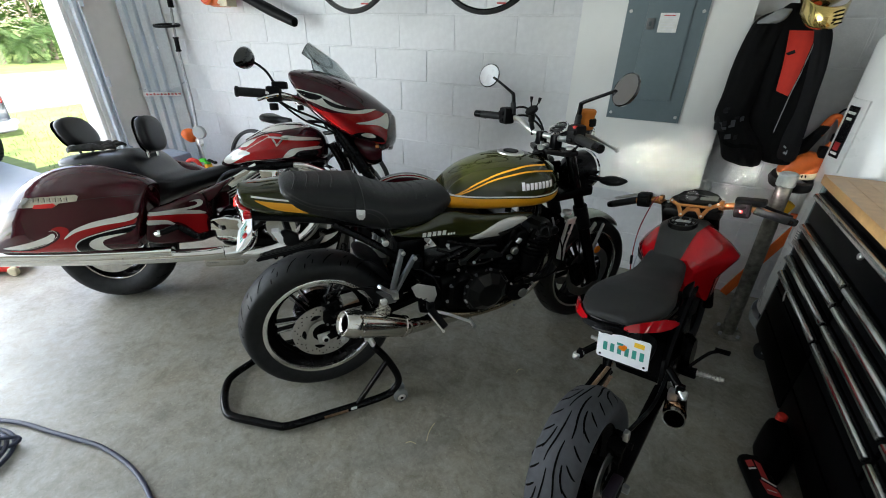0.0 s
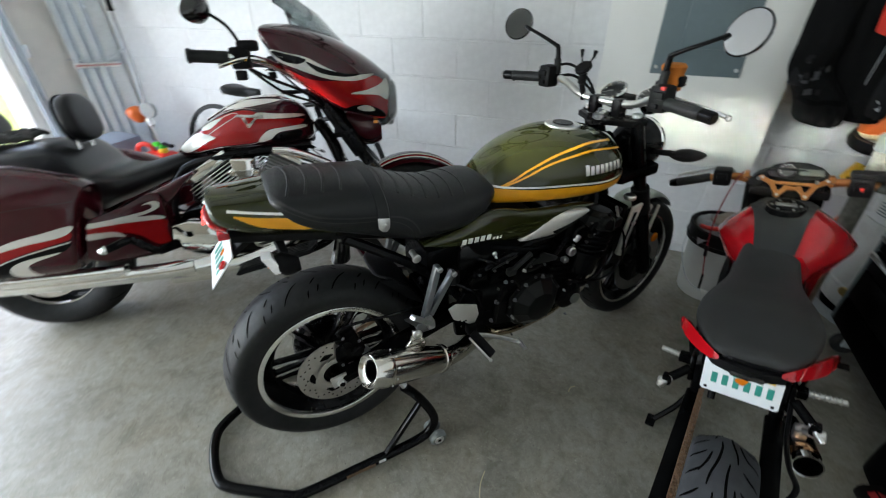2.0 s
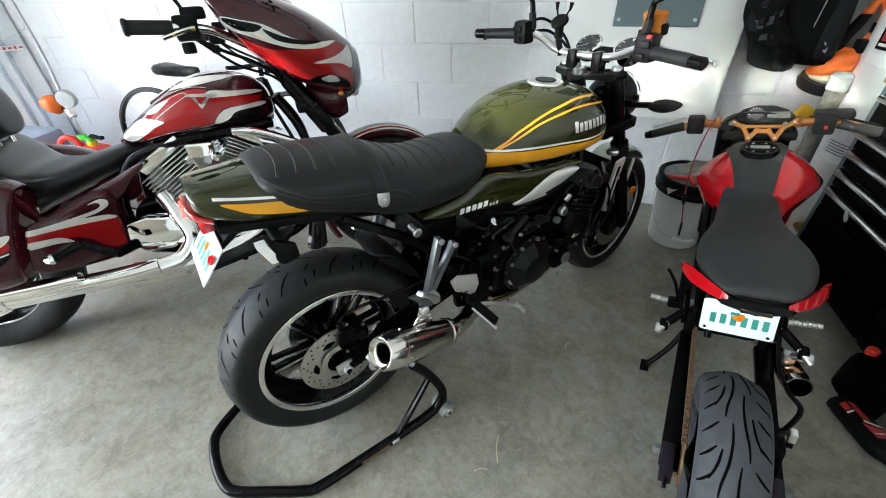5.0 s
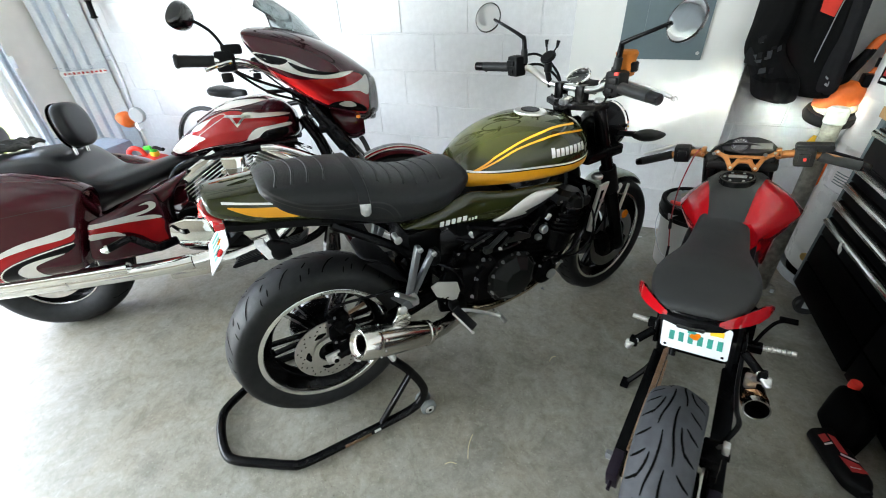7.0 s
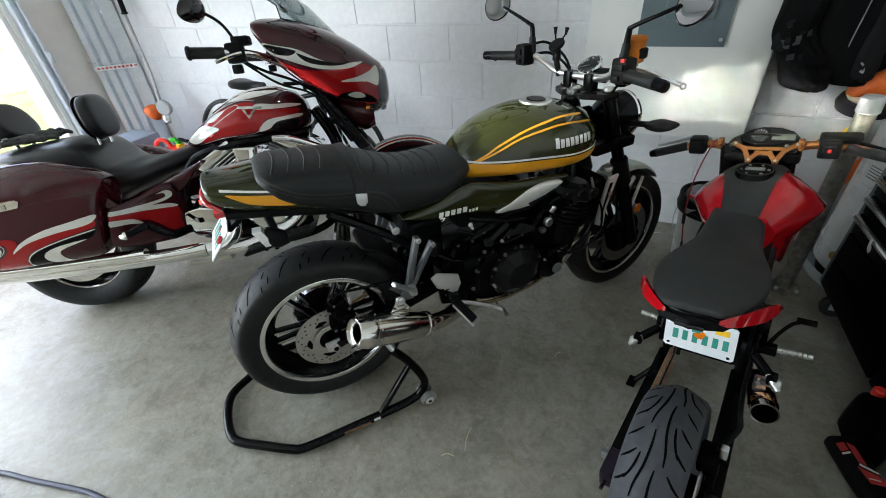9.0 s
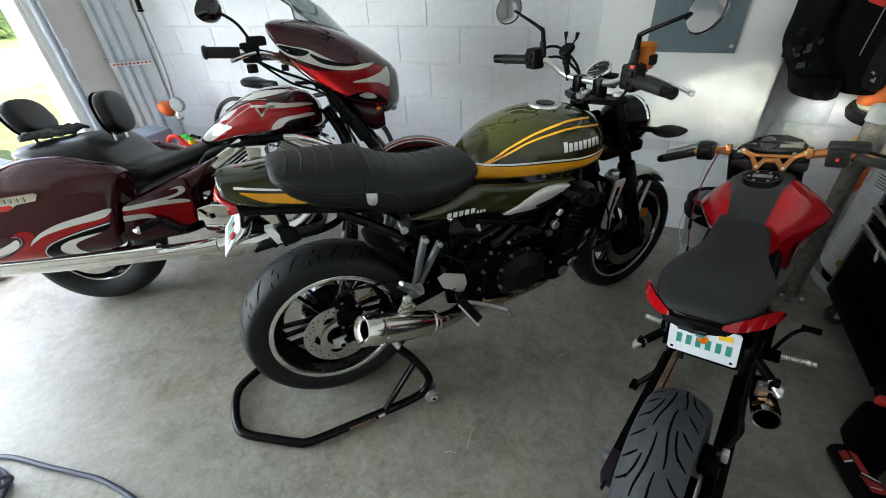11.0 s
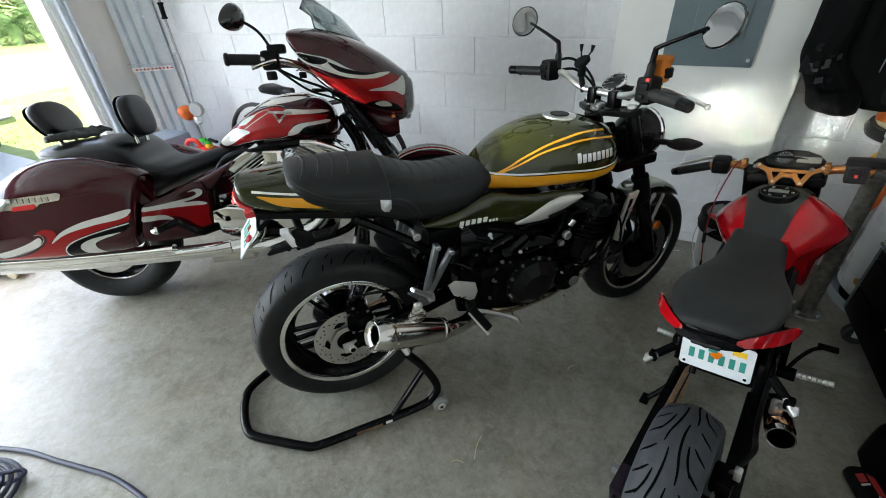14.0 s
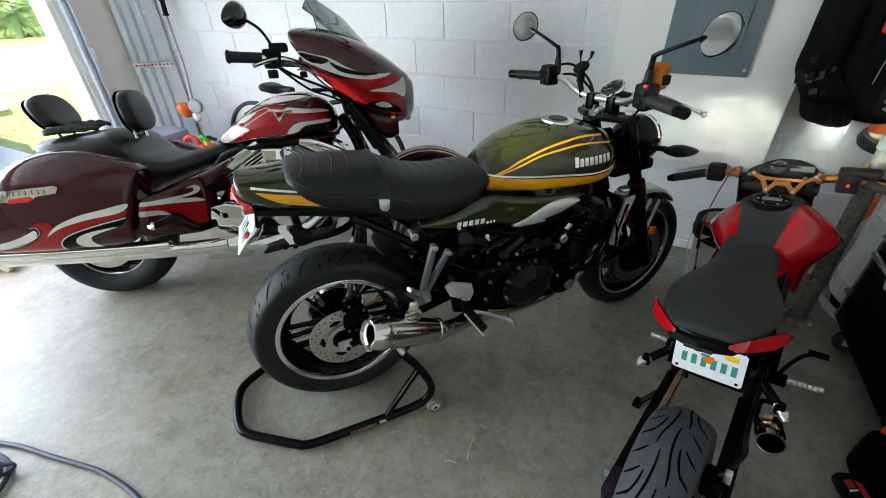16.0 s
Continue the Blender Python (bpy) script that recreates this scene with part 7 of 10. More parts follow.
part("headlight_lens", loft([section(1.56, 0.90, 0.145, 0.11, 0.09, 24, 2.8), section(1.61, 0.92, 0.15, 0.115, 0.10, 24, 2.8), section(1.655, 0.94, 0.10, 0.085, 0.09, 24, 2.6), section(1.668, 0.945, 0.05, 0.05, 0.06, 24, 2.4)]), LAMP_COVER, bagger, "clear headlight lens")
for s in (-1, 1):
    part("marker_lamp", box(1.55, s * 0.135, 0.848, 0.022, 0.018, 0.016, 0.006), AMBER_LENS, bagger)
rows = []
for i in range(13):
    y = -0.26 + 0.52 * i / 12
    k = (y / 0.26) ** 2
    base, top = Vector((1.455 - 0.20 * k, y, 1.185 + 0.06 * k)), Vector((1.215 - 0.02 * k, y * 0.70, 1.405 - 0.075 * k))
    rows.append([base, base.lerp(top, 0.5) + Vector((0.018, 0, 0.01)), top, top + Vector((-0.005, 0, 0.0)), base.lerp(top, 0.5) + Vector((0.013, 0, 0.006)), base + Vector((-0.005, 0, -0.003))])
part("windscreen", rings(rows), TINTED, bagger, "low tinted windscreen")
part("handlebar", tube([(1.02, -0.408, 1.1295), (1.06, -0.40, 1.127), (1.14, -0.36, 1.115), (1.24, -0.25, 1.06), (1.30, -0.10, 1.02), (1.30, 0.10, 1.02), (1.24, 0.25, 1.06), (1.14, 0.36, 1.115), (1.06, 0.40, 1.127), (1.02, 0.408, 1.1295)], 0.014, 12), CHROME, bagger, "chrome handlebar")
for s in (-1, 1):
    part("grip", join(rod((0.915, s * 0.425, 1.137), (1.040, s * 0.404, 1.128), 0.021, 16, 0.004), rod((0.908, s * 0.426, 1.1375), (0.924, s * 0.4235, 1.1365), 0.025, 16, 0.004)), RUBBER, bagger, "black rubber grip")
    part("switch_pod", join(box(1.075, s * 0.39, 1.125, 0.07, 0.05, 0.075, 0.014), box(1.105, s * 0.385, 1.165, 0.07, 0.05, 0.035, 0.01)), BLACK_PLASTIC, bagger)
    part("lever", tube([(1.10, s * 0.42, 1.12), (1.07, s * 0.44, 1.115), (1.01, s * 0.452, 1.098)], [0.010, 0.008, 0.007], 8), CHROME, bagger)
    if s < 0:
        stem = part("mirror_stem", tube([(1.085, s * 0.39, 1.165), (1.055, s * 0.40, 1.225), (1.01, s * 0.41, 1.262), (0.985, s * 0.415, 1.265)], 0.006, 8), BLACK_PAINT, bagger, "black teardrop mirror")
        part("mirror_shell", moved(loft([[(0.012 * d, k * 0.070 * math.cos(a), k * 0.046 * math.sin(a) * (1 + 0.25 * math.cos(a))) for a in (2 * math.pi * i / 24 for i in range(24))] for d, k in ((2.6, 0.35), (1.8, 0.75), (0.3, 1.0), (0.0, 0.97))]), pose(0.965, s * 0.415, 1.280, 18, 0, -25)), GLOSS_BLACK, stem)
        part("mirror_face", moved(rings([[(0.0, 0.95 * 0.070 * math.cos(a), 0.95 * 0.046 * math.sin(a) * (1 + 0.25 * math.cos(a))) for a in (2 * math.pi * i / 24 for i in range(24))], [(-0.001, 0.9 * 0.070 * math.cos(a), 0.9 * 0.046 * math.sin(a) * (1 + 0.25 * math.cos(a))) for a in (2 * math.pi * i / 24 for i in range(24))]]), pose(0.9645, s * 0.415, 1.280, 18, 0, -25)), MIRROR, stem)
    part("dash_switch", box(1.06, s * 0.36, 1.068, 0.04, 0.03, 0.035, 0.008), BLACK_PLASTIC, bagger)
    part("cable", tube([(1.08, s * 0.38, 1.10), (1.16, s * 0.34, 1.05), (1.25, s * 0.22, 1.0), (1.33, s * 0.14, 0.93)], 0.006, 8), BLACK_PLASTIC, bagger)
    part("cable", tube([(1.09, s * 0.37, 1.09), (1.19, s * 0.30, 1.0), (1.30, s * 0.16, 0.94), (1.37, s * 0.10, 0.84)], 0.005, 8), BLACK_PLASTIC, bagger)
part("inner_dash", box(1.23, 0, 1.13, 0.05, 0.56, 0.15, 0.03), BLACK_PLASTIC, bagger)

# ---- small red street motorcycle, leaning on its side stand ----
MINI = Matrix.Translation((1.61, 1.11, 0)) @ Matrix.Rotation(radians(74), 4, "Z") @ Matrix.Rotation(radians(-9), 4, "X")
mini = tagged(empty("motorcycle", MINI), "small red street motorcycle with a grey seat and bronze bars", "motorcycle")
MR, MF = (0, 0, 0.245), (1.20, 0, 0.235)
mw = part("rear_wheel", rim_mesh(0.155, 0.11, MR), BLACK_PAINT, mini, "small black cast wheel")
part("tyre", lathe(tyre_profile(0.245, 0.155, 0.138), 64, MR), GREY_RUBBER, mw, "worn grey road tyre")
MTREAD = [[(0, -0.15), (9, -0.12), (20, -0.17), (30, -0.30), (37, -0.34)], [(20, 0.15), (29, 0.12), (40, 0.17), (50, 0.30), (57, 0.34)], [(14, -0.36), (22, -0.44), (30, -0.62)], [(34, 0.36), (42, 0.44), (50, 0.62)]]
for k in range(3):
    MTREAD += [[(13 * k, -0.50), (13 * k + 4, -0.70), (13 * k + 7, -0.90)], [(13 * k + 20, 0.50), (13 * k + 24, 0.70), (13 * k + 27, 0.90)]]
tagged(part("groove", tread(0.245, 0.155, 0.138, MR, MTREAD, 0.0056, 9), GROOVE, mw), kind="stuff")
part("hub", lathe([(0.015, -0.08), (0.05, -0.075), (0.045, 0), (0.06, 0.06), (0.015, 0.075)], 24, MR), SATIN_BLACK, mw)
for k in range(6):
    a = 2 * math.pi * k / 6
    part("spoke", bar((0.04 * math.cos(a), 0, 0.245 + 0.04 * math.sin(a)), (0.125 * math.cos(a), 0, 0.245 + 0.125 * math.sin(a)), 0.022, 0.03, 0.005, up=(0, 1, 0)), BLACK_PAINT, mw)
part("brake_disc", lathe([(0.05, -0.083), (0.09, -0.083), (0.09, -0.079), (0.05, -0.079)], 32, MR, closed=True), DISC_STEEL, mw)
part("sprocket", lathe([(0.05, 0.080), (0.078, 0.080), (0.078, 0.085), (0.05, 0.085)], 32, MR, closed=True), CHAIN_STEEL, mw)
mfw = part("front_wheel", rim_mesh(0.155, 0.08, MF), BLACK_PAINT, mini, "small black cast wheel")
part("tyre", lathe(tyre_profile(0.235, 0.155, 0.11), 48, MF), GREY_RUBBER, mfw, "worn grey road tyre")
part("front_fender", loft([section(x, z, w, 0.015, 0.01, 16, 2.3) for x, z, w in ((1.06, 0.44, 0.045), (1.12, 0.475, 0.06), (1.20, 0.485, 0.062), (1.30, 0.465, 0.058), (1.36, 0.43, 0.04))]), BLACK_PLASTIC, mini)
for s in (-1, 1):
    arm = part("swingarm", bar((-0.045, s * 0.108, 0.245), (0.44, s * 0.10, 0.275), 0.022, 0.046, 0.006, up=(0, 1, 0)), SATIN_BLACK, mini, "black box-section swingarm")
    part("axle_block", join(box(-0.03, s * 0.112, 0.245, 0.085, 0.03, 0.055, 0.004), rod((-0.075, s * 0.112, 0.245), (-0.10, s * 0.112, 0.245), 0.005)), ANODISED, arm, "dark anodised chain adjuster")
    part("axle_nut", join(disc(0.014, 0.02, (0, s * 0.137, 0.245), bevel=0.003, n=6), rod((0, s * 0.08, 0.245), (0, s * 0.148, 0.245), 0.006)), HANGER_GREY, arm)
for z0, z1 in ((0.324, 0.30), (0.168, 0.235)):
    links = []
    for k in range(46):
        t = k / 45
        z = z0 + (z1 - z0) * t
        links += [box(-0.02 + 0.46 * t, 0.083 + (0.004 if k % 2 else -0.004), z, 0.015, 0.003, 0.010, 0.002, None, 1), rod((-0.015 + 0.46 * t, 0.076, z), (-0.015 + 0.46 * t, 0.090, z), 0.004, 6)]
    part("chain_run", join(*links), CHAIN_STEEL, mini, "bronze drive chain")
spring = bmesh.new()
for s, y in ((1, 0.055),):
    spring = join(spring, tube([(0.35 + 0.09 * k / 48, y + 0.017 * math.cos(k * 0.8), 0.39 + 0.12 * k / 48 + 0.017 * math.sin(k * 0.8)) for k in range(48)], 0.004, 6, 2))
part("shock_spring", spring, DARK_CHROME, mini, "dark coil spring")
part("shock", rod((0.335, 0.055, 0.37), (0.455, 0.055, 0.53), 0.009), SATIN_BLACK, mini)
part("rear_caliper", join(box(0.05, -0.09, 0.345, 0.07, 0.045, 0.045, 0.01), box(0.025, -0.10, 0.30, 0.04, 0.02, 0.05, 0.005), rod((0.06, -0.118, 0.345), (0.06, -0.128, 0.345), 0.01)), SATIN_BLACK, mini, "black rear brake caliper")
part("brake_hose", tube([(0.06, -0.10, 0.37), (0.10, -0.13, 0.42), (0.20, -0.125, 0.37), (0.32, -0.12, 0.34), (0.42, -0.12, 0.38)], 0.006, 8), BLACK_PLASTIC, mini)
part("hose_clip", join(box(0.04, -0.115, 0.40, 0.02, 0.015, 0.03, 0.003), rod((0.06, -0.10, 0.37), (0.05, -0.118, 0.40), 0.005)), ALU, mini)
part("mudflap", loft([section(0.325, 0.425, 0.06, 0.01, 0.02, 16, 3), section(0.35, 0.43, 0.07, 0.02, 0.03, 16, 3), section(0.42, 0.46, 0.075, 0.04, 0.05, 16, 3)]), BLACK_PLASTIC, mini)

# tail, seat, tank
part("tail_unit", join(loft([section(0.140, 0.672, 0.060, 0.006, 0.012, 20, 3), section(0.152, 0.672, 0.076, 0.010, 0.018, 20, 3.2), section(0.20, 0.660, 0.090, 0.014, 0.026, 20, 3.2), section(0.30, 0.640, 0.108, 0.02, 0.036, 20, 3.2), section(0.42, 0.612, 0.11, 0.03, 0.05, 20, 3), section(0.50, 0.595, 0.11, 0.03, 0.05, 20, 3)]),
                       rings([[(x + a * dx, y, z + b * dz) for a, b in ((-1, -0.6), (0.6, -1), (1, 1), (-0.7, 0.8))] for y, x, z, dx, dz in ((-0.086, 0.176, 0.667, 0.008, 0.006), (-0.064, 0.148, 0.668, 0.012, 0.012), (-0.030, 0.138, 0.668, 0.013, 0.014), (0, 0.131, 0.667, 0.014, 0.015), (0.030, 0.138, 0.668, 0.013, 0.014), (0.064, 0.148, 0.668, 0.012, 0.012), (0.086, 0.176, 0.667, 0.008, 0.006))])), BLACK_PAINT, mini, "black faceted tail tray", smooth=25)
part("seat_lip", tube([(0.196, 0.096, 0.680), (0.160, 0.070, 0.682), (0.147, 0.035, 0.683), (0.142, 0, 0.683), (0.147, -0.035, 0.683), (0.160, -0.070, 0.682), (0.196, -0.096, 0.680)], 0.004, 8), BLACK_PAINT, mini)
part("tail_lamp", box(0.122, 0, 0.664, 0.010, 0.060, 0.010, 0.004), DIAL_BLACK, mini, "dark tinted tail lamp")
for s in (-1, 1):
    wing = [[(x + a * dx, s * y, z + b * dz) for a, b in ((-1, -0.9), (0.2, -1), (1, 0.3), (-0.1, 1))] for y, x, z, dx, dz in ((0.054, 0.139, 0.681, 0.003, 0.004), (0.070, 0.150, 0.681, 0.010, 0.011), (0.092, 0.176, 0.678, 0.015, 0.014), (0.112, 0.206, 0.673, 0.018, 0.016), (0.130, 0.240, 0.665, 0.020, 0.017), (0.146, 0.278, 0.652, 0.015, 0.012), (0.155, 0.306, 0.640, 0.003, 0.003))]
    part("tail_wing", rings(wing), BRIGHT_RED, mini, "red tail fin", smooth=25)
part("seat", loft([section(x, z, w, u, d, 36, 2.5, ed=3) for x, z, w, u, d in ((0.146, 0.690, 0.052, 0.004, 0.006), (0.153, 0.690, 0.066, 0.014, 0.012), (0.175, 0.686, 0.084, 0.024, 0.016), (0.215, 0.680, 0.103, 0.031, 0.022), (0.27, 0.674, 0.118, 0.037, 0.030), (0.32, 0.669, 0.124, 0.040, 0.038), (0.38, 0.660, 0.122, 0.041, 0.045), (0.44, 0.649, 0.113, 0.043, 0.055), (0.50, 0.637, 0.100, 0.044, 0.06), (0.57, 0.626, 0.087, 0.046, 0.07), (0.64, 0.624, 0.082, 0.046, 0.07), (0.69, 0.640, 0.076, 0.041, 0.06), (0.730, 0.660, 0.068, 0.030, 0.05), (0.750, 0.668, 0.050, 0.014, 0.03))]), SEAT_GREY, mini, "charcoal vinyl seat")
MTANK = [(0.690, 0.675, 0.075, 0.650, 0.085, 0.615, 0.07, 0.560), (0.745, 0.713, 0.098, 0.684, 0.124, 0.640, 0.098, 0.535), (0.815, 0.745, 0.112, 0.712, 0.166, 0.640, 0.112, 0.462), (0.875, 0.757, 0.117, 0.722, 0.190, 0.634, 0.122, 0.445), (0.930, 0.752, 0.112, 0.715, 0.195, 0.628, 0.126, 0.455), (0.975, 0.732, 0.096, 0.694, 0.174, 0.610, 0.122, 0.48), (1.010, 0.690, 0.075, 0.655, 0.146, 0.585, 0.115, 0.535)]


def shouldered(x, top, sy, sz, ty, tz, ly, lz):
    """A ring across the tank: a flat top, sloping shoulders, a sharp outer edge and tucked-in flanks."""
    half = [(0.062, top - 0.003), (sy, sz), ((sy + ty) / 2 + 0.006, (sz + tz) / 2 + 0.004), (ty, tz + 0.006), (ty - 0.003, tz - 0.012), ((ty + ly) / 2 - 0.016, (tz + lz) / 2 + 0.006), (ly, lz)]
    side = [(x, -0.012 - y, z) for y, z in half]
    return [(x, -0.012, top)] + side + [(x, -0.012, lz + 0.02)] + [(x, -0.012 + 0.86 * (-0.012 - y), z - (0.0, 0.0, 0.0, 0.0, 0.0, 0.015, 0.03)[6 - i]) for i, (_, y, z) in enumerate(side[::-1])]


mtank = part("tank_cover", loft([shouldered(*row) for row in MTANK], 6), BRIGHT_RED, mini, "glossy red tank cover with sharp shoulders", smooth=50)
mt = surface_of(mtank)
part("tank_pad", decal([(0.690, -0.055), (0.72, -0.060), (0.80, -0.072), (0.88, -0.088), (0.96, -0.098), (0.985, -0.09), (0.985, 0.075), (0.96, 0.082), (0.88, 0.072), (0.80, 0.056), (0.72, 0.044), (0.690, 0.039)], mt, 1, 0.0045, smooth=False, cell=0.02, plane="xy"), SEAT_GREY, mini, "matt dark tank pad")
for s in (-1, 1):
    part("shroud_inner", prism([(0.66, 0.56), (0.80, 0.60), (0.90, 0.60), (0.94, 0.46), (0.84, 0.38), (0.72, 0.42)], s * 0.07 - 0.008, s * 0.095 - 0.008, 0.008), BLACK_PLASTIC, mini)
part("filler_cap", moved(lathe([(0.0, 0.008), (0.03, 0.008), (0.036, 0.004), (0.042, 0.008), (0.052, 0.006), (0.054, -0.01)], 28, axis="z"), pose(0.850, -0.012, 0.758, 0, -3, 0)), SATIN_BLACK, mini, "black filler cap")
part("cap_ring", moved(lathe([(0.046, 0.0085), (0.049, 0.0085), (0.049, 0.0045)], 28, axis="z"), pose(0.850, -0.012, 0.758, 0, -3, 0)), GUSSET_GREY, mini)
part("cap_flap", moved(join(box(0, 0, 0.0095, 0.020, 0.052, 0.004, 0.0015), *[disc(0.004, 0.003, (0.036 * math.cos(a), 0.036 * math.sin(a), 0.0075), "z", n=8) for a in (0.5, 1.6, 2.6, 3.7, 4.7, 5.8)]), pose(0.850, -0.012, 0.758, 0, -3, 0)), HANGER_GREY, mini)
# engine, frame, exhaust
part("engine", join(box(0.66, 0, 0.32, 0.30, 0.20, 0.20, 0.03), moved(disc(0.07, 0.05, (0, 0, 0), "y", 0.015, 24), pose(0.66, -0.12, 0.31)), moved(disc(0.075, 0.05, (0, 0, 0), "y", 0.015, 24), pose(0.64, 0.12, 0.31)), box(0.87, 0, 0.36, 0.16, 0.13, 0.13, 0.02)), SATIN_BLACK, mini, "black engine")
for s in (-1, 1):
    part("frame_tube", tube([(1.02, s * 0.03, 0.70), (0.85, s * 0.09, 0.58), (0.62, s * 0.10, 0.50), (0.46, s * 0.10, 0.40), (0.44, s * 0.10, 0.25)], 0.016, 8), SATIN_BLACK, mini)
    part("frame_tube", tube([(0.55, s * 0.09, 0.52), (0.38, s * 0.09, 0.585), (0.22, s * 0.06, 0.645)], 0.012, 8), SATIN_BLACK, mini)
    part("hanger", prism([(0.45, 0.40), (0.56, 0.36), (0.62, 0.30), (0.60, 0.25), (0.52, 0.27), (0.42, 0.33)], s * 0.115, s * 0.127, 0.004), SATIN_BLACK, mini)
    peg = part("footpeg", join(rod((0.60, s * 0.165, 0.268), (0.60, s * (0.262 if s < 0 else 0.232), 0.276), 0.009, 10, 0.002), *[lathe([(0.008, -0.002), (0.0125, 0), (0.008, 0.002)], 10, (0.60, s * (0.175 + 0.012 * k), 0.269 + 0.001 * k)) for k in range(7 if s < 0 else 4)]), ALU, mini, "bright footrest")
    part("peg_mount", box(0.60, s * 0.15, 0.265, 0.035, 0.05, 0.03, 0.006), SATIN_BLACK, peg)
    part("passenger_peg", join(rod((0.40, s * 0.12, 0.40), (0.37, s * 0.165, 0.365), 0.013, 10, 0.003), box(0.365, s * 0.172, 0.36, 0.03, 0.025, 0.03, 0.006)), SATIN_BLACK, mini)
    part("peg_bolt", join(disc(0.016, 0.02, (0.355, s * 0.185, 0.35), bevel=0.003, n=8), rod((0.37, s * 0.16, 0.37), (0.34, s * 0.19, 0.345), 0.009)), ALU, mini)
part("brake_lever", join(tube([(0.58, -0.15, 0.30), (0.64, -0.17, 0.305), (0.68, -0.195, 0.32), (0.695, -0.215, 0.325)], 0.006, 8), box(0.70, -0.23, 0.328, 0.025, 0.05, 0.008, 0.002)), SATIN_BLACK, mini, "black brake pedal")
part("side_stand", join(tube([(0.52, 0.11, 0.20), (0.50, 0.15, 0.12), (0.48, 0.205, 0.045)], 0.010, 8), box(0.47, 0.215, 0.040, 0.05, 0.03, 0.01, 0.003)), SATIN_BLACK, mini)
part("shift_lever", tube([(0.60, 0.14, 0.27), (0.70, 0.16, 0.28), (0.76, 0.19, 0.295)], 0.006, 8), SATIN_BLACK, mini)
MEX = Matrix.Translation((0.44, -0.150, 0.255)) @ Vector((-0.148, -0.028, 0.030)).to_track_quat("Z", "Y").to_matrix().to_4x4() @ Matrix.Scale(0.88, 4)
ex = part("exhaust", moved(lathe([(0.020, -0.06), (0.024, -0.02), (0.036, 0.0), (0.039, 0.02), (0.039, 0.115)], 32, axis="z"), MEX), SATIN_BLACK, mini, "short black exhaust with a copper tip")
part("tip_band", moved(lathe([(0.0395, 0.10), (0.0405, 0.118), (0.036, 0.126)], 32, axis="z"), MEX), GOLD_METAL, ex)
part("tip", moved(lathe([(0.034, 0.118), (0.037, 0.15), (0.038, 0.158), (0.034, 0.157)], 32, axis="z"), MEX), DARK_CHROME, ex)
part("tip_bore", moved(lathe([(0.0345, 0.157), (0.030, 0.10), (0.0, 0.09)], 32, axis="z"), MEX), GROOVE, ex)
part("exhaust_clamp", join(box(0.38, -0.15, 0.315, 0.03, 0.03, 0.04, 0.006), rod((0.375, -0.155, 0.33), (0.36, -0.175, 0.345), 0.010), rod((0.41, -0.145, 0.30), (0.38, -0.155, 0.325), 0.008)), ALU, mini)
part("front_pipe", tube([(0.46, -0.145, 0.25), (0.60, -0.10, 0.18), (0.80, -0.04, 0.16), (0.93, 0, 0.24), (0.95, 0, 0.34)], 0.018, 10), STEEL, mini)

# bars and instruments
part("fork", join(*[rod((0.985, s * 0.085, 0.79), (1.20, s * 0.085, 0.235), 0.024, 14) for s in (-1, 1)]), BLACK_PAINT, mini, "black fork")
part("bar", tube([(1.005, 0.32, 0.752), (1.0, 0.21, 0.785), (1.0, 0.13, 0.795), (1.02, 0.06, 0.768), (1.02, -0.06, 0.768), (1.0, -0.13, 0.799), (1.0, -0.21, 0.798), (1.005, -0.33, 0.762)], 0.0135, 12), BRONZE, mini, "bronze anodised handlebar")
for s in (-1, 1):
    part("grip", rod((1.0, s * 0.215, 0.786 if s > 0 else 0.795), (1.006, s * 0.325, 0.752 if s > 0 else 0.763), 0.016, 14, 0.003), RUBBER, mini, "black rubber grip")
    part("bar_end", rod((1.006, s * 0.32, 0.754 if s > 0 else 0.765), (1.008, s * 0.348, 0.746 if s > 0 else 0.757), (0.0165, 0.013), 12, 0.003), BLACK_PAINT, mini)
    part("switch_pod", join(box(0.992, s * 0.18, 0.795, 0.05, 0.055, 0.06, 0.01), box(0.965, s * 0.178, 0.80, 0.014, 0.03, 0.025, 0.003)), BLACK_PLASTIC, mini, "black switch cluster")
    part("lever", tube([(1.035, s * 0.15, 0.80), (1.06, s * 0.20, 0.805), (1.055, s * 0.27, 0.785), (1.045, s * 0.33, 0.768)], [0.008, 0.007, 0.006, 0.006], 8), BLACK_PAINT if s < 0 else ALU, mini, "hand lever")
    part("clamp", join(box(0.99, s * 0.11, 0.806, 0.03, 0.016, 0.03, 0.004), disc(0.006, 0.034, (0.975, s * 0.11, 0.80), "x")), BRONZE, mini)
    part("clamp_bolt", disc(0.006, 0.008, (0.958, s * 0.075, 0.808), "x", 0.002, 10), HANGER_GREY, mini)
part("start_switch", box(0.955, -0.180, 0.796, 0.008, 0.009, 0.010, 0.002), RED_PLASTIC, mini)
part("master_cylinder", box(1.008, -0.200, 0.823, 0.050, 0.10, 0.026, 0.010), BLACK_PLASTIC, mini)
GP = Matrix.Translation((0.955, -0.018, 0.787)) @ Matrix.Rotation(radians(42), 4, "Y") @ Matrix.Diagonal((1, 0.90, 0.90, 1))
GPL = [(-0.094, 0.030), (-0.062, 0.012), (-0.040, -0.034), (-0.018, -0.004), (0.018, -0.004), (0.040, -0.034), (0.062, 0.012), (0.094, 0.030)]
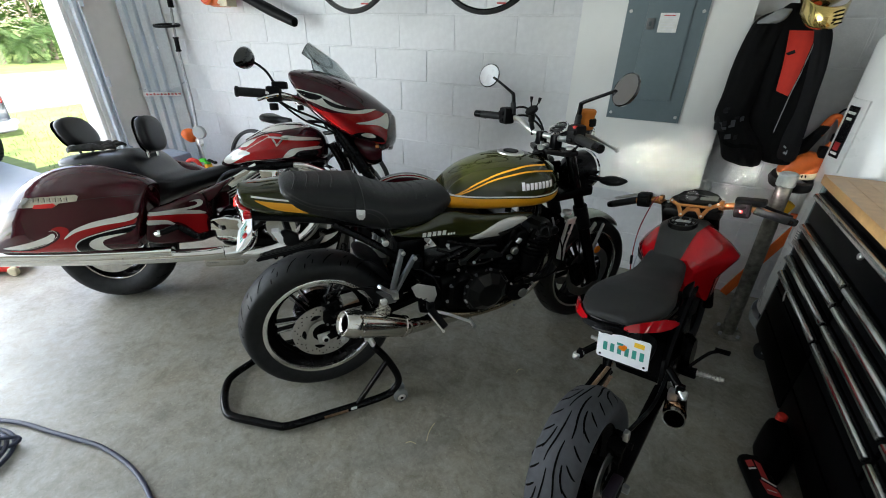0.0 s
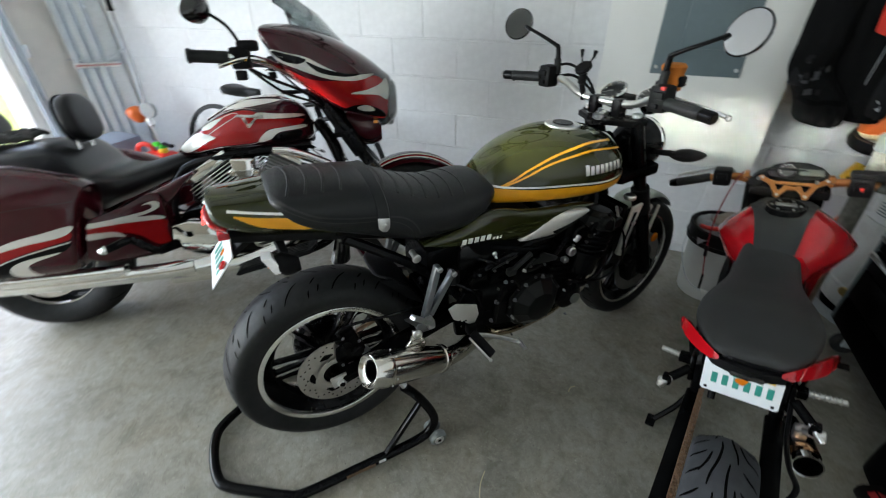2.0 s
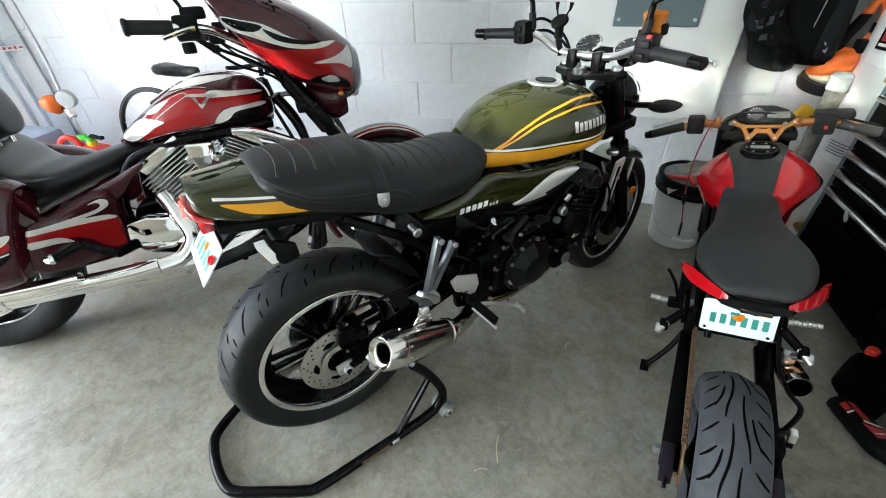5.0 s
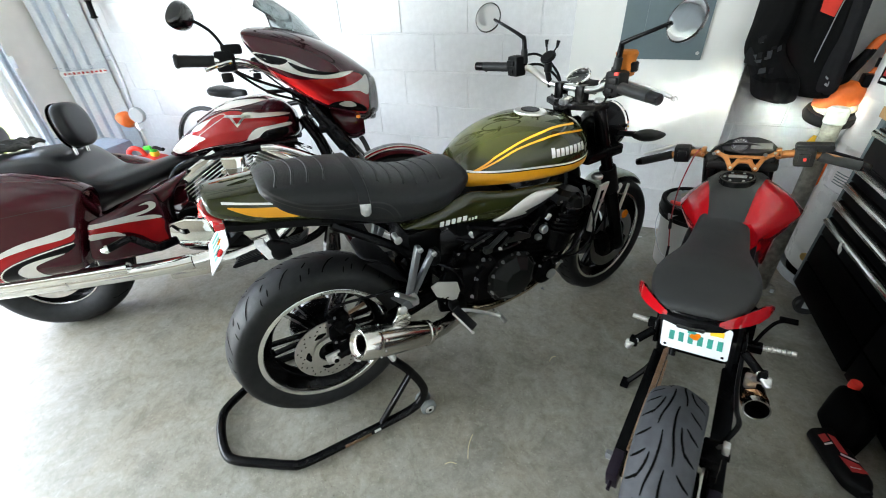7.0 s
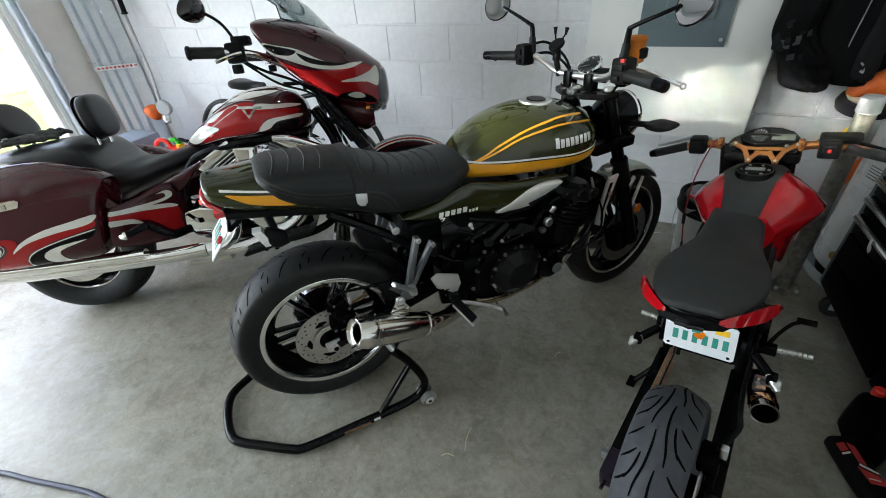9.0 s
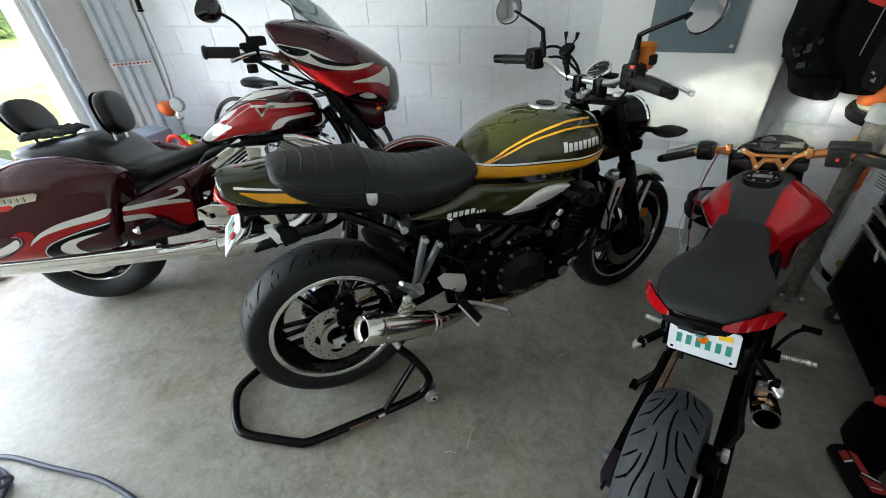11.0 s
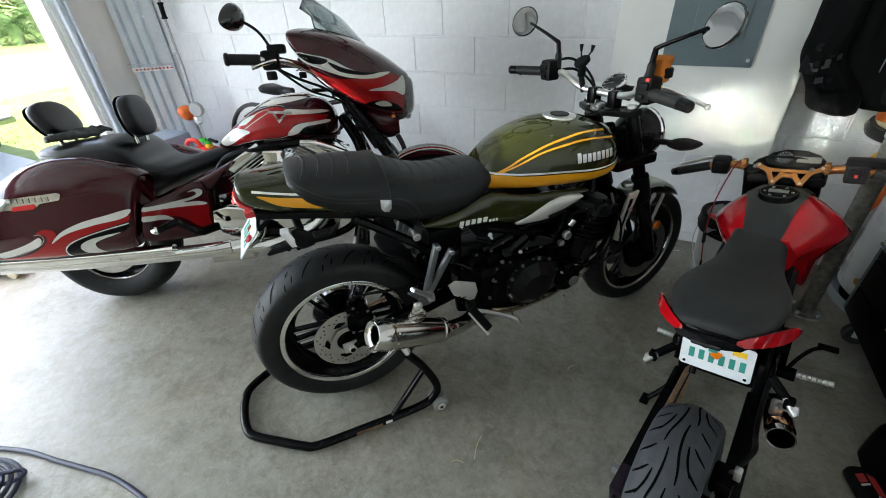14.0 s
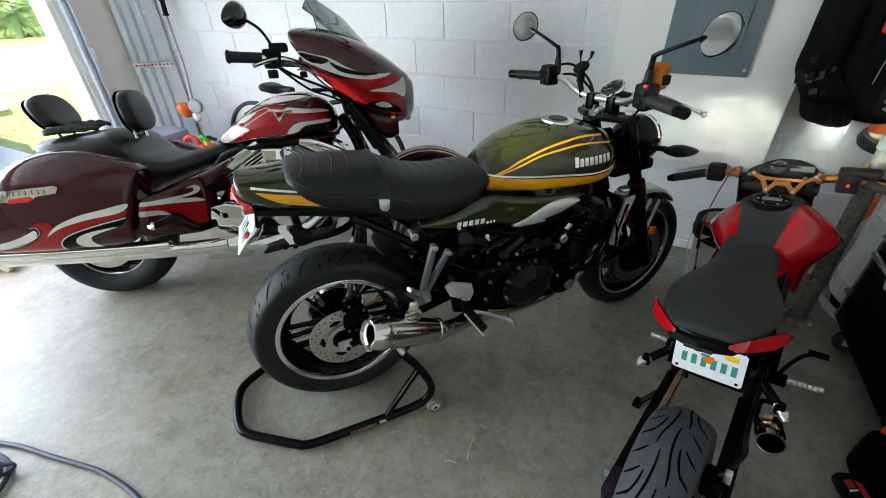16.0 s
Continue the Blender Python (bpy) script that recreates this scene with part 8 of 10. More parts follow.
gp = part("bar_plate", moved(join(*[bar((0, *a), (0, *b), 0.016, 0.008, 0.002, up=(1, 0, 0)) for a, b in zip(GPL, GPL[1:])], *[disc(0.011, 0.0085, (0, y, z), "x", 0.002, 14) for y, z in GPL],
                                  bar((0, -0.062, 0.014), (0, 0.062, 0.014), 0.012, 0.007, 0.002, up=(1, 0, 0))), GP), BRONZE, mini, "cut-out bronze bar plate")
for y, z in ((-0.04, -0.034), (0.04, -0.034), (-0.092, 0.030), (0.092, 0.030)):
    part("plate_bolt", moved(disc(0.005, 0.005, (-0.005, y, z), "x", 0.001, 10), GP), DISC_STEEL, gp)
DASH = Matrix.Translation((1.028, -0.022, 0.808)) @ Matrix.Rotation(radians(52), 4, "Y") @ Matrix.Diagonal((1, 0.84, 0.88, 1))
dash = part("dash", moved(prism([(-0.10, 0.0), (-0.075, 0.028), (-0.03, 0.046), (0.03, 0.048), (0.075, 0.032), (0.10, 0.006), (0.085, -0.024), (0.02, -0.034), (-0.03, -0.034), (-0.085, -0.022)], -0.012, 0.020, 0.006, axis="x"), DASH), BLACK_PLASTIC, mini, "black instrument panel")
part("tachometer", moved(disc(0.029, 0.004, (-0.0135, 0.032, 0.006), "x", 0.001, 28), DASH), DIAL_BLACK, dash)
for k in range(9):
    a = radians(-40 + 26 * k)
    part("dial_mark", moved(moved(box(0, 0.023, 0, 0.001, 0.005, 0.0011), Matrix.Translation((-0.0162, 0.032, 0.006)) @ Matrix.Rotation(a, 4, "X")), DASH), LABEL_WHITE, dash)
part("dial_ring", moved(lathe([(0.0285, -0.0165), (0.031, -0.0165), (0.031, -0.012)], 28, (0, 0.032, 0.006), "x"), DASH), ANODISED, dash)
part("screen", moved(box(-0.0135, -0.045, 0.0, 0.004, 0.075, 0.026, 0.001), DASH), LCD, dash, "grey digital display")
part("headlight", loft([section(1.02, 0.78, 0.09, 0.05, 0.09, 20, 2.4), section(1.08, 0.76, 0.10, 0.055, 0.10, 20, 2.4), section(1.14, 0.73, 0.08, 0.04, 0.07, 20, 2.4)]), BLACK_PLASTIC, mini)
part("yoke", box(0.985, -0.012, 0.765, 0.07, 0.21, 0.03, 0.01), SATIN_BLACK, mini)
part("clutch_cable", tube([(1.03, 0.16, 0.79), (1.06, 0.10, 0.76), (1.04, 0.06, 0.66), (0.98, 0.07, 0.56)], 0.005, 8), BLACK_PLASTIC, mini)
part("red_cable", tube([(0.975, 0.120, 0.822), (0.955, 0.138, 0.79), (0.905, 0.168, 0.68), (0.875, 0.178, 0.56), (0.85, 0.172, 0.455)], 0.0024, 6), CABLE_RED, mini, "thin red wire")
part("cable_plug", rod((0.852, 0.172, 0.46), (0.842, 0.176, 0.405), 0.0045), BLACK_PLASTIC, mini)
part("cable_joint", rod((0.875, 0.178, 0.57), (0.868, 0.178, 0.53), 0.006), BLACK_PLASTIC, mini)
# number plate, its lettering as bars
MPL = Matrix.Translation((0.304, 0.0, 0.486)) @ Matrix.Rotation(radians(10), 4, "Y") @ Matrix.Diagonal((1, 1.06, 1, 1))
mpl = part("number_plate", moved(prism([(-0.080, -0.045), (-0.074, -0.050), (0.074, -0.050), (0.080, -0.045), (0.080, 0.045), (0.074, 0.050), (-0.074, 0.050), (-0.080, 0.045)], -0.0015, 0.0015, 0.0005, axis="x"), MPL), PLATE_WHITE, mini, "white number plate with green lettering bars")
for k in range(6):
    part("plate_bar", moved(box(-0.0021, 0.054 - 0.0225 * k, -0.006, 0.0012, 0.0125, 0.030), MPL), PLATE_GREEN, mpl)
for y, z in ((-0.006, 0.010), (0.005, 0.005), (-0.002, 0.002)):
    part("plate_fruit", moved(disc(0.0075, 0.0012, (-0.0030, y, z), "x", n=14), MPL), AMBER_LENS, mpl)
part("plate_leaf", moved(box(-0.003, 0.008, 0.016, 0.001, 0.02, 0.008), MPL), PLATE_GREEN, mpl)
part("plate_sticker", moved(box(-0.0024, -0.048, 0.030, 0.001, 0.030, 0.016), MPL), YELLOW_STICKER, mpl)
for y in (-0.068, 0.068):
    part("plate_hole", moved(disc(0.004, 0.001, (-0.0022, y, -0.040), "x", n=12), MPL), GROOVE, mpl)
part("plate_bracket", bar((0.315, 0, 0.47), (0.33, 0, 0.63), 0.10, 0.02, 0.004), BLACK_PLASTIC, mini)

# ---- things along the walls ----
chest = tagged(empty("tool_chest", pose(2.245, 1.65, 0)), "black steel tool chest with bright drawer pulls and wooden top", "tool chest")
CY = 0.71
part("body", box(0.235, 0, 0.495, 0.465, 2 * CY, 0.75, 0.006), CHEST_BLACK, chest, "black lacquered steel body")
part("corner_post", box(-0.002, CY - 0.012, 0.495, 0.012, 0.03, 0.75, 0.003), PANEL_GREY, chest)
top = part("worktop", box(0.235, 0, 0.888, 0.50, 2 * CY + 0.03, 0.036, 0.004), WOOD, chest, "varnished maple worktop")
for k in range(8):
    part("stave", box(0.235 - 0.5 / 2 + 0.5 / 8 * (k + 0.5), 0, 0.9066, 0.5 / 8 - 0.001, 2 * CY + 0.028, 0.002), WOOD, top)


def drawer(y0, y1, z0, z1, pull=True):
    d = part("drawer", box(-0.006, (y0 + y1) / 2, (z0 + z1) / 2, 0.014, y1 - y0 - 0.006, z1 - z0 - 0.006, 0.002), CHEST_BLACK, chest, "black drawer front")
    if pull:
        part("pull", prism([(-0.012, z1 - 0.012), (-0.014, z1 - 0.026), (-0.020, z1 - 0.031), (-0.027, z1 - 0.030), (-0.032, z1 - 0.024), (-0.032, z1 - 0.016), (-0.028, z1 - 0.010), (-0.020, z1 - 0.007), (-0.012, z1 - 0.007)], y0 + 0.006, y1 - 0.006, 0.001), PULL_METAL, d, "bright aluminium pull")
    return d


drawer(0.165 - 0.85, CY - 0.025, 0.715, 0.845)
part("lock", disc(0.012, 0.01, (-0.018, 0.16, 0.80), "x", 0.002, 16), ALU, chest)
ROWS = [(0.635, 0.708), (0.556, 0.632), (0.478, 0.553), (0.390, 0.475), (0.255, 0.387)]
for z0, z1 in ROWS:
    drawer(0.145, CY - 0.025, z0, z1, z0 > 0.3)
for z0, z1 in ROWS[:4]:
    drawer(-0.36, 0.135, z0, z1)
for z0, z1 in ((0.255, 0.387), (0.125, 0.252)):
    drawer(-CY + 0.02, 0.135, z0, z1, False)
drawer(0.145, CY - 0.025, 0.125, 0.252, False)
for z0, z1 in ROWS[:4]:
    drawer(-CY + 0.02, -0.37, z0, z1)
for x in (0.05, 0.42):
    for y in (-CY + 0.08, CY - 0.08):
        c = part("caster", disc(0.052, 0.035, (x, y, 0.052), bevel=0.008, n=24), RUBBER, chest, "black caster wheel")
        part("fork", join(box(x, y + 0.024, 0.085, 0.05, 0.006, 0.08, 0.002), box(x, y - 0.024, 0.085, 0.05, 0.006, 0.08, 0.002), box(x, y, 0.118, 0.07, 0.06, 0.006, 0.002)), GALV, c)
rag = part("rag", loft([section(x, z, 0.008, 0.014, 0.014, 12, 2, yc=y) for x, z, y in ((-0.035, 0.455, 0.49), (-0.04, 0.445, 0.475), (-0.042, 0.44, 0.46))]), LABEL_WHITE, chest)

# water heater behind the chest
heater = tagged(empty("water_heater", pose(2.55, 2.635, 0)), "tall white enamelled water heater tank", "water heater")
part("tank", lathe([(0.0, 0.06), (0.235, 0.06), (0.25, 0.075), (0.25, 1.40), (0.235, 1.43), (0.0, 1.45)], 56, axis="z"), WHITE_ENAMEL, heater)
part("base_ring", lathe([(0.0, 0.0), (0.22, 0.0), (0.22, 0.06)], 40, axis="z"), SATIN_BLACK, heater)
part("seam", lathe([(0.2505, 0.16), (0.253, 0.165), (0.253, 0.175), (0.2505, 0.18)], 56, axis="z"), WHITE_ENAMEL, heater)
part("drip_pan", lathe([(0.0, 0.004), (0.262, 0.004), (0.265, 0.05), (0.268, 0.05), (0.266, 0.0), (0.0, 0.0)], 48, axis="z"), GALV, heater, "shallow metal drip pan")


def on_tank(z, turn, w, h, depth, mat, name, parent=None, lift=0.0, label=""):
    a = radians(turn)
    n = 8
    inner = [((0.2508 + lift) * math.cos(a + (i / n - 0.5) * w / 0.25), (0.2508 + lift) * math.sin(a + (i / n - 0.5) * w / 0.25)) for i in range(n + 1)]
    outer = [((0.2508 + lift + depth) * math.cos(a + (i / n - 0.5) * w / 0.25), (0.2508 + lift + depth) * math.sin(a + (i / n - 0.5) * w / 0.25)) for i in range(n, -1, -1)]
    return part(name, prism(inner + outer, z - h / 2, z + h / 2, 0.0, axis="z"), mat, parent or heater, label)


cover = on_tank(1.03, 192, 0.115, 0.30, 0.008, WHITE_ENAMEL, "access_cover", label="white access cover")
on_tank(1.045, 192, 0.062, 0.215, 0.003, DIAL_BLACK, "caution_label", cover, 0.009, "black and red caution label")
on_tank(0.985, 192, 0.034, 0.034, 0.002, LABEL_RED, "label_mark", cover, 0.0125)
for z, w in ((1.125, 0.045), (1.10, 0.03), (0.955, 0.04)):
    on_tank(z, 192, w, 0.010, 0.002, LABEL_WHITE, "label_bar", cover, 0.0125)
on_tank(0.60, 200, 0.13, 0.16, 0.001, LABEL_WHITE, "paper_label", label="white paper label")
on_tank(0.62, 203, 0.05, 0.05, 0.001, MORTAR, "label_bar", None, 0.0016)
for k in range(5):
    on_tank(0.57 - 0.012 * k, 201, 0.10, 0.004, 0.001, PANEL_GREY, "label_bar", None, 0.0016)
on_tank(0.36, 196, 0.13, 0.26, 0.008, WHITE_ENAMEL, "access_cover", label="white access cover")
valve = part("drain_valve", moved(join(rod((0, 0, 0), (0.05, 0, 0), 0.012), disc(0.020, 0.012, (0.055, 0, 0), "x", 0.003), rod((0.03, 0, 0), (0.03, 0, -0.035), 0.010)), Matrix.Rotation(radians(212), 4, "Z") @ Matrix.Translation((0.25, 0, 0.185))), BRASS, heater, "brass drain valve")

# bollard in front of it
bollard = tagged(empty("bollard", pose(2.158, 2.43, 0)), "scuffed grey painted steel pipe bollard", "bollard")
PIPE = material("scuffed_grey_paint", (0.07, 0.06, 0.048), 0.5, second=(0.25, 0.25, 0.22), spread=0.35, scale=34, metal=0.3, bump=0.1)
part("pipe", moved(rod((0, 0, 0.006), (-0.02, 0.012, 0.835), 0.031, 32), Matrix()), PIPE, bollard)
part("cap", rod((-0.0195, 0.012, 0.815), (-0.021, 0.013, 0.88), 0.036, 32, 0.008), GREY_PLASTIC, bollard, "pale grey cap")
part("base_plate", disc(0.07, 0.012, (0, 0, 0.006), "z", 0.003, 32), PIPE, bollard)
for k in range(4):
    a = radians(45 + 90 * k)
    part("bolt", disc(0.009, 0.016, (0.056 * math.cos(a), 0.056 * math.sin(a), 0.018), "z", 0.002, 6), GALV, bollard)

# bucket with a rag and tools
bucket = tagged(empty("bucket", pose(1.80, 2.56, 0)), "translucent grey plastic bucket with a black rim", "bucket")
part("pail", lathe([(0.0, 0.004), (0.118, 0.0), (0.122, 0.008), (0.143, 0.30), (0.150, 0.305), (0.150, 0.325), (0.140, 0.325), (0.136, 0.30), (0.115, 0.015), (0.0, 0.012)], 40, axis="z"), PAIL, bucket)
part("rim", lathe([(0.147, 0.29), (0.158, 0.295), (0.160, 0.37), (0.152, 0.375), (0.140, 0.372), (0.138, 0.30)], 40, axis="z"), BLACK_PLASTIC, bucket, "black screw rim")
part("rim_ridge", lathe([(0.158, 0.315), (0.163, 0.32), (0.158, 0.325)], 40, axis="z"), BLACK_PLASTIC, bucket)
part("handle", tube([(-0.152, 0, 0.30), (-0.16, -0.05, 0.22), (-0.11, -0.13, 0.11), (0.0, -0.165, 0.08), (0.11, -0.13, 0.11), (0.16, -0.05, 0.22), (0.152, 0, 0.30)], 0.0025, 6), GALV, bucket, "wire handle")
part("handle_grip", tube([(-0.05, -0.158, 0.086), (0, -0.166, 0.080), (0.05, -0.158, 0.086)], 0.008, 8), LABEL_WHITE, bucket)
cloth = bmesh.new()
bmesh.ops.create_grid(cloth, x_segments=18, y_segments=18, size=0.13)
for v in cloth.verts:
    r = v.co.xy.length
    v.co.z = 0.385 + 0.03 * noise.noise(Vector((v.co.x * 18, v.co.y * 18, 3))) - 1.6 * max(0, r - 0.09) ** 1.3
part("rag", cloth, CLOTH_LIGHT, bucket, "grey rag")
rk = random.Random(8)
heap = []
for k in range(7):
    t = k / 6
    r = 0.115 * math.sin(math.pi * (0.16 + 0.80 * t)) ** 0.8
    heap.append([(0.035 + 0.02 * t + (r + 0.012 * rk.uniform(-1, 1)) * math.cos(a), 0.01 - 0.02 * t + (0.75 * r + 0.012 * rk.uniform(-1, 1)) * math.sin(a), 0.345 + 0.085 * t + 0.012 * math.sin(3 * a + 2 * t)) for a in (2 * math.pi * i / 20 for i in range(20))])
part("crumpled_cloth", loft(heap, 3), RAG_BEIGE, bucket, "crumpled beige cloth")
part("cable_coil", tube([(-0.115, -0.03, 0.365), (-0.09, -0.085, 0.385), (-0.045, -0.095, 0.392), (-0.03, -0.115, 0.375), (0.01, -0.10, 0.388), (0.03, -0.118, 0.372)], 0.010, 8), RED_PLASTIC, bucket, "orange-red cable end")

# oil bottle lying on the floor, and a black fuel can beside the chest
oil = tagged(empty("oil_bottle", pose(2.165, 1.50, 0.0, 0, 0, 14) @ Matrix.Scale(0.74, 4)), "black oil bottle with a red label lying flat", "oil bottle")
part("bottle", moved(loft([[(x, w * math.copysign(abs(math.cos(a)) ** 0.6, math.cos(a)), 0.035 + 0.034 * math.copysign(abs(math.sin(a)) ** 0.6, math.sin(a))) for a in (2 * math.pi * i / 24 for i in range(24))] for x, w in ((-0.12, 0.045), (-0.112, 0.055), (0.0, 0.058), (0.09, 0.057), (0.125, 0.045), (0.15, 0.022), (0.16, 0.018))]), Matrix.Rotation(radians(-90), 4, "Z")), BLACK_PLASTIC, oil)
part("cap", rod((0, -0.155, 0.035), (0, -0.185, 0.035), 0.021, 16, 0.003), BLACK_PLASTIC, oil)
for name, mat, z, line in (("label", LABEL_RED, 0.0696, [(-0.046, 0.085), (-0.012, 0.095), (-0.012, 0.060), (-0.044, 0.050)]), ("label", LABEL_RED, 0.0696, [(-0.002, 0.095), (0.020, 0.080), (0.020, -0.005), (-0.004, 0.010)]),
                        ("label", LABEL_RED, 0.0696, [(-0.020, -0.010), (0.036, -0.045), (0.046, -0.085), (-0.012, -0.078)]), ("label_bar", LABEL_WHITE, 0.0701, [(-0.046, 0.044), (-0.010, 0.054), (-0.010, 0.046), (-0.046, 0.036)]),
                        ("label_bar", LABEL_WHITE, 0.0701, [(-0.010, -0.005), (0.040, -0.037), (0.043, -0.030), (-0.005, 0.004)]), ("label_bar", LABEL_WHITE, 0.0703, [(-0.006, -0.055), (0.030, -0.062), (0.030, -0.067), (-0.006, -0.060)])):
    part(name, prism(line, z - 0.001, z, axis="z"), mat, oil)
can = tagged(empty("fuel_can", pose(2.205, 1.62, 0)), "black plastic can with a red cap", "can")
part("body", loft([[(0.45 * w * math.copysign(abs(math.cos(a)) ** 0.5, math.cos(a)), 1.2 * w * math.copysign(abs(math.sin(a)) ** 0.5, math.sin(a)), z) for a in (2 * math.pi * i / 28 for i in range(28))] for z, w in ((0.0, 0.07), (0.01, 0.075), (0.13, 0.075), (0.17, 0.055), (0.185, 0.02))]), CHEST_BLACK, can)
part("cap", disc(0.017, 0.03, (0, 0.06, 0.185), "z", 0.004, 16), RED_PLASTIC, can, "red cap")

# jacket and helmet hanging on the block wall
jacket = tagged(empty("jacket", pose(2.03, 2.80, 0)), "black riding jacket with a red chest panel hanging up", "jacket")


def cloth_body(rows, seed, amp=0.012, n=72):
    out = []
    for z, x0, x1, y0, y1 in rows:
        ring = []
        for i in range(n):
            a = 2 * math.pi * i / n
            cx, cy = (x0 + x1) / 2, (y0 + y1) / 2
            x = cx + (x1 - x0) / 2 * math.copysign(abs(math.cos(a)) ** 0.8, math.cos(a))
            y = cy + (y1 - y0) / 2 * math.copysign(abs(math.sin(a)) ** 0.8, math.sin(a))
            k = noise.noise(Vector((x * 14, z * 5, seed))) + 0.9 * noise.noise(Vector((x * 30 + z * 9, z * 17, seed + 4))) + 0.4 * noise.noise(Vector((x * 60, z * 40, seed + 7)))
            ring.append((x + 0.006 * k, y - amp * k, z + 0.01 * noise.noise(Vector((x * 9, y * 9, seed)))))
        out.append(ring)
    return loft(out, 8)


torso = part("body", cloth_body([(0.85, 0.06, 0.17, -0.10, 0.0), (0.88, 0.02, 0.178, -0.12, 0.03), (1.0, -0.08, 0.17, -0.13, 0.06), (1.15, -0.12, 0.158, -0.14, 0.07), (1.3, -0.13, 0.145, -0.13, 0.07), (1.42, -0.13, 0.12, -0.10, 0.07), (1.5, -0.08, 0.09, -0.06, 0.06), (1.53, -0.05, 0.06, -0.04, 0.05)], 1.0, 0.011), CLOTH_BLACK, jacket)
left_sleeve = part("sleeve", cloth_body([(0.825, -0.06, 0.03, -0.12, -0.03), (0.85, -0.12, 0.045, -0.14, -0.02), (0.93, -0.155, 0.03, -0.16, -0.01), (1.04, -0.207, -0.06, -0.165, 0), (1.15, -0.205, -0.06, -0.16, 0.02), (1.28, -0.195, -0.06, -0.14, 0.04), (1.40, -0.175, -0.05, -0.11, 0.05), (1.47, -0.15, -0.02, -0.08, 0.06), (1.5, -0.10, 0, -0.05, 0.05)], 2.0, 0.014), CLOTH_BLACK, jacket)
part("sleeve", cloth_body([(0.87, 0.09, 0.165, -0.12, -0.02), (0.9, 0.075, 0.178, -0.14, -0.01), (1.0, 0.075, 0.172, -0.15, 0), (1.15, 0.07, 0.165, -0.15, 0.02), (1.3, 0.055, 0.15, -0.14, 0.04), (1.42, 0.04, 0.125, -0.11, 0.05), (1.48, 0.02, 0.09, -0.07, 0.05)], 3.0, 0.012), CLOTH_GREY, jacket, "charcoal textile sleeve")
jt = surface_of(torso)
part("chest_panel", decal([(-0.035, 1.425), (0.066, 1.425), (0.056, 1.32), (0.042, 1.165), (-0.010, 1.185), (-0.024, 1.32)], jt, -1, 0.004, smooth=False, cell=0.02), CLOTH_RED, jacket, "red panel")
part("zip", decal(ribbon([(0.070, 1.43), (0.060, 1.32), (0.046, 1.17), (0.044, 1.0)], 0.004), jt, -1, 0.006, smooth=False, cell=0.02), CLOTH_LIGHT, jacket)
part("chest_mark", decal([(-0.026, 1.335), (0.005, 1.35), (0.012, 1.338), (-0.01, 1.328)], jt, -1, 0.007, smooth=False, cell=0.02), CLOTH_GREY, jacket)
part("shoulder_patch", cloth_body([(1.452, -0.155, -0.085, -0.10, 0.0), (1.468, -0.148, -0.055, -0.095, 0.03), (1.50, -0.102, -0.035, -0.07, 0.04), (1.51, -0.075, -0.035, -0.055, 0.03)], 5.0, 0.006), CLOTH_LIGHT, jacket, "silver shoulder patch")
part("cuff_patch", cloth_body([(0.99, -0.198, -0.10, -0.155, -0.06), (1.03, -0.203, -0.10, -0.158, -0.06), (1.08, -0.203, -0.11, -0.156, -0.06)], 6.0, 0.01), CLOTH_GREY, jacket)
PATCH_GREY = material("grey_print", (0.045, 0.048, 0.052), 0.85, spec=0.05)
st_tree = surface_of(left_sleeve)
rp = random.Random(12)
for k in range(16):
    x, z = rp.uniform(-0.185, -0.075), rp.uniform(0.95, 1.10)
    w, h = rp.uniform(0.010, 0.022), rp.uniform(0.010, 0.024)
    part("print_patch", decal([(x, z), (x + w, z + 0.3 * w), (x + w - 0.2 * h, z + h + 0.3 * w), (x - 0.2 * h, z + h)], st_tree, -1, 0.003 + 0.0003 * k, smooth=False, cell=0.03), PATCH_GREY if k % 3 else CLOTH_GREY, left_sleeve)
part("cuff_strap", decal(ribbon([(-0.15, 0.945), (-0.10, 0.925), (-0.05, 0.935), (0.0, 0.925)], 0.018), st_tree, -1, 0.004, smooth=False, cell=0.02), GROOVE, left_sleeve)
for x, z in ((0.095, 0.945), (0.112, 0.925), (0.10, 0.915)):
    part("worn_mark", decal([(x, z), (x + 0.012, z - 0.010), (x + 0.014, z - 0.002), (x + 0.004, z + 0.008)], jt, -1, 0.022, smooth=False, cell=0.02), CLOTH_LIGHT, jacket)
part("peg", rod((0.02, 0.10, 1.56), (0.02, -0.02, 1.575), 0.008, 10), GALV, jacket)
helmet = tagged(empty("helmet", pose(2.075, 2.70, 1.605) @ Matrix.Diagonal((0.68, 1, 1, 1))), "yellow motocross helmet with a vented chin bar", "helmet")
IRIDESCENT = material("yellow_green_shell", (0.40, 0.42, 0.06), 0.09, second=(0.55, 0.38, 0.12), metal=0.85, coat=1.0, scale=12, spread=0.5)
part("shell", loft([section(x, z, w, u, d, 24, 2.2) for x, z, w, u, d in ((-0.12, 0.0, 0.05, 0.06, 0.06), (-0.085, 0.0, 0.10, 0.10, 0.09), (0.0, 0.02, 0.115, 0.12, 0.12), (0.085, 0.02, 0.10, 0.10, 0.09), (0.11, 0.02, 0.05, 0.05, 0.05))]), IRIDESCENT, helmet)
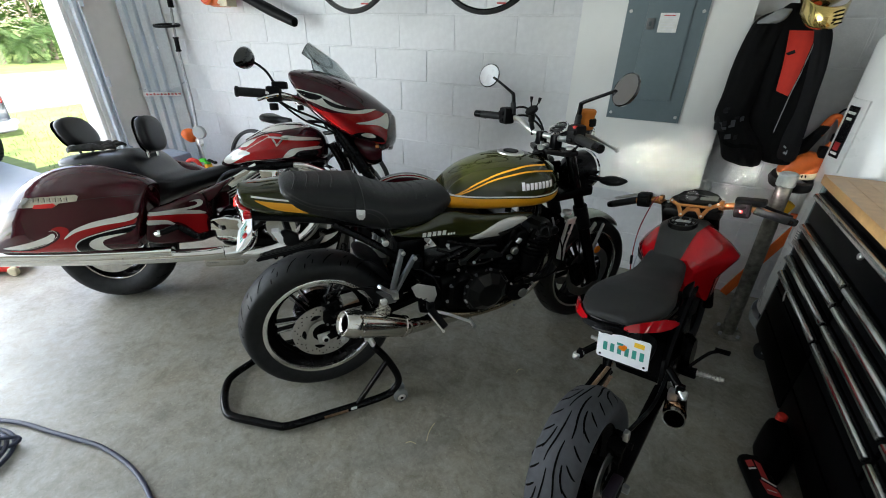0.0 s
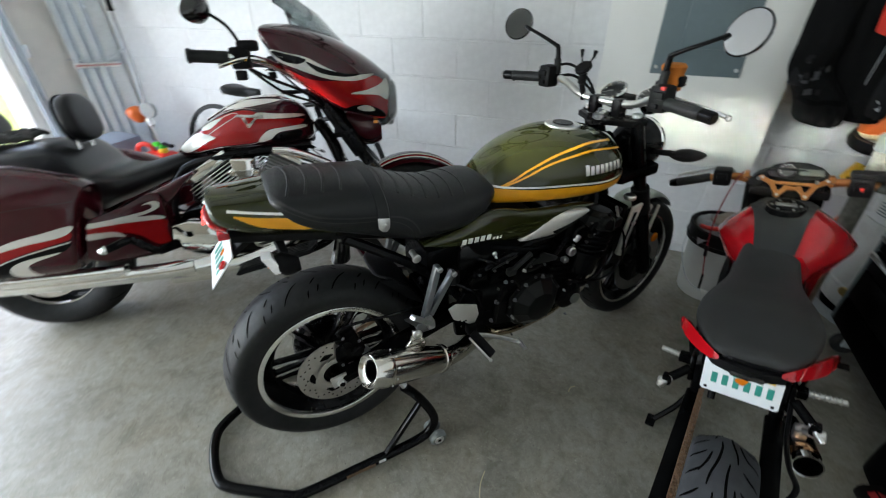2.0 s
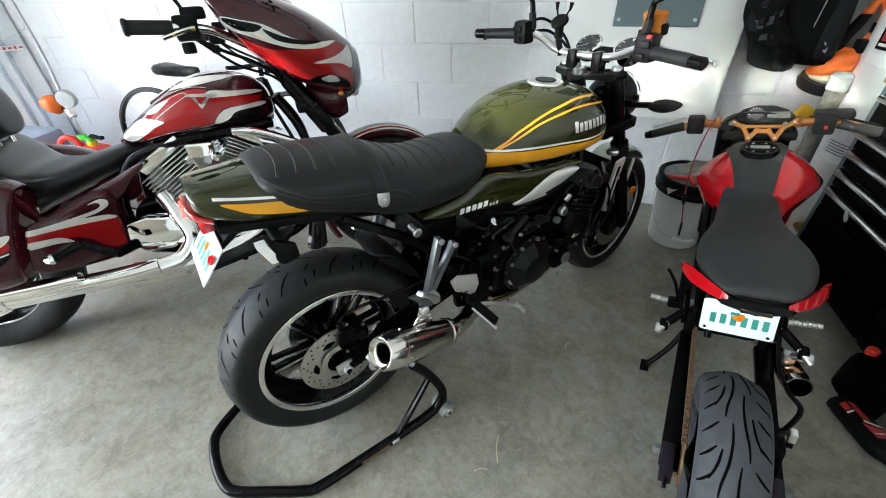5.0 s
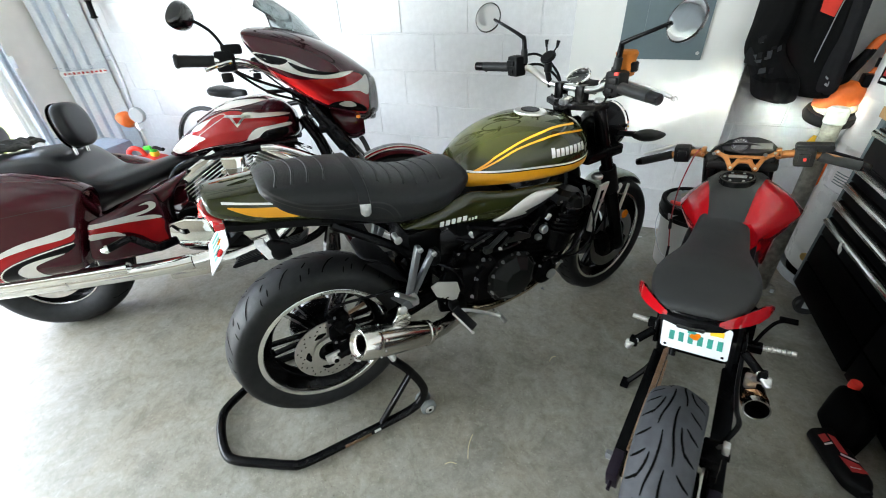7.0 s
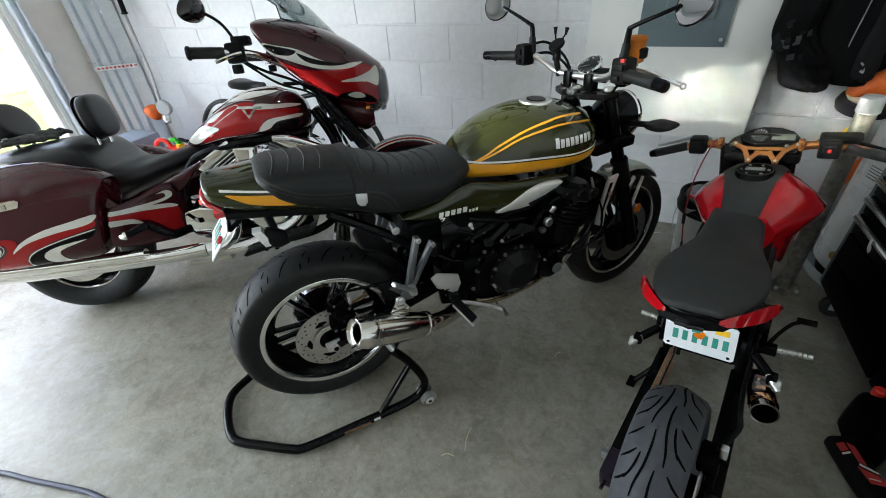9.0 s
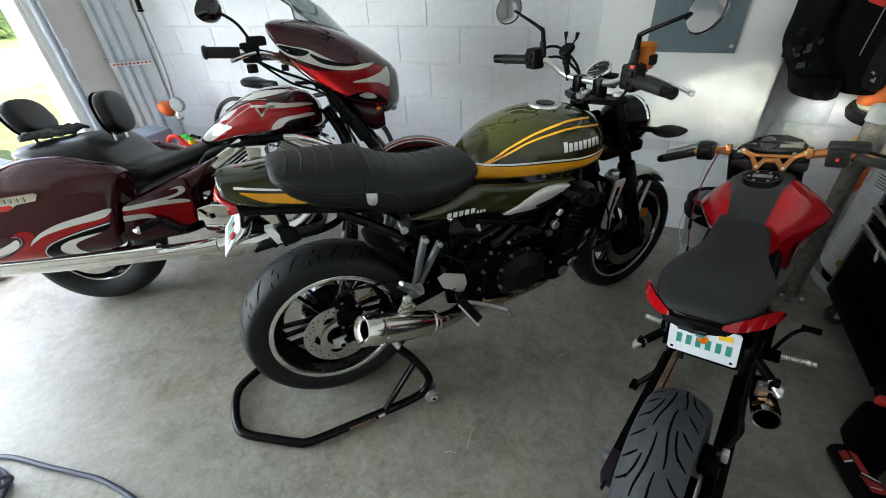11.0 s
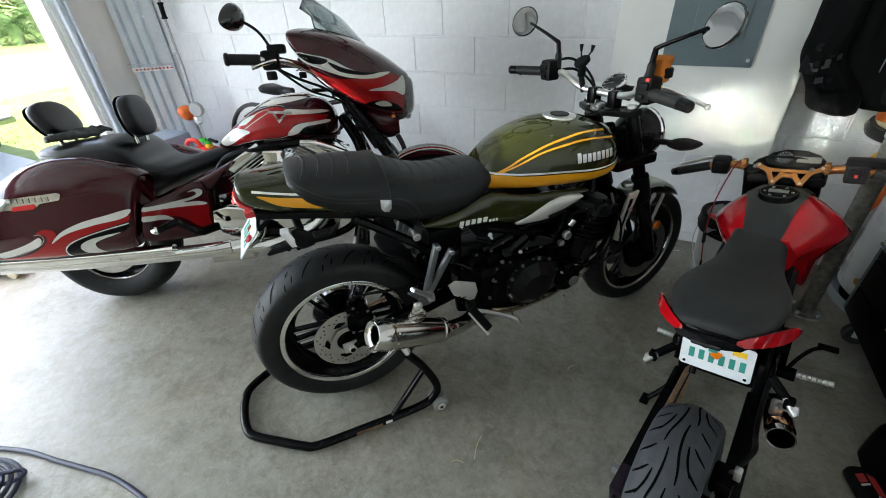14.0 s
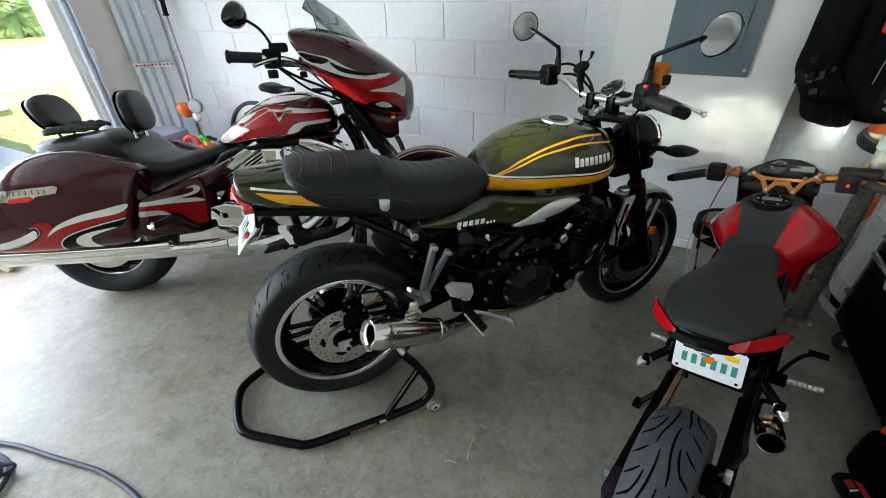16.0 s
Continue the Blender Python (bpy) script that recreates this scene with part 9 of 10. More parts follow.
chin = part("chin_bar", loft([section(x, z, w, u, d, 20, 2.6, yc=yc) for x, z, w, u, d, yc in ((-0.11, -0.09, 0.02, 0.03, 0.03, -0.06), (-0.07, -0.125, 0.03, 0.04, 0.04, -0.12), (0.0, -0.14, 0.03, 0.045, 0.035, -0.15), (0.07, -0.125, 0.03, 0.04, 0.04, -0.12), (0.11, -0.09, 0.02, 0.03, 0.03, -0.06))]), IRIDESCENT, helmet)
for k in range(4):
    part("vent", box(0.035 + 0.004 * k, -0.180, -0.11 - 0.014 * k, 0.036, 0.008, 0.006, 0.002, pose(0, 0, 0, 0, -12, 0)), GROOVE, chin)

# orange battery blower and its hose hanging in the corner
blower = tagged(empty("leaf_blower", pose(2.26, 2.76, 0.295) @ Matrix.Scale(0.75, 4)), "orange and black garden blower hanging in the corner", "leaf blower")
part("housing", loft([section(x, z, w, u, d, 24, 2.4, yc=-0.02) for x, z, w, u, d in ((-0.13, 0.70, 0.02, 0.02, 0.02), (-0.11, 0.715, 0.06, 0.05, 0.05), (-0.05, 0.735, 0.085, 0.085, 0.075), (0.02, 0.755, 0.085, 0.075, 0.08), (0.07, 0.76, 0.06, 0.05, 0.06), (0.09, 0.76, 0.02, 0.02, 0.02))]), ORANGE_PLASTIC, blower, "orange plastic housing")
part("skirt", loft([section(x, z, w, u, d, 20, 2.4, yc=-0.03) for x, z, w, u, d in ((-0.13, 0.665, 0.04, 0.02, 0.012), (-0.05, 0.67, 0.09, 0.03, 0.014), (0.04, 0.68, 0.09, 0.03, 0.014), (0.08, 0.69, 0.04, 0.02, 0.012))]), CREAM_PLASTIC, blower, "cream lower shell")
for k in range(4):
    part("vent", box(-0.05 + 0.018 * k, -0.118, 0.685, 0.006, 0.01, 0.03, 0.002), GROOVE, blower)
part("tube", tube([(-0.06, -0.02, 0.80), (-0.03, -0.02, 0.88), (0.0, -0.03, 0.95), (0.02, -0.03, 1.0)], [0.038, 0.034, 0.028, 0.024], 14), BLACK_PLASTIC, blower)
part("handle", tube([(0.0, -0.03, 0.94), (0.025, -0.03, 1.02), (0.045, -0.035, 1.055), (0.075, -0.035, 1.04), (0.095, -0.035, 0.97), (0.085, -0.03, 0.90), (0.06, -0.02, 0.83)], [0.026, 0.024, 0.018, 0.015, 0.015, 0.016, 0.022], 14), ORANGE_PLASTIC, blower, "orange loop handle")
part("trigger", box(0.075, -0.035, 0.93, 0.015, 0.02, 0.05, 0.005), BLACK_PLASTIC, blower)
part("cord", tube([(0.045, -0.03, 1.055), (0.07, -0.05, 1.10), (0.115, -0.06, 1.11), (0.135, -0.05, 1.06)], 0.006, 8), BLACK_PLASTIC, blower)
part("battery", box(0.06, -0.05, 0.84, 0.06, 0.06, 0.07, 0.012), BLACK_PLASTIC, blower)
part("hose_ring", moved(lathe([(0.095, -0.03), (0.125, -0.03), (0.135, 0.0), (0.125, 0.03), (0.095, 0.03), (0.085, 0.0)], 36, axis="z", closed=True), pose(-0.035, -0.05, 0.645, 12, 0, 0)), BLACK_PLASTIC, blower, "black rubber skirt ring")
shaft = thing("edger_shaft", join(bar((2.40, 2.79, 0.62), (2.17, 2.83, 0.02), 0.022, 0.045, 0.006), box(2.355, 2.80, 0.56, 0.09, 0.03, 0.05, 0.01)), ORANGE_PLASTIC, "orange tool shaft leaning in the corner", "tool shaft")
thing("dustpan", box(2.27, 2.82, 0.60, 0.07, 0.05, 0.09, 0.015, pose(0, 0, 0, 0, 25, 0)), YELLOW_STICKER, "yellow plastic tool head behind the bollard", "tool head")

# stacked storm panels by the door, chained to the wall
panels = tagged(empty("storm_panels", pose(-2.66, 2.782, 0, 0, 0, 40) @ Matrix.Diagonal((0.86, 1, 1, 1))), "stack of galvanised corrugated storm panels chained upright", "storm panels")
prof = []
for k in range(3):
    x = -0.19 + 0.09 * k
    prof += [(x, 0.0), (x + 0.022, 0.0), (x + 0.036, -0.045), (x + 0.064, -0.045), (x + 0.078, 0.0)]
prof += [(0.10, 0.0), (0.19, 0.0)]
sheet = prof + [(a, b + 0.0025) for a, b in prof[::-1]]
for k in range(3):
    sm = prism([(a + 0.006 * (k % 2), b - 0.008 * k) for a, b in sheet], 0.0, 2.25 - 0.05 * k, axis="z")
    part("panel", sm, GALV, panels, smooth=0)
part("tape", box(0.0, -0.0645, 0.815, 0.36, 0.002, 0.035), LABEL_WHITE, panels, "white warning tape with red marks")
for k in range(5):
    part("tape_mark", disc(0.010, 0.001, (-0.14 + 0.07 * k, -0.0662, 0.815), n=14), LABEL_RED, panels)
    part("tape_mark", box(-0.105 + 0.07 * k, -0.0662, 0.815, 0.024, 0.001, 0.010), LABEL_RED, panels)
links = bmesh.new()
for k in range(26):
    t = k / 25
    p = (-0.19 + 0.46 * t, -0.075 + 0.02 * math.sin(9 * t), 0.865 - 0.03 * math.sin(math.pi * t) + 0.06 * t * t)
    links = join(links, moved(lathe([(0.006, -0.0022), (0.010, -0.0022), (0.010, 0.0022), (0.006, 0.0022)], 10, axis="y" if k % 2 else "z", closed=True), Matrix.Translation(p)))
part("chain", links, GALV, panels, "steel chain")

# string trimmer leaning on the wall
trim_t = tagged(empty("string_trimmer"), "string trimmer with a steel shaft leaning upright", "string trimmer")
TSH = [(-2.13, 2.66, 0.50), (-2.145, 2.675, 0.60), (-2.20, 2.73, 0.82), (-2.31, 2.80, 1.18), (-2.335, 2.83, 1.37), (-2.32, 2.845, 1.56)]
part("shaft", tube(TSH, 0.0105, 12), SHAFT_STEEL, trim_t, "bare metal shaft")
part("sleeve", tube([(-2.312, 2.802, 1.195), (-2.327, 2.817, 1.285)], 0.018, 12), BLACK_PLASTIC, trim_t)
part("collar", join(*[moved(disc(0.024, 0.014, (0, 0, 0), "z", 0.004, 20), Matrix.Translation(p)) for p in ((-2.311, 2.801, 1.19), (-2.328, 2.818, 1.29))]), BLACK_PLASTIC, trim_t)
part("loop_handle", moved(lathe([(0.080, -0.01), (0.096, -0.01), (0.10, 0), (0.096, 0.01), (0.080, 0.01), (0.077, 0)], 32, axis="z", closed=True), pose(-2.375, 2.795, 1.385, 8, 0, 0) @ Matrix.Diagonal((1.55, 0.75, 1, 1))), BLACK_PLASTIC, trim_t)
part("upper_grip", tube([(-2.322, 2.843, 1.52), (-2.31, 2.85, 1.75), (-2.30, 2.85, 1.95)], 0.022, 12), BLACK_PLASTIC, trim_t)
part("gear_head", join(tube([(-2.13, 2.66, 0.52), (-2.125, 2.65, 0.46), (-2.10, 2.64, 0.42)], 0.022, 12), box(-2.12, 2.645, 0.45, 0.05, 0.05, 0.06, 0.012)), ALU, trim_t)
head = part("string_head", moved(lathe([(0.0, -0.02), (0.052, -0.02), (0.058, -0.012), (0.058, 0.012), (0.045, 0.02), (0.015, 0.026), (0.0, 0.026)], 28, axis="y"), pose(-2.065, 2.63, 0.545, 0, 0, 20)), GREY_PLASTIC, trim_t, "grey string spool")
part("guard", loft([section(x, z, w, u, d, 16, 2.4, yc=2.62) for x, z, w, u, d in ((-2.245, 0.52, 0.05, 0.03, 0.03), (-2.215, 0.515, 0.06, 0.05, 0.05), (-2.17, 0.505, 0.055, 0.05, 0.06), (-2.145, 0.50, 0.03, 0.03, 0.03))]), ORANGE_PLASTIC, trim_t, "orange guard")
foot = part("foot", rod((-2.11, 2.64, 0.43), (-2.09, 2.62, 0.02), 0.008), ALU, trim_t)

# fuel can and blue crate by the corner
gas = tagged(empty("petrol_can", pose(-1.90, 2.46, 0, 0, 0, 25)), "red plastic petrol can with a green capped spout", "petrol can")
part("body", loft([[(w * 1.25 * math.copysign(abs(math.cos(a)) ** 0.55, math.cos(a)), w * math.copysign(abs(math.sin(a)) ** 0.55, math.sin(a)), z) for a in (2 * math.pi * i / 32 for i in range(32))] for z, w in ((0.0, 0.11), (0.012, 0.12), (0.20, 0.12), (0.25, 0.11), (0.285, 0.075), (0.30, 0.04))]), RED_PLASTIC, gas)
part("handle", tube([(-0.125, 0, 0.26), (-0.12, 0, 0.33), (-0.08, 0, 0.36), (-0.03, 0, 0.345), (-0.01, 0, 0.295)], 0.017, 12), RED_PLASTIC, gas)
part("collar", disc(0.030, 0.035, (0.06, 0, 0.31), "z", 0.005, 20), YELLOW_STICKER, gas)
part("cap", join(disc(0.026, 0.03, (0.06, 0, 0.34), "z", 0.005, 20), box(0.03, -0.01, 0.36, 0.05, 0.03, 0.03, 0.008)), GREEN_PLASTIC, gas, "green cap")
part("spout", tube([(0.06, 0, 0.34), (0.085, -0.01, 0.36), (0.13, -0.02, 0.345), (0.15, -0.03, 0.35)], 0.013, 10), BLACK_PLASTIC, gas)
crate = thing("plastic_crate", box(-2.28, 2.42, 0.19, 0.30, 0.26, 0.38, 0.03), material("grey_blue_plastic", (0.22, 0.28, 0.36), 0.5), "grey blue plastic crate by the storm panels", "crate")

# bicycle behind the bagger, against the wall
def bicycle(name, m, label, r=0.32, base=0.98, saddle=True):
    b = tagged(empty(name, m), label, "bicycle")
    for x in (0, base):
        w = part("wheel", lathe([(r - 0.028, -0.012), (r - 0.012, -0.012), (r - 0.010, 0.0), (r - 0.012, 0.012), (r - 0.028, 0.012), (r - 0.03, 0)], 56, (x, 0, r), closed=True), BLACK_PAINT, b, "bicycle wheel")
        part("tyre", lathe([(r - 0.022, -0.015), (r - 0.004, -0.011), (r, 0), (r - 0.004, 0.011), (r - 0.022, 0.015)], 56, (x, 0, r)), RUBBER, w)
        part("hub", disc(0.022, 0.07, (x, 0, r), bevel=0.004, n=16), ALU, w)
        part("rim_mark", box(x + 0.10, -0.013, r - 0.2655, 0.05, 0.002, 0.008), LABEL_RED, w)
        for k in range(20):
            a = 2 * math.pi * k / 20
            part("spoke", rod((x + 0.02 * math.cos(a + 0.5), 0.02 * (-1) ** k, r + 0.02 * math.sin(a + 0.5)), (x + (r - 0.028) * math.cos(a), 0, r + (r - 0.028) * math.sin(a)), 0.0012, 5), ALU, w)
    bb, seat_t, head_t, head_b = (0.42, 0, 0.28), (0.31, 0, 0.60), (0.82, 0, 0.70), (0.855, 0, 0.58)
    fr = join(rod(bb, seat_t, 0.016), rod(seat_t, head_t, 0.016), rod(bb, head_b, 0.019), rod(head_t, head_b, 0.02), *[rod((0, s * 0.05, r), (0.31, s * 0.02, 0.59), 0.008) for s in (-1, 1)], *[rod((0, s * 0.05, r), (0.42, s * 0.03, 0.30), 0.009) for s in (-1, 1)], *[rod((base, s * 0.05, r), (0.855, s * 0.04, 0.58), 0.011) for s in (-1, 1)])
    part("frame", fr, BLACK_PAINT, b, "black bicycle frame")
    part("seat_post", rod(seat_t, (0.28, 0, 0.75), 0.013), ALU, b)
    if saddle:
        part("saddle", loft([section(x - 0.015, z - 0.135, w * 1.15, 0.026, 0.038, 16, 2.4) for x, z, w in ((0.15, 0.885, 0.05), (0.18, 0.89, 0.075), (0.24, 0.882, 0.07), (0.32, 0.876, 0.03), (0.40, 0.872, 0.018), (0.42, 0.868, 0.008))]), SEAT_BLACK, b, "black bicycle saddle")
    part("bars", tube([(0.78, -0.25, 0.80), (0.82, -0.12, 0.79), (0.82, 0.12, 0.79), (0.78, 0.25, 0.80)], 0.012, 10), BLACK_PAINT, b)
    part("stem", rod((0.81, 0, 0.72), (0.82, 0, 0.79), 0.014), BLACK_PAINT, b)
    part("chainring", lathe([(0.06, -0.052), (0.085, -0.052), (0.085, -0.048), (0.06, -0.048)], 28, (0.42, 0, 0.30), closed=True), BLACK_PAINT, b)
    crank = part("crank", rod((0.42, -0.06, 0.30), (0.42, -0.07, 0.135), 0.010), BLACK_PAINT, b)
    part("crank", rod((0.42, 0.06, 0.30), (0.42, 0.07, 0.465), 0.010), BLACK_PAINT, b)
    for y, z in ((-0.11, 0.135), (0.11, 0.465)):
        part("pedal", join(box(0.42, y, z, 0.09, 0.075, 0.022, 0.004), rod((0.42, y * 0.6, z), (0.42, y * 1.3, z), 0.006)), BLACK_PLASTIC, crank)
    return b


bicycle("bicycle", pose(-1.40, 2.62, 0, -4, 0, 3), "black bicycle leaning on the block wall behind the motorcycles")
bicycle("bicycle", pose(-0.27, 2.62, 1.475, 0, 0, 0), "black bicycle hung high on the block wall", base=0.87)
hook = thing("wall_hook", join(rod((0.40, 2.90, 2.30), (0.40, 2.55, 2.30), 0.012), rod((0.0, 2.90, 2.30), (0.0, 2.55, 2.30), 0.012)), GALV, "steel wall hooks holding the bicycle", "hook")

# engine blower on the wall
wb = tagged(empty("engine_blower"), "orange and cream engine blower with a black pipe on the wall", "leaf blower")
part("engine", join(box(-1.62, 2.78, 1.60, 0.16, 0.16, 0.16, 0.04), disc(0.07, 0.04, (-1.66, 2.69, 1.60), bevel=0.01)), ORANGE_PLASTIC, wb, "orange engine housing")
part("fan_case", join(disc(0.11, 0.09, (-1.55, 2.75, 1.63), bevel=0.02, n=32), box(-1.49, 2.74, 1.545, 0.06, 0.09, 0.05, 0.01)), CREAM_PLASTIC, wb, "cream fan case")
part("grille", join(*[lathe([(0.02 + 0.016 * k, -0.002), (0.026 + 0.016 * k, -0.002), (0.026 + 0.016 * k, 0.002), (0.02 + 0.016 * k, 0.002)], 20, (-1.66, 2.668, 1.60), closed=True) for k in range(3)]), RED_PLASTIC, wb)
part("pipe", tube([(-1.45, 2.76, 1.63), (-1.30, 2.76, 1.575), (-1.10, 2.755, 1.50), (-0.88, 2.75, 1.425)], [0.036, 0.036, 0.038, 0.032], 18), BLACK_PLASTIC, wb, "black blower pipe")
part("pipe_mouth", disc(0.027, 0.004, (-0.8775, 2.7495, 1.4245), "x", n=20), GROOVE, wb)
part("hanger", join(rod((-1.60, 2.90, 1.72), (-1.60, 2.72, 1.72), 0.01), rod((-1.2, 2.90, 1.51), (-1.2, 2.74, 1.51), 0.008)), GALV, wb)

# cable coiled on the floor
cable = tagged(empty("cable"), "dark blue extension cable coiled loosely across the floor", "cable")
part("run", tube([(-0.72, 0.30, 0.009), (-0.62, 0.42, 0.009), (-0.546, 0.448, 0.009), (-0.431, 0.486, 0.009), (-0.296, 0.512, 0.009), (-0.17, 0.539, 0.009), (-0.044, 0.562, 0.009), (0.133, 0.562, 0.009), (0.30, 0.525, 0.009), (0.50, 0.44, 0.009), (0.66, 0.25, 0.009), (0.62, 0.0, 0.009)], 0.0082, 10), BLUE_CABLE, cable)
for k in range(3):
    rx, ry = 0.135 - 0.02 * k, 0.100 - 0.018 * k
    part("loop", tube([(-0.425 + rx * math.cos(a) + 0.006 * k, 0.340 + ry * math.sin(a), 0.009 + 0.016 * k + 0.003 * math.sin(3 * a)) for a in (2 * math.pi * i / 12 + k for i in range(12))], 0.0078, 8, 4, closed=True), BLUE_CABLE, cable)
part("loose_end", tube([(-0.47, 0.335, 0.052), (-0.42, 0.37, 0.054), (-0.375, 0.408, 0.046), (-0.348, 0.438, 0.034), (-0.333, 0.436, 0.026), (-0.345, 0.405, 0.020), (-0.375, 0.36, 0.036)], 0.0072, 8, 5), BLUE_CABLE, cable)

# litter near the wall and low red toy at the door side
thing("paper_scrap", moved(join(box(0, 0, 0.004, 0.05, 0.03, 0.006, 0.001), box(0.06, 0.01, 0.004, 0.08, 0.006, 0.005, 0.001)), pose(1.54, 2.72, 0, 0, 0, 20)), LABEL_WHITE, "small white paper scraps on the floor", "scrap")
toy = tagged(empty("wheel_chock", pose(-1.92, 1.06, 0, 0, 0, 30)), "low red plastic ramp with a yellow wheel", "ramp")
part("body", box(-0.1, 0, 0.055, 0.30, 0.16, 0.07, 0.02), RED_PLASTIC, toy)
part("wheel", disc(0.03, 0.03, (0.06, -0.08, 0.03), bevel=0.006), CREAM_PLASTIC, toy)

# dry grass blades blown in on the floor
STRAW = material("dry_straw", (0.55, 0.47, 0.30), 0.8)
for x, y, turn, length in ((1.025, 1.18, 96, 0.09), (0.98, 1.10, 20, 0.04), (1.245, 1.66, 60, 0.04)):
    thing("straw", moved(tube([(-length / 2, 0, 0.002), (0, 0.006, 0.004), (length / 2, 0, 0.002)], 0.0015, 5, 3), pose(x, y, 0, 0, 0, turn)), STRAW, "dry pale grass blade lying on the concrete floor", "grass blade", group="dry grass blades")

# ---- outside the open door ----
thing("ground", box(-60, 10, -0.40, 260, 260, 0.4), GRASS, "sunlit green lawn reaching to the trees", "ground", kind="structure")
thing("driveway", box(-6.2, -2.33, -0.14, 6.5, 9.14, 0.12, 0.01), DRIVE, "sunlit pale concrete driveway", "driveway", kind="structure")
thing("road", box(-13.4, 10, -0.20, 7.5, 160, 0.08, 0.02), ROAD, "bright pale street beyond the lawn", "road", kind="structure")
blades = bmesh.new()
rg = random.Random(4)
for k in range(9000):
    x, y = rg.uniform(-9.6, -3.2), rg.uniform(2.55, 7.5)
    if rg.random() < (x + 3.2) / -9.0:
        continue
    h, a = rg.uniform(0.02, 0.06), rg.uniform(0, math.pi)
    dx, dy = 0.006 * math.cos(a), 0.006 * math.sin(a)
    v = [blades.verts.new(p) for p in ((x - dx, y - dy, -0.2), (x + dx, y + dy, -0.2), (x + rg.uniform(-0.02, 0.02), y + rg.uniform(-0.02, 0.02), -0.2 + h))]
    blades.faces.new(v)
thing("grass", blades, GRASS, "short sunlit grass beside the driveway", "grass", kind="stuff", smooth=0)

TRUCK_SILVER = material("silver_truck_paint", (0.42, 0.44, 0.47), 0.3, metal=0.6, coat=1.0, spread=0.05)
truck = tagged(empty("pickup_truck", pose(-4.55, 1.32, -0.08)), "silver pickup truck with red tail lamps parked on the driveway", "truck")
part("bed", loft([[(x, 0.93 * math.copysign(abs(math.cos(a)) ** 0.25, math.cos(a)), 0.80 + 0.32 * math.copysign(abs(math.sin(a)) ** 0.25, math.sin(a))) for a in (2 * math.pi * i / 32 for i in range(32))] for x in (0.0, -0.03, -1.0, -2.0)], 2), TRUCK_SILVER, truck, "silver truck bed")
part("cab", loft([[(x, w * math.copysign(abs(math.cos(a)) ** 0.35, math.cos(a)), 1.12 + h * math.copysign(abs(math.sin(a)) ** 0.35, math.sin(a))) for a in (2 * math.pi * i / 32 for i in range(32))] for x, w, h in ((-2.0, 0.93, 0.62), (-2.2, 0.93, 0.74), (-3.2, 0.93, 0.74), (-4.0, 0.93, 0.3), (-5.2, 0.9, 0.25), (-5.35, 0.85, 0.15))], 2), TRUCK_SILVER, truck, "silver truck cab")
part("tailgate", box(0.02, 0, 0.86, 0.04, 1.46, 0.46, 0.02), TRUCK_SILVER, truck, "silver tailgate")
part("gate_handle", box(0.045, 0, 0.98, 0.02, 0.22, 0.06, 0.01), BLACK_PLASTIC, truck)
part("bumper", join(box(0.12, 0, 0.50, 0.18, 1.86, 0.17, 0.03), box(0.08, 0, 0.41, 0.12, 0.6, 0.08, 0.02)), CHROME, truck, "chrome rear bumper")
part("under_tray", box(-1.0, 0, 0.42, 1.8, 1.4, 0.16, 0.03), BLACK_PLASTIC, truck)
for s in (-1, 1):
    lampo = part("tail_lamp", box(0.02, s * 0.845, 0.92, 0.07, 0.15, 0.40, 0.025), RED_LENS, truck, "tall red tail lamp")
    part("reverse_lamp", box(0.045, s * 0.845, 0.78, 0.04, 0.12, 0.09, 0.015), CLEAR_LENS, lampo)
    for x in (-0.78, -4.35):
        tw = part("wheel", lathe([(0.10, -0.10), (0.20, -0.11), (0.23, -0.09), (0.23, 0.09), (0.20, 0.11), (0.10, 0.10)], 32, (x, s * 0.80, 0.38)), ALU, truck, "alloy truck wheel")
        part("tyre", lathe([(0.225, -0.12), (0.30, -0.13), (0.36, -0.12), (0.38, -0.09), (0.38, 0.09), (0.36, 0.12), (0.30, 0.13), (0.225, 0.12)], 40, (x, s * 0.80, 0.38)), RUBBER, tw)
        part("tread_block", join(*[moved(box(0.3795, 0, 0, 0.008, 0.20, 0.02), Matrix.Translation((x, s * 0.80, 0.38)) @ Matrix.Rotation(2 * math.pi * k / 36, 4, "Y")) for k in range(36)]), RUBBER, tw)
part("rear_window", box(-2.05, 0, 1.50, 0.04, 1.3, 0.36, 0.02), DIAL_BLACK, truck, "dark rear window")


def leaf_cloud(rg, centre, size, count, leaf, bm, flat=0.5):
    for _ in range(count):
        d = Vector((rg.gauss(0, 1), rg.gauss(0, 1), rg.gauss(0, 1)))
        d = d.normalized() * rg.random() ** 0.45
        p = Vector(centre) + Vector((d.x * size[0], d.y * size[1], d.z * size[2]))
        a, b = Vector((rg.gauss(0, 1), rg.gauss(0, 1), rg.gauss(0, flat))).normalized(), Vector((rg.gauss(0, 1), rg.gauss(0, 1), rg.gauss(0, 1))).normalized()
        s = leaf * rg.uniform(0.6, 1.3)
        v = [bm.verts.new(q) for q in (p - a * s, p + b * s * 0.4, p + a * s, p - b * s * 0.4)]
        bm.faces.new(v)


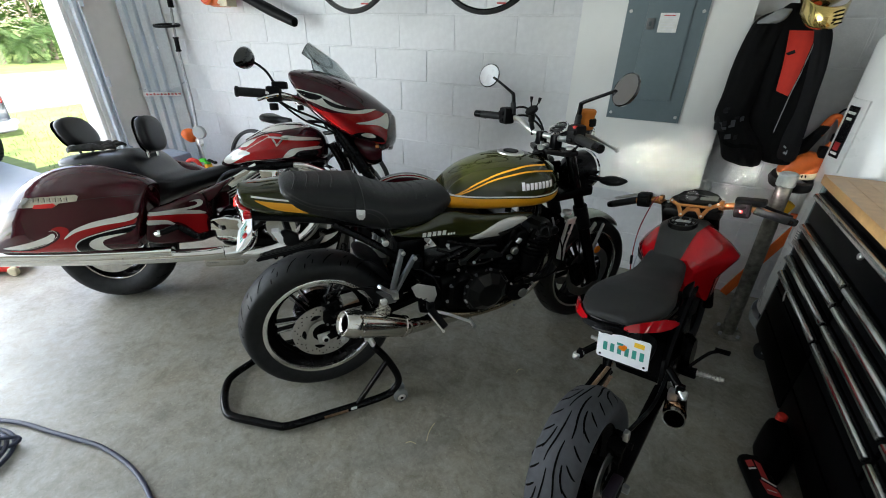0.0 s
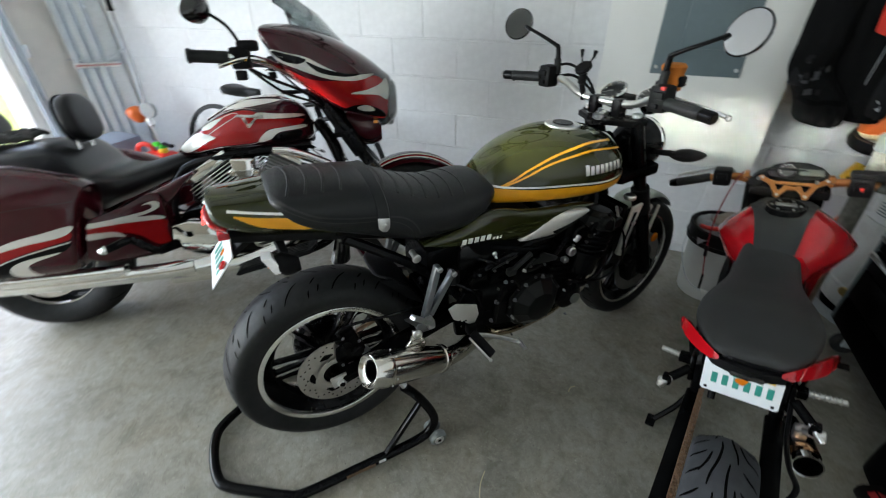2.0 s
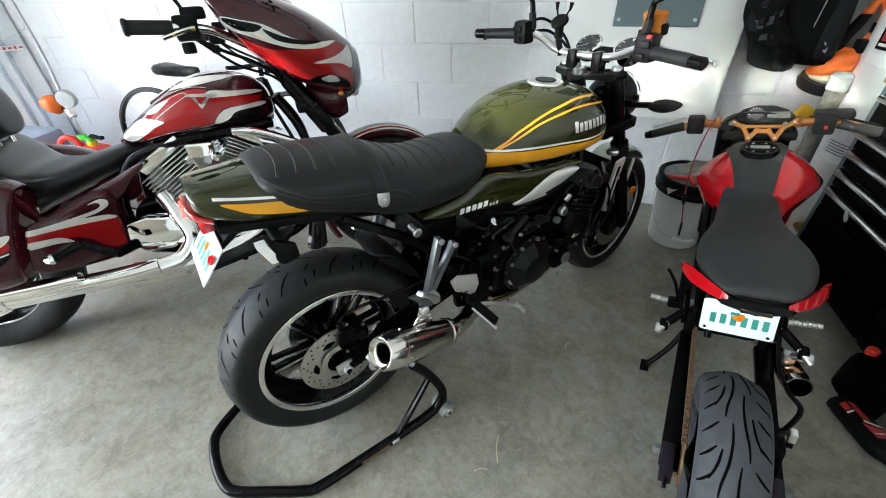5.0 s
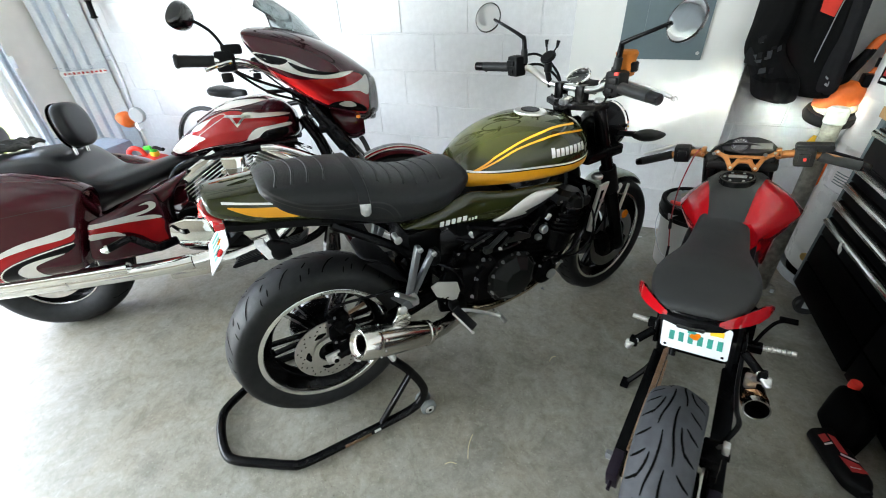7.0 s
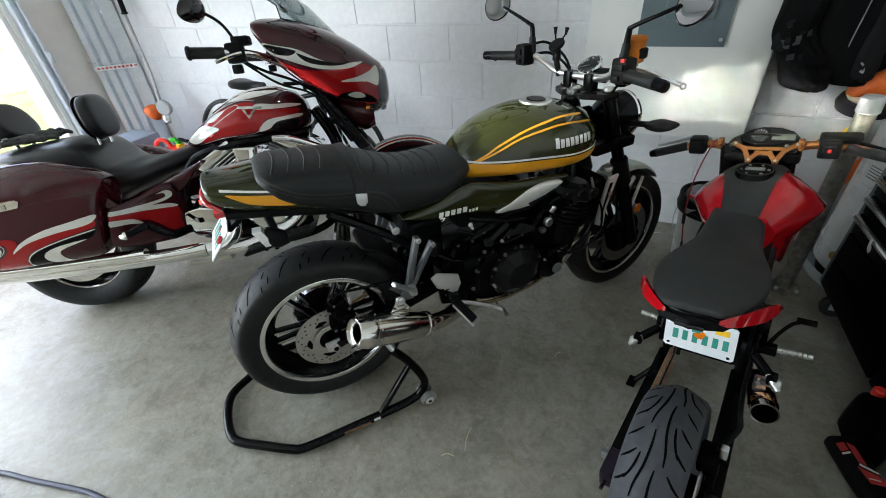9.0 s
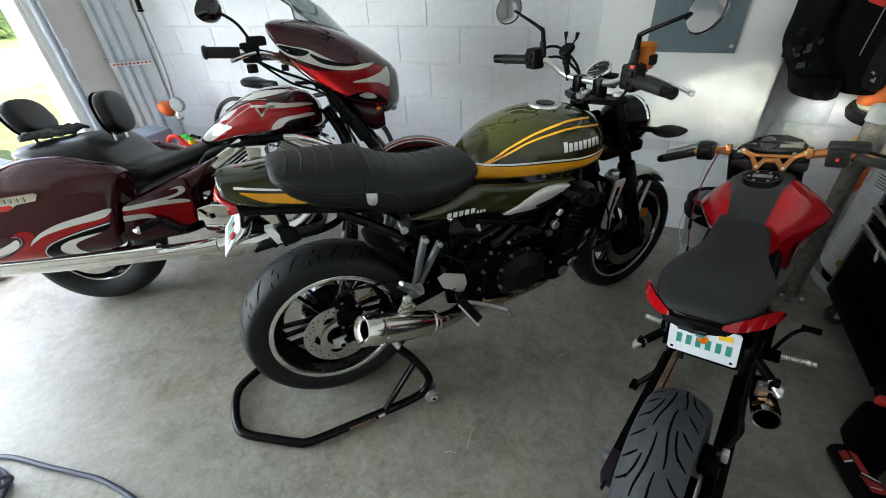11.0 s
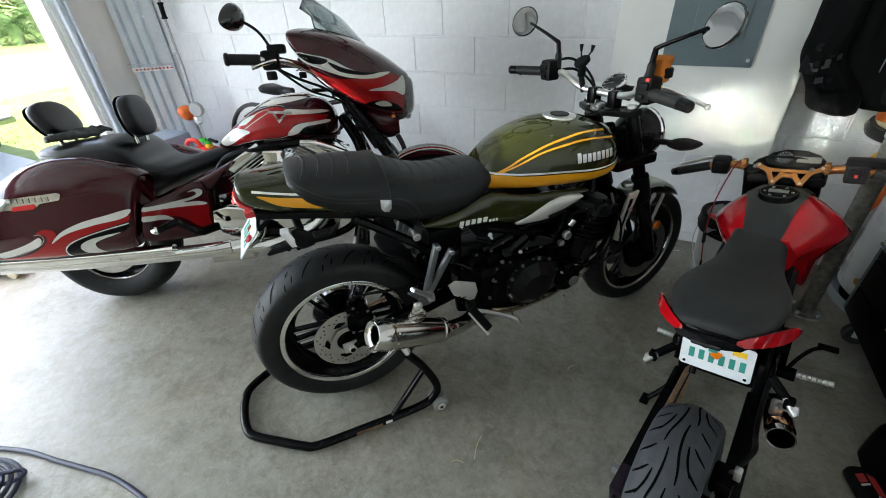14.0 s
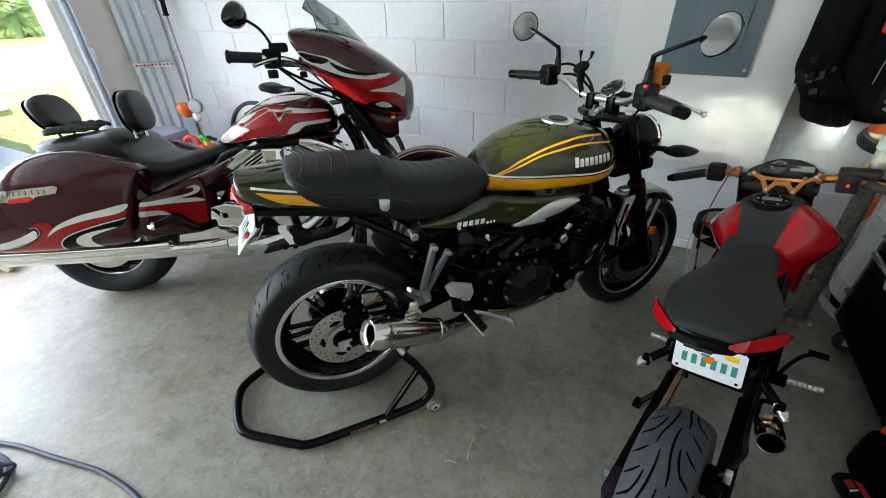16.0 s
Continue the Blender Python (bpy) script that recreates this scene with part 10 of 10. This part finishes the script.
def tree(x, y, h, seed):
    rg = random.Random(seed)
    t = tagged(empty("tree", pose(x, y, -0.2)), "leafy green tree standing across the street", "tree", "trees across the street")
    limbs = [tube([(0, 0, 0), (0.05, 0.03, h * 0.3), (-0.05, 0.05, h * 0.55), (0.02, 0, h * 0.8)], [0.10, 0.075, 0.05, 0.02], 8)]
    crown = bmesh.new()
    for k in range(9):
        a, z = rg.uniform(0, 6.28), rg.uniform(0.3, 0.75) * h
        tip = (math.cos(a) * h * 0.26, math.sin(a) * h * 0.26, z + h * 0.14)
        limbs.append(tube([(0, 0, z), (tip[0] * 0.5, tip[1] * 0.5, z + h * 0.09), tip], [0.06, 0.04, 0.015], 6))
        leaf_cloud(rg, tip, (h * 0.16, h * 0.16, h * 0.11), 700, 0.085, crown)
    leaf_cloud(rg, (0, 0, h * 0.85), (h * 0.2, h * 0.2, h * 0.15), 900, 0.085, crown)
    part("trunk", join(*limbs), BARK, t)
    part("crown", crown, LEAF, t, smooth=0)
    return t


def palm(x, y, h, seed):
    rg = random.Random(seed)
    t = tagged(empty("palm_tree", pose(x, y, -0.2)), "green fan palm standing across the street", "palm", "palms across the street")
    part("trunk", tube([(0, 0, 0), (0.05, 0, h * 0.5), (0.02, 0.05, h)], [0.14, 0.11, 0.10], 10), BARK, t)
    crown = bmesh.new()
    for k in range(34):
        a, up = rg.uniform(0, 6.28), rg.uniform(-0.5, 1.1)
        length = rg.uniform(1.0, 1.7)
        line = [Vector((0.02, 0.05, h)) + Vector((math.cos(a) * length * s, math.sin(a) * length * s, length * (up * s - 0.9 * s * s))) for s in (0, 0.25, 0.5, 0.75, 1.0)]
        for i in range(24):
            s = i / 23
            q = line[min(int(s * 4), 3)].lerp(line[min(int(s * 4) + 1, 4)], s * 4 - min(int(s * 4), 3))
            side = Vector((-math.sin(a), math.cos(a), -0.25))
            ahead = (line[-1] - line[0]).normalized()
            for sg in (-1, 1):
                tip = q + (side * sg + ahead * 0.9).normalized() * 0.42 * (1 - 0.5 * s) + Vector((0, 0, -0.08))
                w = ahead * 0.018
                v = [crown.verts.new(p) for p in (q - w, q + w, tip)]
                crown.faces.new(v)
    part("crown", crown, PALM_LEAF, t, smooth=0)
    return t


palm(-21.8, 8.6, 1.0, 1)
palm(-22.0, 9.5, 0.8, 2)
palm(-23.0, 10.9, 1.3, 3)
palm(-22.6, 7.6, 1.4, 5)
for k, (x, y, h) in enumerate(((-26, 9.4, 6.0), (-27.5, 12.5, 7.0), (-25.5, 14.8, 5.5), (-30, 7.0, 7.5), (-31, 16.5, 8.0), (-24.0, 18.5, 6.0), (-29, 21.0, 7.5), (-33, 11.5, 9.0))):
    tree(x, y, h, 20 + k)
wood = bmesh.new()
rg = random.Random(9)
for k in range(110):
    leaf_cloud(rg, (-33 + rg.uniform(-3, 3), -14 + 0.5 * k, rg.uniform(0.5, 8)), (2.0, 1.6, 2.0), 380, 0.19, wood)
thing("woodland", wood, LEAF, "dense green woodland at the far side", "woodland", kind="stuff", smooth=0)
bush = bmesh.new()
for k in range(30):
    leaf_cloud(rg, (-23.5 + rg.uniform(-1.2, 1.2), 4 + 0.6 * k, 0.25), (0.6, 0.6, 0.55), 220, 0.07, bush)
thing("shrubs", bush, LEAF, "low green shrubs under the trees", "shrub", kind="stuff", smooth=0)

# ---- concrete blocks of the back wall, each proud of its joints ----
BLOCK_L, BLOCK_H, JOINT = 0.4064, 0.2032, 0.007


def block_mesh(length, height):
    bm = box(0, 0.006, 0, length - JOINT, 0.024, height - JOINT, 0.003, seg=1)
    return finish(bm, "brick", BLOCK_PAINT, 0)


whole = block_mesh(BLOCK_L, BLOCK_H)
low = block_mesh(BLOCK_L, 0.0588)
for k in range(-9, 5):
    top = 0.8716 - BLOCK_H * k
    start = 0.1032 if k % 2 == 0 else -0.1
    mesh, z = (whole, top - BLOCK_H / 2) if k < 4 else (low, 0.0294)
    if top > Z_TOP + 0.05:
        continue
    for i in range(-8, 8):
        x = start + BLOCK_L * (i + 0.5)
        if x - BLOCK_L / 2 < X_DOOR - 0.15 or x + BLOCK_L / 2 > X_RIGHT + 0.15:
            continue
        if BX0 + 0.01 < x - BLOCK_L / 2 and x + BLOCK_L / 2 < BX1 - 0.01 and top - BLOCK_H > BZ0:
            continue
        b = new("brick", mesh)
        b.parent = wall_back
        b.location = (x + random.uniform(-0.001, 0.001), Y_BACK + random.uniform(-0.0012, 0.0012), z)
